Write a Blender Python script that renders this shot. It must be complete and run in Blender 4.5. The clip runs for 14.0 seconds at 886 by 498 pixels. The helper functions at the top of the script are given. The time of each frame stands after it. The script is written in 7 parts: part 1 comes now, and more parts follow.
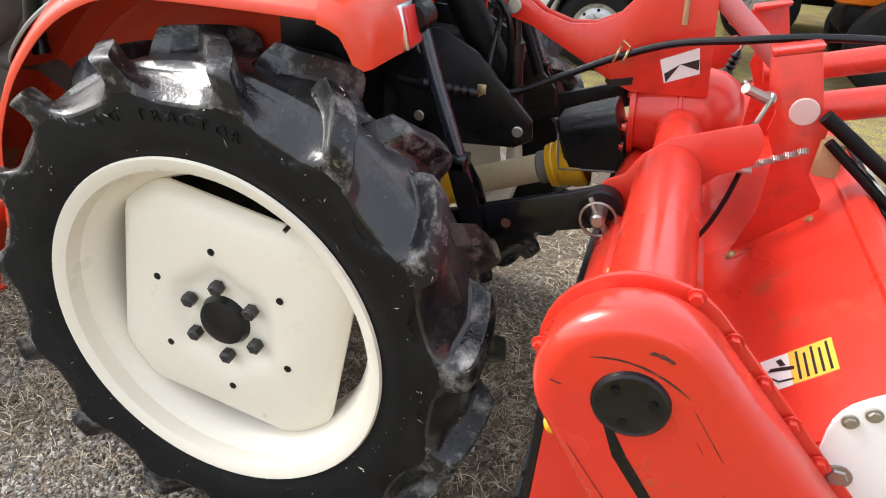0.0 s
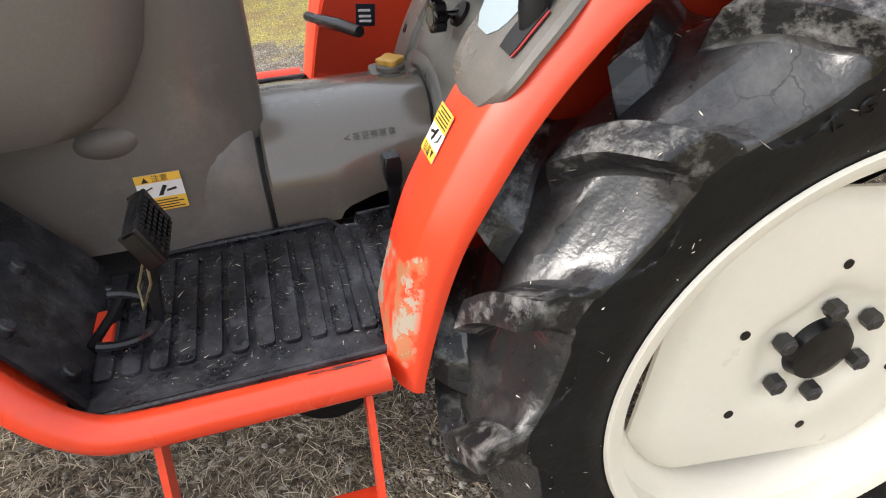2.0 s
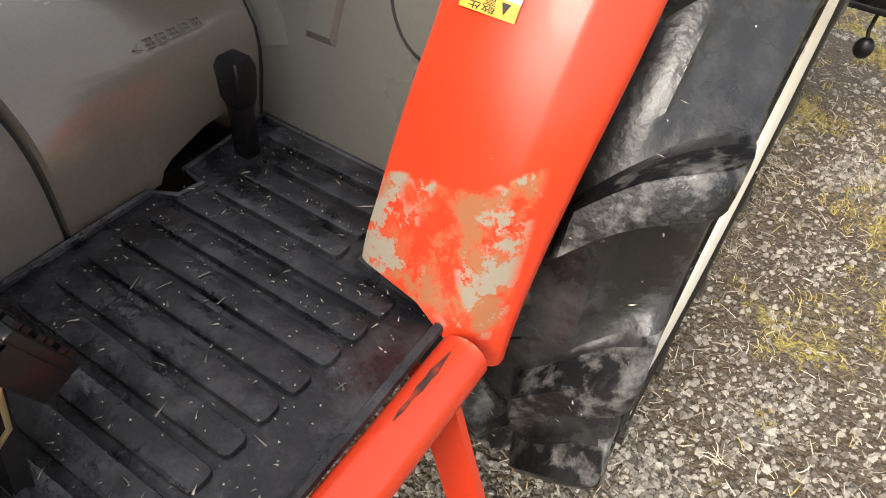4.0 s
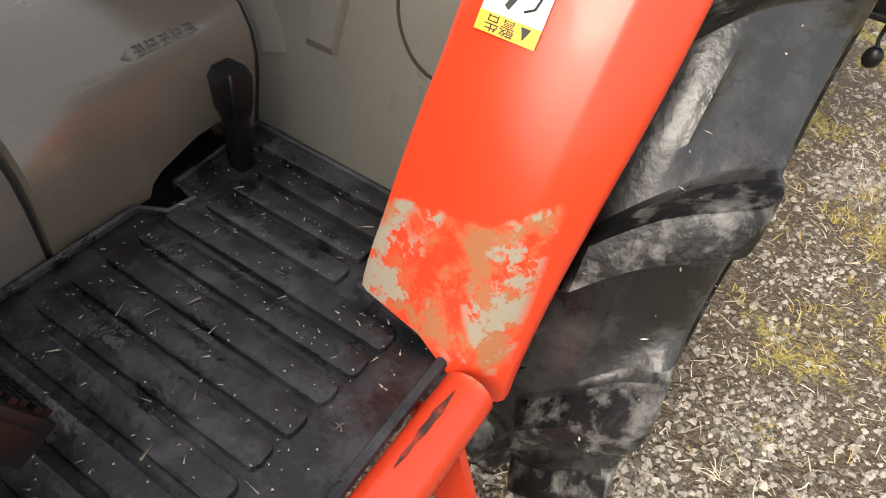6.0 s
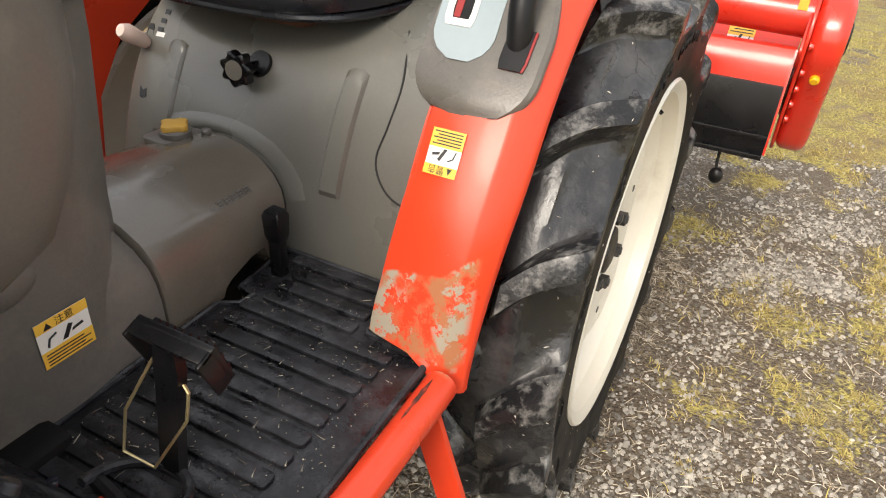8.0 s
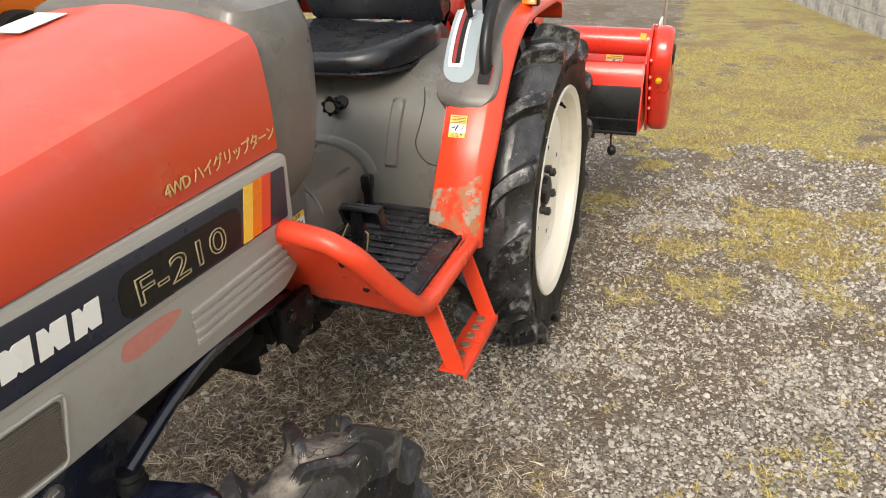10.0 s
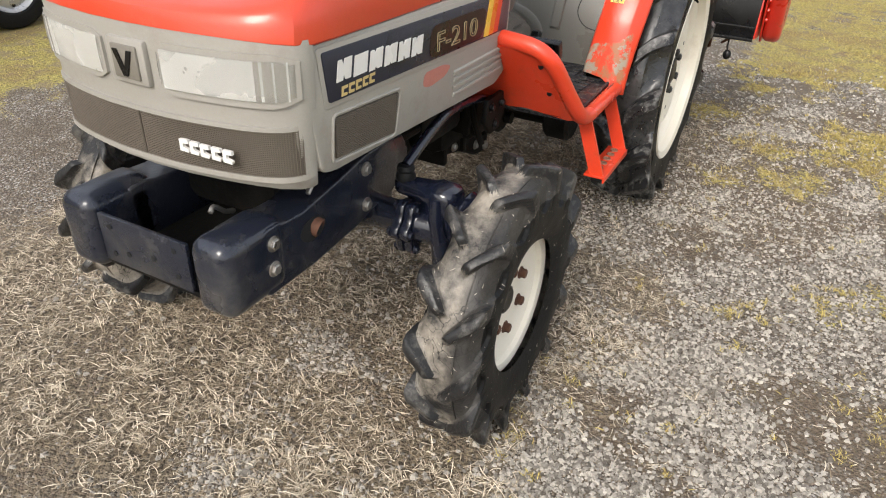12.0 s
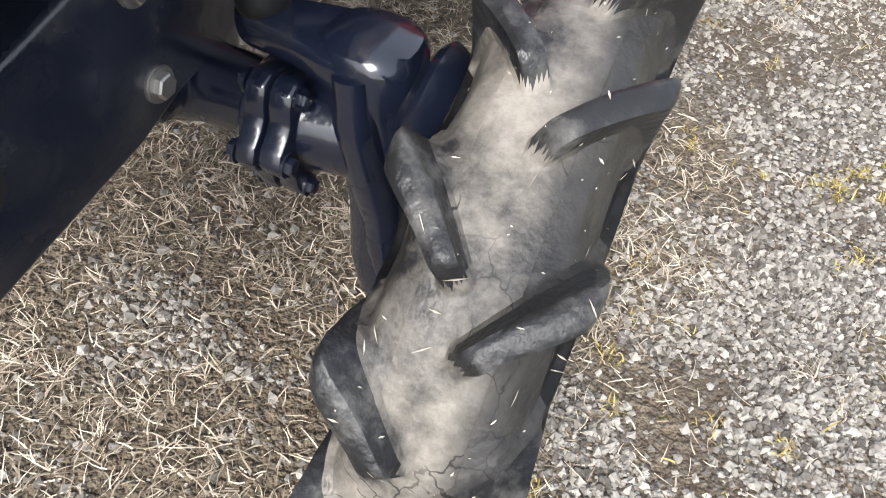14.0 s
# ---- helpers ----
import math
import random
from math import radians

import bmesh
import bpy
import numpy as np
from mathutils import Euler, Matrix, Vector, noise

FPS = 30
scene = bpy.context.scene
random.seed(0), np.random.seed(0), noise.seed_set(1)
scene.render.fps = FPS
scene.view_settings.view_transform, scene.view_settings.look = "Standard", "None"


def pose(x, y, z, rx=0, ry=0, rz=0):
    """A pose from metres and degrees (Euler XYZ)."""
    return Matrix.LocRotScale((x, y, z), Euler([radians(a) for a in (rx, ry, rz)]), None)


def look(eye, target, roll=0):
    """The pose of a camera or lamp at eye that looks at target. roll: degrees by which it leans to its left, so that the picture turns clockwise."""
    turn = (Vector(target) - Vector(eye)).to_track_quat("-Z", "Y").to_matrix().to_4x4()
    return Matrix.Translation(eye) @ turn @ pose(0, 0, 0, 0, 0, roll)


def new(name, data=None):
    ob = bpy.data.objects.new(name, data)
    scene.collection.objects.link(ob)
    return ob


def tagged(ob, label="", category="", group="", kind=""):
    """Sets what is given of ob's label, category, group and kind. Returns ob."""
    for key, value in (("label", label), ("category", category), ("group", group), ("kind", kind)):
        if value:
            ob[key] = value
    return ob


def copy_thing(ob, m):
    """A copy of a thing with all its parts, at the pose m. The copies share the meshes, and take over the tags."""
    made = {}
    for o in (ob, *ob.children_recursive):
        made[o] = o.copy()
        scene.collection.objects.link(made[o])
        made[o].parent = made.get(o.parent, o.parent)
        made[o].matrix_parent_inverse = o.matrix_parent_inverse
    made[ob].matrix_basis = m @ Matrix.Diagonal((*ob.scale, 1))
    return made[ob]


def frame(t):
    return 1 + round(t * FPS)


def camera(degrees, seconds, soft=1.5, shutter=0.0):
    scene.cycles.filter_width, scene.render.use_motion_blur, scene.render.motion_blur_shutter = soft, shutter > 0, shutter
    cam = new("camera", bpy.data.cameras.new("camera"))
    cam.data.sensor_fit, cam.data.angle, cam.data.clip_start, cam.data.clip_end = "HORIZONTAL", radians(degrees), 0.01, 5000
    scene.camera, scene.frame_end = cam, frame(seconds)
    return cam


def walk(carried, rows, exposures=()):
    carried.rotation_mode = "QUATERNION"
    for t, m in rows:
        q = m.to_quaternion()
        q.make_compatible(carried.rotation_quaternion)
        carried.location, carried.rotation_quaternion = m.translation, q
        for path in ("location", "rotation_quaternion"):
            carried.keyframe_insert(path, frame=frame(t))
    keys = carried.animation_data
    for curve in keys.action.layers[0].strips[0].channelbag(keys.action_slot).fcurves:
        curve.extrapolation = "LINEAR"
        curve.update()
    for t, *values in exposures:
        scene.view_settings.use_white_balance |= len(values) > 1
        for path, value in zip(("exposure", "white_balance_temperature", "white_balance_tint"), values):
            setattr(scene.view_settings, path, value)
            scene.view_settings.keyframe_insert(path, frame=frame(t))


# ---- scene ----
cam = camera(65.8, 14.0, soft=1.1)
PATH = [
    (0, (0.647, -1.29, 1.234), (0.151, 0.384, 0.259), 4.2),
    (0.5, (0.34, -1.25, 1.23), (-0.134, 0.465, 0.317), 0.9),
    (1, (0.017, -1.234, 1.238), (-0.413, 0.496, 0.333), -0.9),
    (1.5, (-0.315, -1.164, 1.196), (-0.345, 0.55, 0.166), -3.6),
    (2, (-0.611, -0.951, 1.142), (-0.233, 0.638, -0.012), -3.6),
    (2.5, (-0.751, -0.817, 1.11), (0.203, 0.513, -0.039), 0.2),
    (3, (-0.834, -0.694, 1.054), (0.406, 0.379, -0.09), 4.5),
    (3.5, (-0.856, -0.56, 1.007), (0.408, 0.178, -0.355), 5.1),
    (5.8, (-0.816, -0.489, 1.008), (0.433, 0.177, -0.406), 7.3),
    (6, (-0.821, -0.489, 1.009), (0.429, 0.177, -0.403), 7.9),
    (6.5, (-0.865, -0.512, 1.044), (0.426, 0.14, -0.337), 6.5),
    (7, (-0.963, -0.59, 1.087), (0.43, 0.115, -0.162), 4.9),
    (7.5, (-1.056, -0.654, 1.147), (0.436, 0.128, 0.068), 5.4),
    (7.7, (-1.069, -0.641, 1.15), (0.438, 0.125, 0.082), 4.8),
    (9.8, (-1.883, -0.839, 1.313), (-0.218, -0.19, 0.413), -1.7),
    (10, (-1.968, -0.867, 1.323), (-0.311, -0.216, 0.413), -2.2),
    (10.5, (-2.272, -0.884, 1.286), (-0.565, -0.305, 0.421), -0.0),
    (10.6, (-2.34, -0.865, 1.281), (-0.65, -0.339, 0.35), 1.4),
    (11, (-2.53, -0.896, 1.292), (-0.84, -0.34, 0.378), 5.4),
    (11.5, (-2.683, -1.004, 1.291), (-1.103, -0.295, 0.29), 1.0),
    (12, (-2.651, -0.886, 1.253), (-1.14, -0.103, 0.203), 2.2),
    (12.5, (-2.439, -0.69, 1.211), (-0.961, -0.164, -0.028), 2.2),
    (12.9, (-2.255, -0.602, 1.145), (-0.873, -0.236, -0.253), 4.6),
    (13, (-2.2, -0.578, 1.115), (-0.83, -0.212, -0.295), 3.5),
    (13.5, (-1.965, -0.499, 1.004), (-0.71, -0.093, -0.5), 5.4),
    (14, (-1.865, -0.46, 0.899), (-0.675, -0.117, -0.671), 7.9),
]
walk(cam, [(t, look(eye, target, roll)) for t, eye, target, roll in PATH], exposures=[(0, 1.15, 6350, 10), (1, 1.3, 6350, 10), (1.5, 1.3, 6400, 10), (2.5, 1.08, 6600, 10), (3.5, 0.98, 6800, 10), (6, 0.95, 7050, 10), (7.5, 0.92, 7050, 10), (10, 0.8, 7000, 10), (12, 0.72, 6600, 10), (13, 0.88, 6300, 10), (14, 1.15, 6100, 10)])

# ---- light ----
world = bpy.data.worlds.new("sky")
scene.world = world
world.use_nodes = True
wn = world.node_tree.nodes
sky = wn.new("ShaderNodeTexSky")
sky.sky_type, sky.sun_disc = 'NISHITA', False
SUN_EL, SUN_AZ = radians(40), radians(270)
sky.sun_elevation, sky.sun_rotation = SUN_EL, SUN_AZ
sky.air_density, sky.dust_density, sky.ozone_density = 1.0, 3.0, 1.0
haze = wn.new("ShaderNodeHueSaturation")
haze.inputs["Saturation"].default_value = 0.65
world.node_tree.links.new(sky.outputs[0], haze.inputs["Color"])
cloud = wn.new("ShaderNodeMix")           # thin cloud over the whole sky
cloud.data_type = 'RGBA'
cloud.inputs[0].default_value = 0.4
cloud.inputs[7].default_value = (7.4, 7.6, 7.9, 1)
world.node_tree.links.new(haze.outputs[0], cloud.inputs[6])
world.node_tree.links.new(cloud.outputs[2], wn["Background"].inputs[0])
wn["Background"].inputs[1].default_value = 0.15
sun = new("sun", bpy.data.lights.new("sun", 'SUN'))
sun.data.energy, sun.data.angle, sun.data.color = 1.5, radians(20), (1.0, 0.96, 0.9)
sun_from = Vector((math.sin(SUN_AZ) * math.cos(SUN_EL), math.cos(SUN_AZ) * math.cos(SUN_EL), math.sin(SUN_EL)))
sun.matrix_world = look(sun_from * 30, (0, 0, 0))

YC = 0.114          # the tractor's middle line


def mir(y):
    return 2 * YC - y


# ---- materials ----
def shade(name, base, rough=0.5, metal=0.0, var=0.12, scale=8.0, fine=90.0, bump=0.15, dirt=None, dirt_amount=0.0,
          dirt_scale=5.0, coat=0.0, rough_var=0.15, spec=0.5, cracks=0, dirt_band=None):
    """A painted, moulded or worn surface: two scales of variation in colour and gloss, fine relief, and dirt in patches."""
    m = bpy.data.materials.new(name)
    m.use_nodes = True
    t = m.node_tree
    b = t.nodes["Principled BSDF"]
    co = t.nodes.new("ShaderNodeTexCoord")
    big, small = t.nodes.new("ShaderNodeTexNoise"), t.nodes.new("ShaderNodeTexNoise")
    for n, s, d in ((big, scale, 5), (small, fine, 3)):
        n.inputs["Scale"].default_value, n.inputs["Detail"].default_value = s, d
        t.links.new(co.outputs["Object"], n.inputs["Vector"])
    hsv = t.nodes.new("ShaderNodeHueSaturation")
    hsv.inputs["Color"].default_value = (*base, 1)
    mix = t.nodes.new("ShaderNodeMath")
    mix.operation = 'MULTIPLY_ADD'
    add = t.nodes.new("ShaderNodeMath")
    add.operation = 'ADD'
    t.links.new(big.outputs[0], add.inputs[0])
    t.links.new(small.outputs[0], add.inputs[1])
    t.links.new(add.outputs[0], mix.inputs[0])
    mix.inputs[1].default_value, mix.inputs[2].default_value = 2 * var, 1 - 2 * var
    t.links.new(mix.outputs[0], hsv.inputs["Value"])
    colour = hsv.outputs[0]
    if dirt:
        n = t.nodes.new("ShaderNodeTexNoise")
        n.inputs["Scale"].default_value, n.inputs["Detail"].default_value, n.inputs["Roughness"].default_value = dirt_scale, 8, 0.7
        t.links.new(co.outputs["Object"], n.inputs["Vector"])
        r = t.nodes.new("ShaderNodeMapRange")
        r.inputs[1].default_value, r.inputs[2].default_value = 0.62 - 0.3 * dirt_amount, 0.78 - 0.2 * dirt_amount
        t.links.new(n.outputs[0], r.inputs[0])
        share = r.outputs[0]
        if dirt_band:
            sep = t.nodes.new("ShaderNodeSeparateXYZ")
            t.links.new(co.outputs["Object"], sep.inputs[0])
            band = t.nodes.new("ShaderNodeMapRange")
            band.interpolation_type = 'SMOOTHSTEP'
            band.inputs[1].default_value, band.inputs[2].default_value = dirt_band
            band.inputs[3].default_value = 0.12
            t.links.new(sep.outputs[1], band.inputs[0])
            both_ = t.nodes.new("ShaderNodeMath")
            both_.operation = 'MULTIPLY'
            t.links.new(share, both_.inputs[0])
            t.links.new(band.outputs[0], both_.inputs[1])
            share = both_.outputs[0]
        mc = t.nodes.new("ShaderNodeMix")
        mc.data_type = 'RGBA'
        t.links.new(share, mc.inputs[0])
        t.links.new(colour, mc.inputs[6])
        mc.inputs[7].default_value = (*dirt, 1)
        colour = mc.outputs[2]
    if cracks:
        warp = t.nodes.new("ShaderNodeVectorMath")
        warp.operation = 'MULTIPLY_ADD'
        t.links.new(big.outputs["Color"], warp.inputs[0])
        warp.inputs[1].default_value = (0.16, 0.16, 0.16)
        t.links.new(co.outputs["Object"], warp.inputs[2])
        vo = t.nodes.new("ShaderNodeTexVoronoi")
        vo.feature = 'DISTANCE_TO_EDGE'
        vo.inputs["Scale"].default_value = cracks
        t.links.new(warp.outputs[0], vo.inputs["Vector"])
        cr = t.nodes.new("ShaderNodeMapRange")
        cr.inputs[1].default_value, cr.inputs[2].default_value, cr.inputs[3].default_value, cr.inputs[4].default_value = 0.010, 0.026, 0.9, 0.0
        t.links.new(vo.outputs["Distance"], cr.inputs[0])
        gate = t.nodes.new("ShaderNodeMapRange")
        gate.inputs[1].default_value, gate.inputs[2].default_value = 0.50, 0.56
        t.links.new(big.outputs[0], gate.inputs[0])
        both = t.nodes.new("ShaderNodeMath")
        both.operation = 'MULTIPLY'
        t.links.new(cr.outputs[0], both.inputs[0])
        t.links.new(gate.outputs[0], both.inputs[1])
        mk = t.nodes.new("ShaderNodeMix")
        mk.data_type = 'RGBA'
        t.links.new(both.outputs[0], mk.inputs[0])
        t.links.new(colour, mk.inputs[6])
        mk.inputs[7].default_value = (0.015, 0.014, 0.013, 1)
        colour = mk.outputs[2]
    t.links.new(colour, b.inputs["Base Color"])
    rr = t.nodes.new("ShaderNodeMapRange")
    rr.inputs[1].default_value, rr.inputs[2].default_value = 0.3, 0.7
    rr.inputs[3].default_value, rr.inputs[4].default_value = max(0.03, rough - rough_var), min(1, rough + rough_var)
    t.links.new(big.outputs[0], rr.inputs[0])
    t.links.new(rr.outputs[0], b.inputs["Roughness"])
    b.inputs["Metallic"].default_value = metal
    b.inputs["Specular IOR Level"].default_value = spec
    b.inputs["Coat Weight"].default_value = coat
    b.inputs["Coat Roughness"].default_value = 0.12
    if bump:
        bp = t.nodes.new("ShaderNodeBump")
        bp.inputs["Strength"].default_value, bp.inputs["Distance"].default_value = bump, 0.003
        t.links.new(add.outputs[0], bp.inputs["Height"])
        t.links.new(bp.outputs[0], b.inputs["Normal"])
    return m


RED = shade("red_paint", (0.64, 0.048, 0.016), 0.36, var=0.05, scale=4, bump=0.05, coat=0.12, dirt=(0.42, 0.06, 0.03), dirt_amount=0.15)
RED_BONNET = shade("bonnet_red_paint", (0.55, 0.050, 0.018), 0.34, var=0.06, scale=3, bump=0.03, coat=0.3, dirt=(0.5, 0.1, 0.05), dirt_amount=0.1)
RED_TILLER = shade("tiller_red_paint", (0.64, 0.032, 0.016), 0.3, var=0.05, scale=4, bump=0.06, coat=0.3, dirt=(0.38, 0.03, 0.02), dirt_amount=0.25, dirt_scale=9)
RED_LENS = shade("red_lens", (0.55, 0.02, 0.02), 0.15, var=0.05, coat=0.6)
AMBER = shade("amber_lens", (0.85, 0.22, 0.01), 0.18, var=0.05, coat=0.6)
RUBBER = shade("tyre_side_rubber", (0.006, 0.006, 0.0065), 0.55, var=0.2, scale=9, fine=120, bump=0.25, dirt=(0.016, 0.016, 0.016), dirt_amount=0.3, dirt_scale=6, rough_var=0.1, spec=0.22)
RUBBER_TREAD = shade("tyre_tread_rubber", (0.012, 0.012, 0.0135), 0.30, var=0.25, scale=10, fine=130, bump=0.4, dirt=(0.060, 0.059, 0.058), dirt_amount=0.5, dirt_scale=8, rough_var=0.2, spec=0.55, coat=0.15, cracks=16)
RUBBER_BAR = shade("tyre_bar_rubber", (0.010, 0.010, 0.011), 0.36, var=0.25, scale=12, fine=110, bump=0.5, dirt=(0.22, 0.215, 0.205), dirt_amount=0.42, dirt_scale=26, rough_var=0.18, spec=0.4)
RUBBER_WORN = shade("worn_bar_rubber", (0.015, 0.0148, 0.0155), 0.45, var=0.25, scale=12, fine=110, bump=0.6, dirt=(0.13, 0.122, 0.11), dirt_amount=0.36, dirt_scale=16, rough_var=0.18, spec=0.4)
RUBBER_DUSTY = shade("dusty_tyre_rubber", (0.017, 0.0165, 0.017), 0.5, var=0.2, scale=9, fine=140, bump=0.5, dirt=(0.33, 0.295, 0.245), dirt_amount=0.70, dirt_scale=7, cracks=24, dirt_band=(-.040, -.004), spec=0.35)
WHEEL = shade("cream_wheel_paint", (0.78, 0.73, 0.62), 0.38, var=0.03, scale=5, bump=0.05, dirt=(0.62, 0.56, 0.45), dirt_amount=0.12, coat=0.1)
GREY = shade("grey_plastic", (0.112, 0.103, 0.091), 0.42, var=0.14, scale=5, fine=260, bump=0.12, dirt=(0.17, 0.150, 0.127), dirt_amount=0.36, dirt_scale=6)
GREY_LIGHT = shade("light_grey_paint", (0.30, 0.285, 0.255), 0.42, var=0.05, scale=5, fine=200, bump=0.06, dirt=(0.24, 0.21, 0.18), dirt_amount=0.2)
BLACK = shade("black_paint", (0.0055, 0.0055, 0.0065), 0.32, var=0.15, scale=10, bump=0.12, dirt=(0.02, 0.018, 0.017), dirt_amount=0.3, spec=0.35)
NAVY = shade("navy_frame_paint", (0.008, 0.0105, 0.021), 0.22, var=0.15, scale=8, bump=0.16, coat=0.4, dirt=(0.035, 0.032, 0.03), dirt_amount=0.2, dirt_scale=14)
NAVY_DUSTY = shade("dusty_navy_paint", (0.013, 0.016, 0.026), 0.3, var=0.15, scale=8, bump=0.16, coat=0.25, dirt=(0.06, 0.058, 0.058), dirt_amount=0.4, dirt_scale=9)
MAT = shade("rubber_mat", (0.009, 0.009, 0.011), 0.36, var=0.3, scale=26, fine=150, bump=0.35, dirt=(0.042, 0.042, 0.047), dirt_amount=0.55, dirt_scale=20, rough_var=0.3, spec=0.4)
VINYL = shade("black_vinyl", (0.010, 0.011, 0.014), 0.33, var=0.1, scale=20, fine=240, bump=0.12)
STEEL = shade("dull_steel", (0.42, 0.40, 0.37), 0.38, metal=0.9, var=0.12, scale=20, bump=0.1, dirt=(0.22, 0.14, 0.08), dirt_amount=0.2)
RUST = shade("rusty_steel", (0.11, 0.05, 0.03), 0.8, metal=0.2, var=0.3, scale=30, bump=0.4)
YELLOW = shade("yellow_plastic", (0.74, 0.40, 0.012), 0.4, var=0.06, scale=8, bump=0.06, dirt=(0.5, 0.28, 0.03), dirt_amount=0.2)
WHITE = shade("white_paint", (0.78, 0.77, 0.74), 0.3, var=0.03, scale=3, bump=0.02)
# Near-black base carries the deep shade under bonnet and floor; patches are brown dirt.
DARK_IN = shade("shade_dark_metal", (0.003, 0.0028, 0.0027), 0.6, var=0.25, scale=14, bump=0.3, dirt=(0.012, 0.010, 0.008), dirt_amount=0.4, spec=0.2)
INK = shade("black_print", (0.012, 0.012, 0.014), 0.4, var=0.05, bump=0)
STICKER_W = shade("white_film", (0.72, 0.71, 0.68), 0.35, var=0.03, bump=0)
STICKER_Y = shade("yellow_film", (0.77, 0.46, 0.06), 0.35, var=0.04, bump=0)
GOLD = shade("gold_print", (0.55, 0.42, 0.18), 0.35, var=0.05, bump=0)
PLATE_NAVY = shade("navy_badge_film", (0.012, 0.015, 0.03), 0.28, var=0.08, bump=0.02)
ORANGE_F = shade("orange_film", (0.72, 0.16, 0.01), 0.35, var=0.03, bump=0)

GOLD_DULL = shade("dull_gold_print", (0.30, 0.24, 0.13), 0.4, var=0.1, bump=0)
OCHRE = shade("ochre_plastic", (0.58, 0.33, 0.06), 0.4, var=0.06, dirt=(0.35, 0.2, 0.05), dirt_amount=0.3)
NUT = shade("dark_nut", (0.040, 0.038, 0.036), 0.42, metal=0.3, var=0.2, scale=40, bump=0.15)
SOIL = shade("dry_soil", (0.13, 0.095, 0.06), 0.95, var=0.3, scale=60, fine=300, bump=0.8)
GRILLE_BASE = shade("grille_backing", (0.055, 0.045, 0.036), 0.6, var=0.15, scale=12, bump=0.1)
MESH_BROWN = shade("brown_wire", (0.115, 0.096, 0.076), 0.6, var=0.15, scale=12, bump=0.1)
MESH_GREY = shade("woven_mesh", (0.17, 0.155, 0.13), 0.55, var=0.15, scale=12, bump=0.1)
SMUDGE = shade("faded_red_film", (0.42, 0.16, 0.13), 0.45, var=0.15, scale=30, bump=0.02)
CHROME = shade("bright_metal", (0.75, 0.75, 0.76), 0.22, metal=1.0, var=0.03, bump=0.02)
KNOB_PALE = shade("pale_pink_plastic", (0.66, 0.5, 0.43), 0.45, var=0.05)
PLATE_BLUE = shade("blue_grey_film", (0.26, 0.31, 0.33), 0.35, var=0.04, bump=0)
SLOT_RED = shade("slot_dark_red", (0.25, 0.02, 0.02), 0.6, var=0.1)
STEP_HOLE = shade("worn_step_metal", (0.22, 0.11, 0.07), 0.6, metal=0.3, var=0.3, scale=60)
BRASS = shade("passivated_wire", (0.55, 0.45, 0.24), 0.35, metal=0.8, var=0.1)
CONCRETE = shade("weathered_concrete", (0.58, 0.565, 0.53), 0.85, var=0.15, scale=4, fine=60, bump=0.4, dirt=(0.2, 0.195, 0.18), dirt_amount=0.7, dirt_scale=3)
GLASS_DARK = shade("dark_vehicle_glass", (0.02, 0.024, 0.028), 0.06, var=0.05, bump=0)

SCUFF = shade("dark_scuff", (0.045, 0.022, 0.018), 0.5, var=0.4, scale=60, fine=300, bump=0.3, dirt=(0.4, 0.04, 0.02), dirt_amount=0.5, dirt_scale=60)
SEAT_GREY = shade("seat_base_grey", (0.118, 0.114, 0.100), 0.3, coat=0.2, var=0.1, scale=5, fine=260, bump=0.06, dirt=(0.17, 0.16, 0.135), dirt_amount=0.3, dirt_scale=3, rough_var=0.12)
SILVERED = shade("silvered_reflector", (0.85, 0.85, 0.83), 0.3, metal=0.45, var=0.03, bump=0.02)
TUNNEL = shade("brown_grey_plastic", (0.122, 0.104, 0.083), 0.2, coat=0.6, var=0.1, scale=5, fine=260, bump=0.06, dirt=(0.20, 0.17, 0.135), dirt_amount=0.3, dirt_scale=3, rough_var=0.12)
HOLE_DARK = shade("shadowed_hole", (0.006, 0.006, 0.007), 0.8, var=0.1)
TUBE_CREAM = shade("dirty_cream_plastic", (0.55, 0.45, 0.27), 0.5, var=0.12, scale=9, dirt=(0.34, 0.27, 0.15), dirt_amount=0.4)
RED_SCRAPED = shade("scraped_red_paint", (0.64, 0.032, 0.016), 0.3, var=0.05, scale=4, bump=0.08, coat=0.3, dirt=(0.28, 0.08, 0.04), dirt_amount=0.12, dirt_scale=11)
FADED_RED = shade("faded_red_paint", (0.58, 0.16, 0.15), 0.5, var=0.08, scale=6)
PALE_PINK = shade("pale_primer", (0.62, 0.45, 0.40), 0.6, var=0.06)
WOODTAN = shade("tan_leather", (0.36, 0.22, 0.11), 0.6, var=0.15)
SILVER = shade("silver_wheel_paint", (0.50, 0.50, 0.50), 0.35, metal=0.5, var=0.06)

def clear_glass():
    m = bpy.data.materials.new("clear_lamp_glass")
    m.use_nodes = True
    b = m.node_tree.nodes["Principled BSDF"]
    b.inputs["Base Color"].default_value = (0.95, 0.95, 0.93, 1)
    b.inputs["Roughness"].default_value = 0.03
    b.inputs["Transmission Weight"].default_value = 0.92
    b.inputs["IOR"].default_value = 1.35
    return m


LAMP_GLASS = clear_glass()


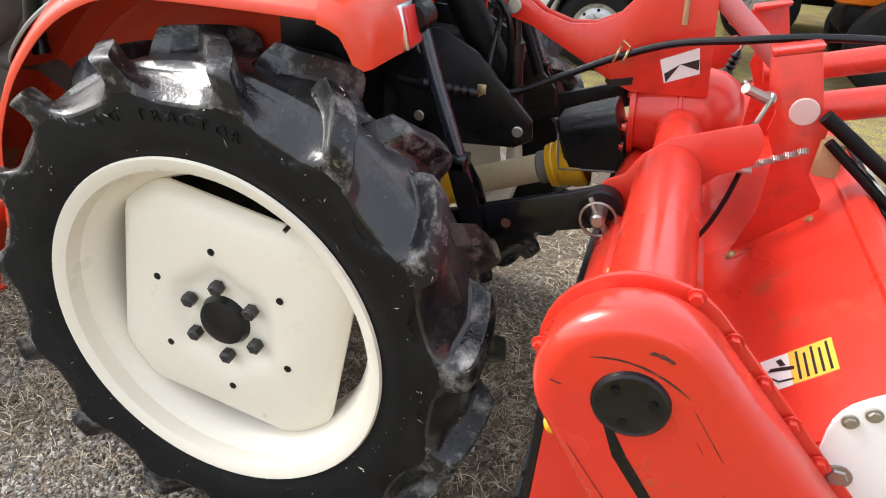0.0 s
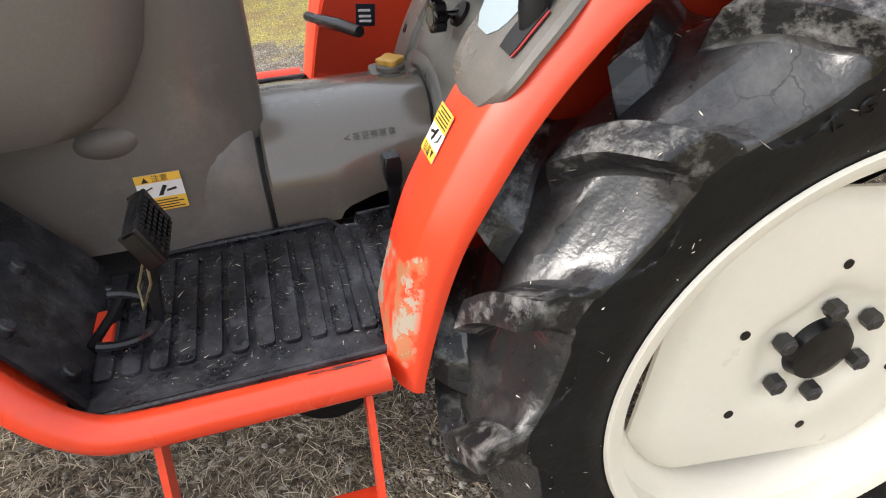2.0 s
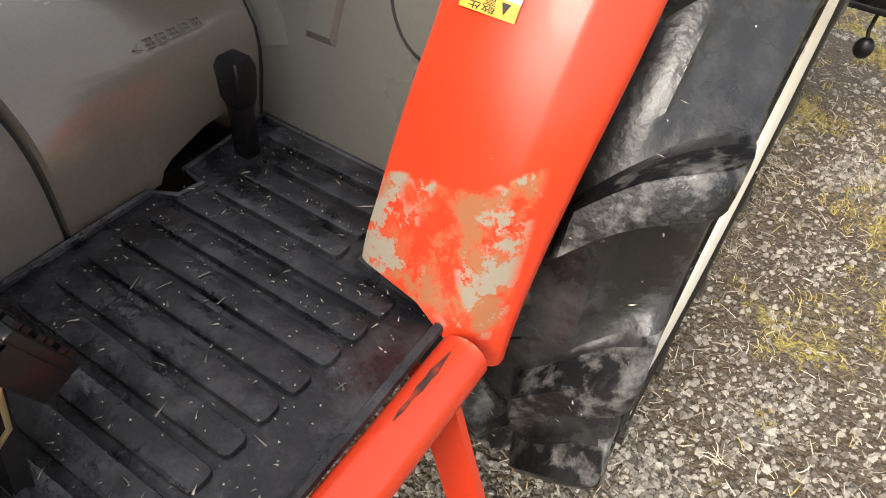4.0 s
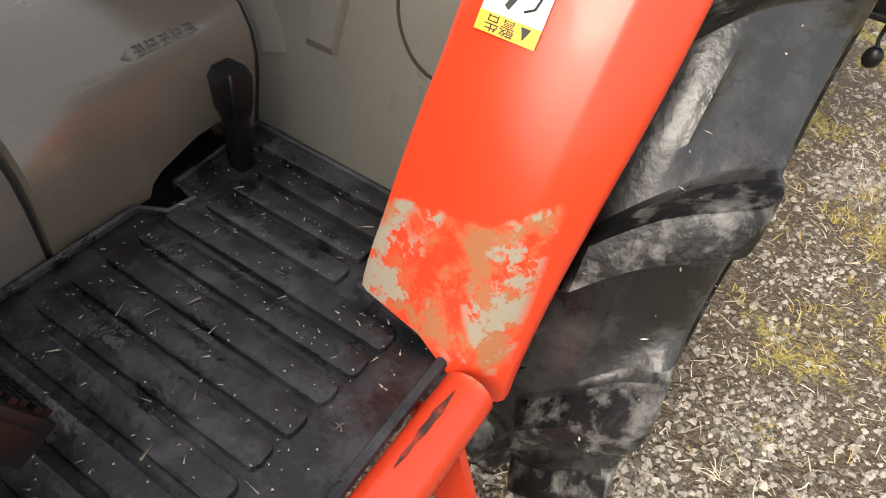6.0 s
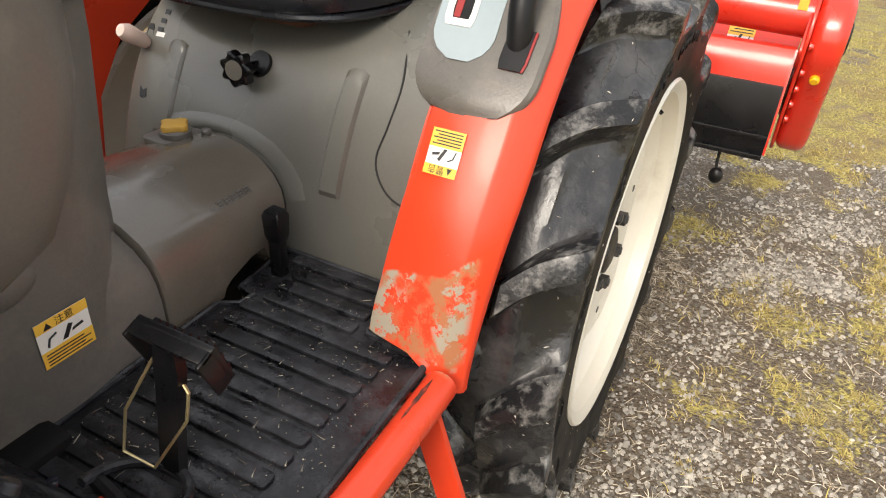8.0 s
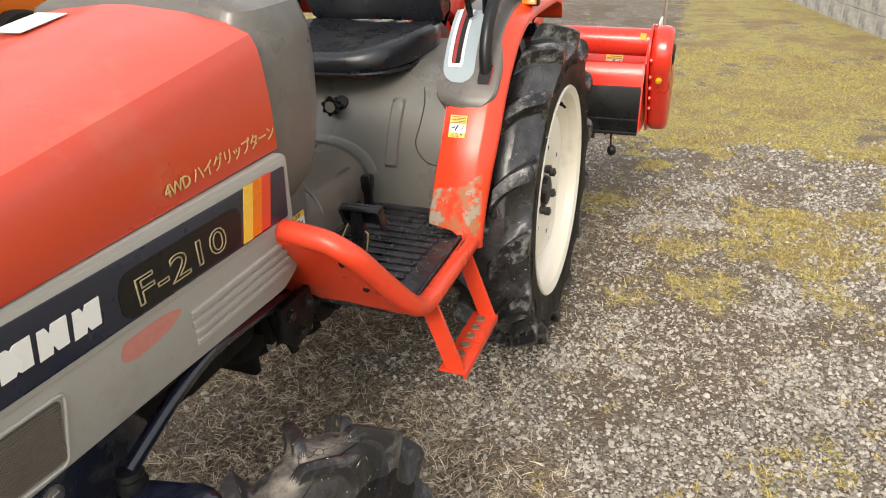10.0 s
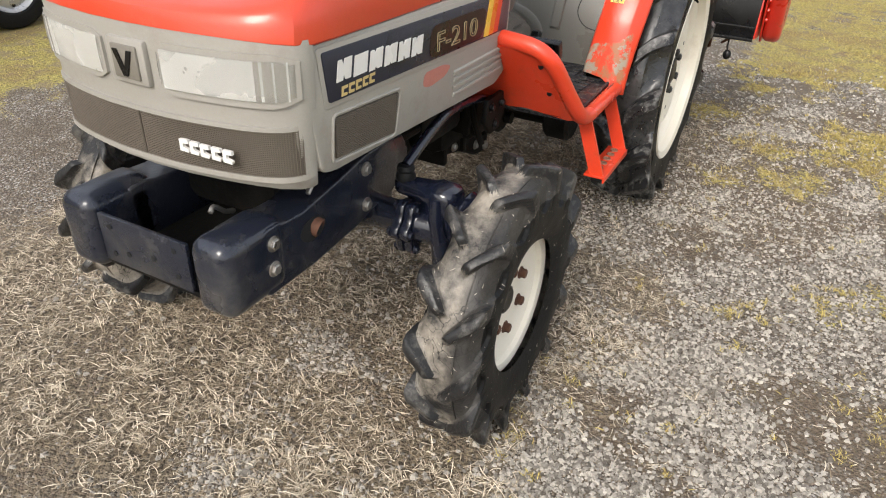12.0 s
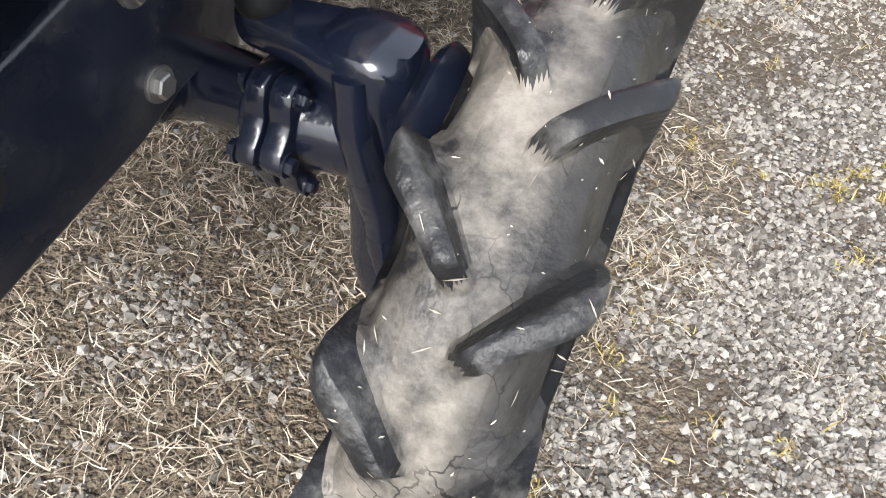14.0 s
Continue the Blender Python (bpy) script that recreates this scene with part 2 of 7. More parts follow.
def worn_red():
    """Red paint with a scraped patch low on the fender and small chips."""
    m = RED.copy()
    m.name = "worn_red_paint"
    t = m.node_tree
    L = t.links.new
    b = t.nodes["Principled BSDF"]
    src = b.inputs["Base Color"].links[0].from_socket
    g = t.nodes.new("ShaderNodeNewGeometry")
    sep = t.nodes.new("ShaderNodeSeparateXYZ")
    L(g.outputs["Position"], sep.inputs[0])

    def ramp(s, lo, hi):
        r = t.nodes.new("ShaderNodeMapRange")
        r.inputs[1].default_value, r.inputs[2].default_value = lo, hi
        L(s, r.inputs[0])
        return r.outputs[0]

    def mul(a, c):
        n = t.nodes.new("ShaderNodeMath")
        n.operation = 'MULTIPLY'
        L(a, n.inputs[0])
        L(c, n.inputs[1])
        return n.outputs[0]
    wob = t.nodes.new("ShaderNodeTexNoise")
    wob.inputs["Scale"].default_value, wob.inputs["Detail"].default_value = 22, 6
    L(g.outputs["Position"], wob.inputs["Vector"])
    lift = t.nodes.new("ShaderNodeMath")
    lift.operation = 'MULTIPLY_ADD'
    lift.inputs[1].default_value = 0.05
    L(wob.outputs[0], lift.inputs[0])
    L(sep.outputs[2], lift.inputs[2])
    low = lift.outputs[0]
    # the patch's upper edge rises towards the wheel
    tilt = t.nodes.new("ShaderNodeMath")
    tilt.operation = 'MULTIPLY_ADD'
    tilt.inputs[1].default_value = 0.42
    L(sep.outputs[1], tilt.inputs[0])
    L(low, tilt.inputs[2])
    box = mul(mul(ramp(low, .608, .622), ramp(tilt.outputs[0], .588, .583)), mul(ramp(sep.outputs[1], -.400, -.392), ramp(sep.outputs[0], -.558, -.550)))

    def noise_of(s, d, r=.6):
        n = t.nodes.new("ShaderNodeTexNoise")
        n.inputs["Scale"].default_value, n.inputs["Detail"].default_value, n.inputs["Roughness"].default_value = s, d, r
        L(g.outputs["Position"], n.inputs["Vector"])
        return n.outputs[0]
    patch = mul(mul(box, ramp(noise_of(30, 10, .72), .49, .515)), ramp(noise_of(13, 2), .44, .50))
    tan = mul(box, mul(ramp(noise_of(19, 10, .75), .44, .52), ramp(noise_of(9, 2), .38, .48)))
    chips = ramp(noise_of(95, 4, .6), .74, .77)

    def over(f, a, c):
        n = t.nodes.new("ShaderNodeMix")
        n.data_type = 'RGBA'
        L(f, n.inputs[0])
        L(a, n.inputs[6])
        n.inputs[7].default_value = (*c, 1)
        return n.outputs[2]
    col = over(tan, src, (0.36, 0.14, 0.065))
    col = over(patch, col, (0.31, 0.275, 0.215))
    col = over(chips, col, (0.66, 0.18, 0.10))
    L(col, b.inputs["Base Color"])
    return m


RED_WORN = worn_red()


# ---- mesh helpers ----
def place(name, bm, mat, parent=None, label="", smooth=32):
    """Links a bmesh as one mesh object, under a parent where one is given."""
    bmesh.ops.remove_doubles(bm, verts=bm.verts, dist=1e-6)
    bmesh.ops.recalc_face_normals(bm, faces=bm.faces)
    me = bpy.data.meshes.new(name)
    bm.to_mesh(me)
    bm.free()
    me.polygons.foreach_set("use_smooth", [True] * len(me.polygons))
    me.set_sharp_from_angle(angle=radians(smooth))
    for m in (mat if isinstance(mat, (list, tuple)) else [mat]):
        me.materials.append(m)
    ob = new(name, me)
    if parent:
        ob.parent = parent
    if label:
        tagged(ob, label)
    return ob


def part(name, bm, mat, parent, label="", smooth=32):
    return place(name, bm, mat, parent, label, smooth)


def thing(name, label, category, group="", at=(0, 0, 0)):
    ob = new(name)
    ob.empty_display_size = 0.05
    return tagged(ob, label, category, group)


def soften(bm, faces, width, segs=2, angle=25):
    for f in faces:
        f.normal_update()
    edges = {e for f in faces for e in f.edges if len(e.link_faces) == 2 and e.calc_face_angle(0) > radians(angle)}
    if width > 0 and edges:
        bmesh.ops.bevel(bm, geom=list(edges), offset=width, segments=segs, affect='EDGES', profile=0.5, clamp_overlap=True)


def box(bm, lo, hi, bevel=0.0, m=None, segs=2):
    vs = [bm.verts.new((x, y, z)) for x in (lo[0], hi[0]) for y in (lo[1], hi[1]) for z in (lo[2], hi[2])]
    fs = [bm.faces.new([vs[i] for i in f]) for f in ((0, 1, 3, 2), (4, 6, 7, 5), (0, 4, 5, 1), (2, 3, 7, 6), (0, 2, 6, 4), (1, 5, 7, 3))]
    if m:
        bmesh.ops.transform(bm, matrix=m, verts=vs)
    soften(bm, fs, bevel, segs)
    return bm


def prism(bm, pts, axis, a, b, bevel=0.0, segs=2):
    """A polygon in the plane across an axis, extruded along it from a to b."""
    def at(p, d):
        return {'x': (d, p[0], p[1]), 'y': (p[0], d, p[1]), 'z': (p[0], p[1], d)}[axis]
    lo, hi = [bm.verts.new(at(p, a)) for p in pts], [bm.verts.new(at(p, b)) for p in pts]
    n = len(pts)
    fs = [bm.faces.new(lo), bm.faces.new(hi[::-1])]
    fs += [bm.faces.new((lo[i], hi[i], hi[(i + 1) % n], lo[(i + 1) % n])) for i in range(n)]
    soften(bm, fs, bevel, segs)
    return bm


def loft(bm, rings, caps=True, closed=True):
    rows = [[bm.verts.new(p) for p in r] for r in rings]
    n = len(rows[0])
    for a, b in zip(rows, rows[1:]):
        for i in range(n if closed else n - 1):
            bm.faces.new((a[i], a[(i + 1) % n], b[(i + 1) % n], b[i]))
    if caps:
        bm.faces.new(rows[0][::-1])
        bm.faces.new(rows[-1])
    return bm


def curve_points(pts, steps=6):
    """A smooth line through the points."""
    p = [Vector(q) for q in pts]
    p = [2 * p[0] - p[1]] + p + [2 * p[-1] - p[-2]]
    out = []
    for i in range(1, len(p) - 2):
        for k in range(steps):
            u = k / steps
            a, b, c, d = p[i - 1:i + 3]
            out.append(0.5 * (2 * b + (c - a) * u + (2 * a - 5 * b + 4 * c - d) * u * u + (3 * b - a - 3 * c + d) * u ** 3))
    return out + [p[-2]]


def tube(bm, pts, r, n=12, smooth=0):
    pts = curve_points(pts, smooth) if smooth else [Vector(p) for p in pts]
    rs = r if isinstance(r, (list, tuple)) else [r] * len(pts)
    up = Vector((0.123, 0.37, 0.92))
    rings = []
    for i, p in enumerate(pts):
        d = (pts[min(i + 1, len(pts) - 1)] - pts[max(i - 1, 0)]).normalized()
        u = (up - d * up.dot(d)).normalized()
        up = u
        w = d.cross(u)
        rings.append([p + (u * math.cos(2 * math.pi * k / n) + w * math.sin(2 * math.pi * k / n)) * rs[i] for k in range(n)])
    return loft(bm, rings)


def frame_of(axis):
    d = Vector(axis).normalized()
    u = d.orthogonal().normalized()
    if abs(d.y) > 0.99:
        u = Vector((1, 0, 0))
    return d, u, d.cross(u)


def lathe(bm, profile, at, axis=(0, 1, 0), n=48, close=False):
    """Turns a profile of (radius, way along the axis)."""
    d, u, w = frame_of(axis)
    at = Vector(at)
    rings = [[at + d * h + (u * math.cos(2 * math.pi * k / n) + w * math.sin(2 * math.pi * k / n)) * max(r, 1e-5) for k in range(n)] for r, h in profile]
    if close:
        rings.append(rings[0])
    return loft(bm, rings, caps=False)


def cyl(bm, p, q, r, r2=None, n=20, edge=0.0):
    p, q = Vector(p), Vector(q)
    L = (q - p).length
    r2 = r if r2 is None else r2
    e = min(edge, r * 0.4, r2 * 0.4, L * 0.4)
    prof = [(0, 0), (r - e, 0), (r, e), (r2, L - e), (r2 - e, L), (0, L)] if e else [(0, 0), (r, 0), (r2, L), (0, L)]
    return lathe(bm, prof, p, q - p, n)


def ball(bm, at, r, n=12, scale=(1, 1, 1)):
    m = Matrix.Translation(at) @ Matrix.Diagonal((*scale, 1))
    bmesh.ops.create_uvsphere(bm, u_segments=n * 2, v_segments=n, radius=r, matrix=m)
    return bm


def hex_bolt(bm, at, axis, r=0.011, h=0.008, washer=True):
    d, u, w = frame_of(axis)
    at = Vector(at)
    if washer:
        cyl(bm, at, at + d * 0.0025, r * 1.35, n=16)
    ring = [at + (u * math.cos(k * math.pi / 3) + w * math.sin(k * math.pi / 3)) * r for k in range(6)]
    loft(bm, [[p + d * 0.002 for p in ring], [p + d * (h - 0.0015) for p in ring], [at + (p - at) * 0.86 + d * h for p in ring]])
    return bm


def rounded(pts, r, steps=4):
    """A polygon with its corners rounded off."""
    out = []
    for i, p in enumerate(pts):
        a, b, c = Vector(pts[i - 1]), Vector(p), Vector(pts[(i + 1) % len(pts)])
        rr = min(r, 0.45 * (a - b).length, 0.45 * (c - b).length)
        s, e = b + (a - b).normalized() * rr, b + (c - b).normalized() * rr
        for k in range(steps + 1):
            u = k / steps
            out.append(tuple((1 - u) ** 2 * s + 2 * u * (1 - u) * b + u * u * e))
    return out


def sheet(bm, grid, thick):
    """A curved sheet from rows of points, thickened along its normals."""
    rows = [[bm.verts.new(p) for p in r] for r in grid]
    fs = [bm.faces.new((a[i], a[i + 1], b[i + 1], b[i])) for a, b in zip(rows, rows[1:]) for i in range(len(a) - 1)]
    bmesh.ops.recalc_face_normals(bm, faces=fs)
    bmesh.ops.solidify(bm, geom=fs, thickness=thick)
    return bm


def writing(name, text, size, m, mat, parent, thick=0.0006, align='LEFT', bold=0.0, space=1.0):
    """Letters of the built-in font as a mesh, laid at the pose m."""
    c = bpy.data.curves.new(name, 'FONT')
    c.body, c.size, c.extrude, c.align_x, c.offset, c.space_character = text, size, thick, align, bold, space
    c.resolution_u = 2
    o = new(name, c)
    bpy.context.view_layer.update()
    me = bpy.data.meshes.new_from_object(o.evaluated_get(bpy.context.evaluated_depsgraph_get()))
    bpy.data.objects.remove(o)
    me.transform(m)
    me.materials.clear()
    me.materials.append(mat)
    ob = new(name, me)
    ob.parent = parent
    return ob


def axes_pose(at, right, up):
    """A pose with its x to the right, y up and z towards the viewer."""
    r, u = Vector(right).normalized(), Vector(up).normalized()
    n = r.cross(u).normalized()
    u = n.cross(r)
    m = Matrix((r, u, n)).transposed().to_4x4()
    m.translation = at
    return m


def outline_writing(name, text, size, m, mat, parent, label=""):
    """Outlined letters: thin round lines along the letters' edges."""
    c = bpy.data.curves.new(name, 'FONT')
    c.body, c.size, c.fill_mode, c.bevel_depth, c.bevel_resolution, c.resolution_u = text, size, 'NONE', .0011, 1, 3
    o = new(name, c)
    bpy.context.view_layer.update()
    me = bpy.data.meshes.new_from_object(o.evaluated_get(bpy.context.evaluated_depsgraph_get()))
    bpy.data.objects.remove(o)
    me.transform(m)
    me.materials.clear()
    me.materials.append(mat)
    ob = new(name, me)
    ob.parent = parent
    return tagged(ob, label)


# ---- ground ----
def soft(v, lo, hi):
    u = min(1.0, max(0.0, (v - lo) / (hi - lo)))
    return u * u * (3 - 2 * u)


def cover(x, y):
    """How much dry straw, and how much moss and grass, lies at a place."""
    w1, w2 = noise.noise((x * 1.1, y * 1.1, 0.3)), noise.noise((x * 4.2, y * 4.2, 5.3))
    w3, w4 = noise.noise((x * 11, y * 11, 2.7)), noise.noise((x * 23, y * 23, 6.1))
    yy, xx = y + 0.16 * w1 + 0.10 * w2, x + 0.25 * w1 + 0.1 * w2
    straw = soft(yy, -.74, -.50) * soft(-yy, -1.55, -1.25) * soft(-xx, -1.4, -.8)
    straw *= 0.45 + 0.55 * soft(w2 + 0.5 * w3, -.35, .12)
    straw *= 1 - 0.75 * soft(xx, -.75, -.45) * soft(-xx, -.28, .02) * soft(-yy, -.15, .2)
    far = max(soft(-yy, 1.35, 2.1), soft(yy, 2.2, 2.9), soft(xx + .3 * w2, .9, 2.4) * soft(-yy, .35, .7))
    far = max(far, .45 * soft(x, -.25, .35) * soft(-yy, .50, .75))
    moss = soft(0.50 * w1 + 0.45 * w2 + 0.40 * w3 + 0.30 * w4 + 0.85 * far, .05, .85) * (1 - .9 * straw) * (1 - .6 * soft(-xx, .1, .9) * (1 - min(far, 1)))
    for px, py, pr in ((.27, -.73, .16), (.38, -.98, .22), (1.1, -.47, .25), (.75, -.85, .22)):
        moss = max(moss, .75 * soft(-math.hypot(x - px + .1 * w2 + .05 * w3, y - py + .1 * w3), -pr, -pr * .2))
    return straw, moss


def soil_at(x, y):
    """How much bare dark soil shows between the stones."""
    wheel_side = soft(x, -.45, .05) * soft(-x, -1.9, -1.2) * soft(y, -1.5, -1.1)
    return soft(noise.noise((x * 2.6, y * 2.6, 11.3)) + .5 * noise.noise((x * 9, y * 9, 4.4)) + .38 * wheel_side, -.1, .45)


def ground_material():
    m = bpy.data.materials.new("gravel_ground")
    m.use_nodes = True
    t = m.node_tree
    L = t.links.new
    b = t.nodes["Principled BSDF"]
    co = t.nodes.new("ShaderNodeNewGeometry")

    def noise_of(scale, detail=6, rough=0.6):
        n = t.nodes.new("ShaderNodeTexNoise")
        n.inputs["Scale"].default_value, n.inputs["Detail"].default_value, n.inputs["Roughness"].default_value = scale, detail, rough
        L(co.outputs["Position"], n.inputs["Vector"])
        return n.outputs[0]

    def ramp(src, lo, hi):
        r = t.nodes.new("ShaderNodeMapRange")
        r.inputs[1].default_value, r.inputs[2].default_value = lo, hi
        r.interpolation_type = 'SMOOTHSTEP'
        L(src, r.inputs[0])
        return r.outputs[0]

    def maths(op, a, c):
        n = t.nodes.new("ShaderNodeMath")
        n.operation = op
        for k, v in enumerate((a, c)):
            if isinstance(v, (int, float)):
                n.inputs[k].default_value = v
            else:
                L(v, n.inputs[k])
        return n.outputs[0]

    def blend(f, a, c):
        n = t.nodes.new("ShaderNodeMix")
        n.data_type = 'RGBA'
        L(f, n.inputs[0])
        for k, v in ((6, a), (7, c)):
            if isinstance(v, tuple):
                n.inputs[k].default_value = (*v, 1)
            else:
                L(v, n.inputs[k])
        return n.outputs[2]

    at = t.nodes.new("ShaderNodeAttribute")
    at.attribute_name = "cover"
    sep = t.nodes.new("ShaderNodeSeparateColor")
    L(at.outputs["Color"], sep.inputs[0])
    n1, n2, n3 = noise_of(1.7, 5), noise_of(9.0), noise_of(60.0, 4)

    def pebbles(scale):
        v = t.nodes.new("ShaderNodeTexVoronoi")
        v.inputs["Scale"].default_value = scale
        L(co.outputs["Position"], v.inputs["Vector"])
        c = t.nodes.new("ShaderNodeSeparateColor")
        L(v.outputs["Color"], c.inputs[0])
        return v.outputs["Distance"], c.outputs[0]
    d1, c1 = pebbles(95)
    d2, c2 = pebbles(210)
    grit = blend(ramp(c2, 0.1, 0.95), (0.055, 0.041, 0.029), (0.26, 0.21, 0.155))
    gravel = blend(ramp(c1, 0.15, 0.95), (0.11, 0.10, 0.086), (0.50, 0.475, 0.43))
    gravel = blend(ramp(d1, 0.30, 0.55), gravel, grit)
    gravel = blend(maths('MULTIPLY', ramp(n2, 0.50, 0.66), 0.7), gravel, (0.105, 0.078, 0.053))
    gravel = blend(maths('MULTIPLY', ramp(n1, 0.50, 0.68), 0.6), gravel, (0.125, 0.094, 0.064))
    gravel = blend(maths('MULTIPLY', ramp(maths('ADD', sep.outputs[2], maths('MULTIPLY', maths('SUBTRACT', n3, 0.5), 1.6)), 0.25, 0.85), 0.75), gravel, (0.125, 0.092, 0.060))
    straw = blend(ramp(n3, 0.3, 0.7), (0.060, 0.045, 0.030), (0.27, 0.215, 0.145))
    moss = blend(ramp(n3, 0.3, 0.7), (0.16, 0.13, 0.04), (0.52, 0.44, 0.13))
    moss = blend(maths('MULTIPLY', ramp(n2, 0.47, 0.62), 0.8), moss, (0.24, 0.19, 0.12))
    moss = blend(maths('MULTIPLY', ramp(n1, 0.46, 0.64), 0.8), moss, (0.23, 0.155, 0.075))
    rag = maths('MULTIPLY', maths('SUBTRACT', n3, 0.5), 1.8)
    colour = blend(ramp(maths('ADD', sep.outputs[0], rag), 0.25, 0.7), gravel, straw)
    colour = blend(ramp(maths('ADD', sep.outputs[1], rag), 0.3, 0.7), colour, moss)
    L(colour, b.inputs["Base Color"])
    b.inputs["Roughness"].default_value = 0.9
    bp = t.nodes.new("ShaderNodeBump")
    bp.inputs["Strength"].default_value, bp.inputs["Distance"].default_value = 0.9, 0.010
    h = maths('ADD', maths('MULTIPLY', d1, -1.0), maths('ADD', n3, maths('MULTIPLY', d2, -0.5)))
    L(h, bp.inputs["Height"])
    L(bp.outputs[0], b.inputs["Normal"])
    return m


def hilly(x, y):
    near = soft(6.5 - abs(x), 0, 1) * soft(5.5 - abs(y), 0, 1)
    return near * (0.010 * noise.noise((x * 1.3, y * 1.3, 3.1)) + 0.005 * noise.noise((x * 5, y * 5, 8.2)))


xs = [-150, -60, -25, -14, -10, -8, -6.5] + [-5 + 0.05 * i for i in range(261)] + [8.3, 9, 10] + [12, 14, 18, 25, 60, 150]
ys = [-150, -60, -25, -12, -8] + [-4.5 + 0.05 * i for i in range(190)] + [5.5, 6] + [7, 9, 12, 25, 60, 150]
gv = [(x, y, hilly(x, y)) for x in xs for y in ys]
ny = len(ys)
me = bpy.data.meshes.new("ground")
me.from_pydata(gv, [], [(i * ny + j, (i + 1) * ny + j, (i + 1) * ny + j + 1, i * ny + j + 1) for i in range(len(xs) - 1) for j in range(ny - 1)])
me.polygons.foreach_set("use_smooth", [True] * len(me.polygons))
att = me.color_attributes.new("cover", 'FLOAT_COLOR', 'POINT')
att.data.foreach_set("color", [c for x, y, z in gv for c in (*cover(x, y), soil_at(x, y), 1.0)])
me.materials.append(ground_material())
ground = tagged(new("ground", me), "grey gravel ground with dry straw and moss", "ground", kind="structure")


def scatter_material(name, lo, hi, rough=0.8):
    m = bpy.data.materials.new(name)
    m.use_nodes = True
    t = m.node_tree
    b = t.nodes["Principled BSDF"]
    g = t.nodes.new("ShaderNodeNewGeometry")
    r = t.nodes.new("ShaderNodeValToRGB")
    r.color_ramp.elements[0].color, r.color_ramp.elements[1].color = (*lo, 1), (*hi, 1)
    t.links.new(g.outputs["Random Per Island"], r.inputs[0])
    n = t.nodes.new("ShaderNodeTexNoise")
    n.inputs["Scale"].default_value = 160
    t.links.new(g.outputs["Position"], n.inputs["Vector"])
    mx = t.nodes.new("ShaderNodeHueSaturation")
    t.links.new(r.outputs[0], mx.inputs["Color"])
    k = t.nodes.new("ShaderNodeMapRange")
    k.inputs[3].default_value, k.inputs[4].default_value = 0.7, 1.3
    t.links.new(n.outputs[0], k.inputs[0])
    t.links.new(k.outputs[0], mx.inputs["Value"])
    t.links.new(mx.outputs[0], b.inputs["Base Color"])
    b.inputs["Roughness"].default_value = rough
    return m


def stuff(name, verts, faces, mat, label, category, smooth=False):
    me = bpy.data.meshes.new(name)
    me.from_pydata(verts, [], faces)
    if smooth:
        me.polygons.foreach_set("use_smooth", [True] * len(faces))
    me.materials.append(mat)
    return tagged(new(name, me), label, category, kind="stuff")


def strewn(rng, count, lo, hi, keep):
    """Random places in a rectangle, kept with the chance that keep(x, y) gives."""
    out = []
    for _ in range(count):
        x, y = rng.uniform(lo[0], hi[0]), rng.uniform(lo[1], hi[1])
        if rng.random() < keep(x, y):
            out.append((x, y))
    return out


def stones(rng, places, small, large):
    """Flat-topped broken pebbles: a jittered ring of six on the ground and a smaller tilted triangle above."""
    r = np.random.default_rng(rng.randrange(1 << 30))
    p = np.array(places)
    n = len(p)
    size = small + (large - small) * r.random(n) ** 2.0
    turn, squeeze, tall = r.uniform(0, 6.283, n), r.uniform(.6, 1.0, n), r.uniform(.35, .8, n)
    a = np.arange(6) * math.pi / 3 + r.uniform(-.35, .35, (n, 6))
    rad = r.uniform(.75, 1.15, (n, 6)) * size[:, None]
    bx, by = rad * np.cos(a), rad * np.sin(a) * squeeze[:, None]
    bz = np.full((n, 6), -.25) * size[:, None] + r.uniform(-.1, .25, (n, 6)) * size[:, None]
    a3 = np.arange(3) * math.pi / 1.5 + r.uniform(-.5, .5, (n, 3))
    r3 = r.uniform(.4, .75, (n, 3)) * size[:, None]
    tx, ty = r3 * np.cos(a3), r3 * np.sin(a3) * squeeze[:, None]
    tz = (tall[:, None] + r.uniform(-.16, .16, (n, 3))) * size[:, None]
    x, y, z = np.hstack([bx, tx]), np.hstack([by, ty]), np.hstack([bz, tz])
    c, s_ = np.cos(turn)[:, None], np.sin(turn)[:, None]
    high = np.array([hilly(u, w) for u, w in places])
    v = np.stack([p[:, :1] + x * c - y * s_, p[:, 1:] + x * s_ + y * c, high[:, None] + z], 2).reshape(-1, 3)
    tri = ((0, 1, 6), (1, 2, 6), (6, 2, 7), (2, 3, 7), (3, 4, 7), (7, 4, 8), (4, 5, 8), (5, 0, 8), (8, 0, 6), (6, 7, 8))
    return v.tolist(), [(9 * k + i, 9 * k + j, 9 * k + l) for k in range(n) for i, j, l in tri]


def tufts(rng, centres, reach, count, length, width, rise):
    """Places for the blades of small tufts, each blade starting near its tuft's middle."""
    places = []
    for x, y in centres:
        r = rng.uniform(*reach)
        for _ in range(rng.randint(*count)):
            q, a = r * rng.random() ** .6, rng.uniform(0, 6.283)
            places.append((x + q * math.cos(a), y + q * math.sin(a)))
    return blades(rng, places, length, width, rise, (0, .004))


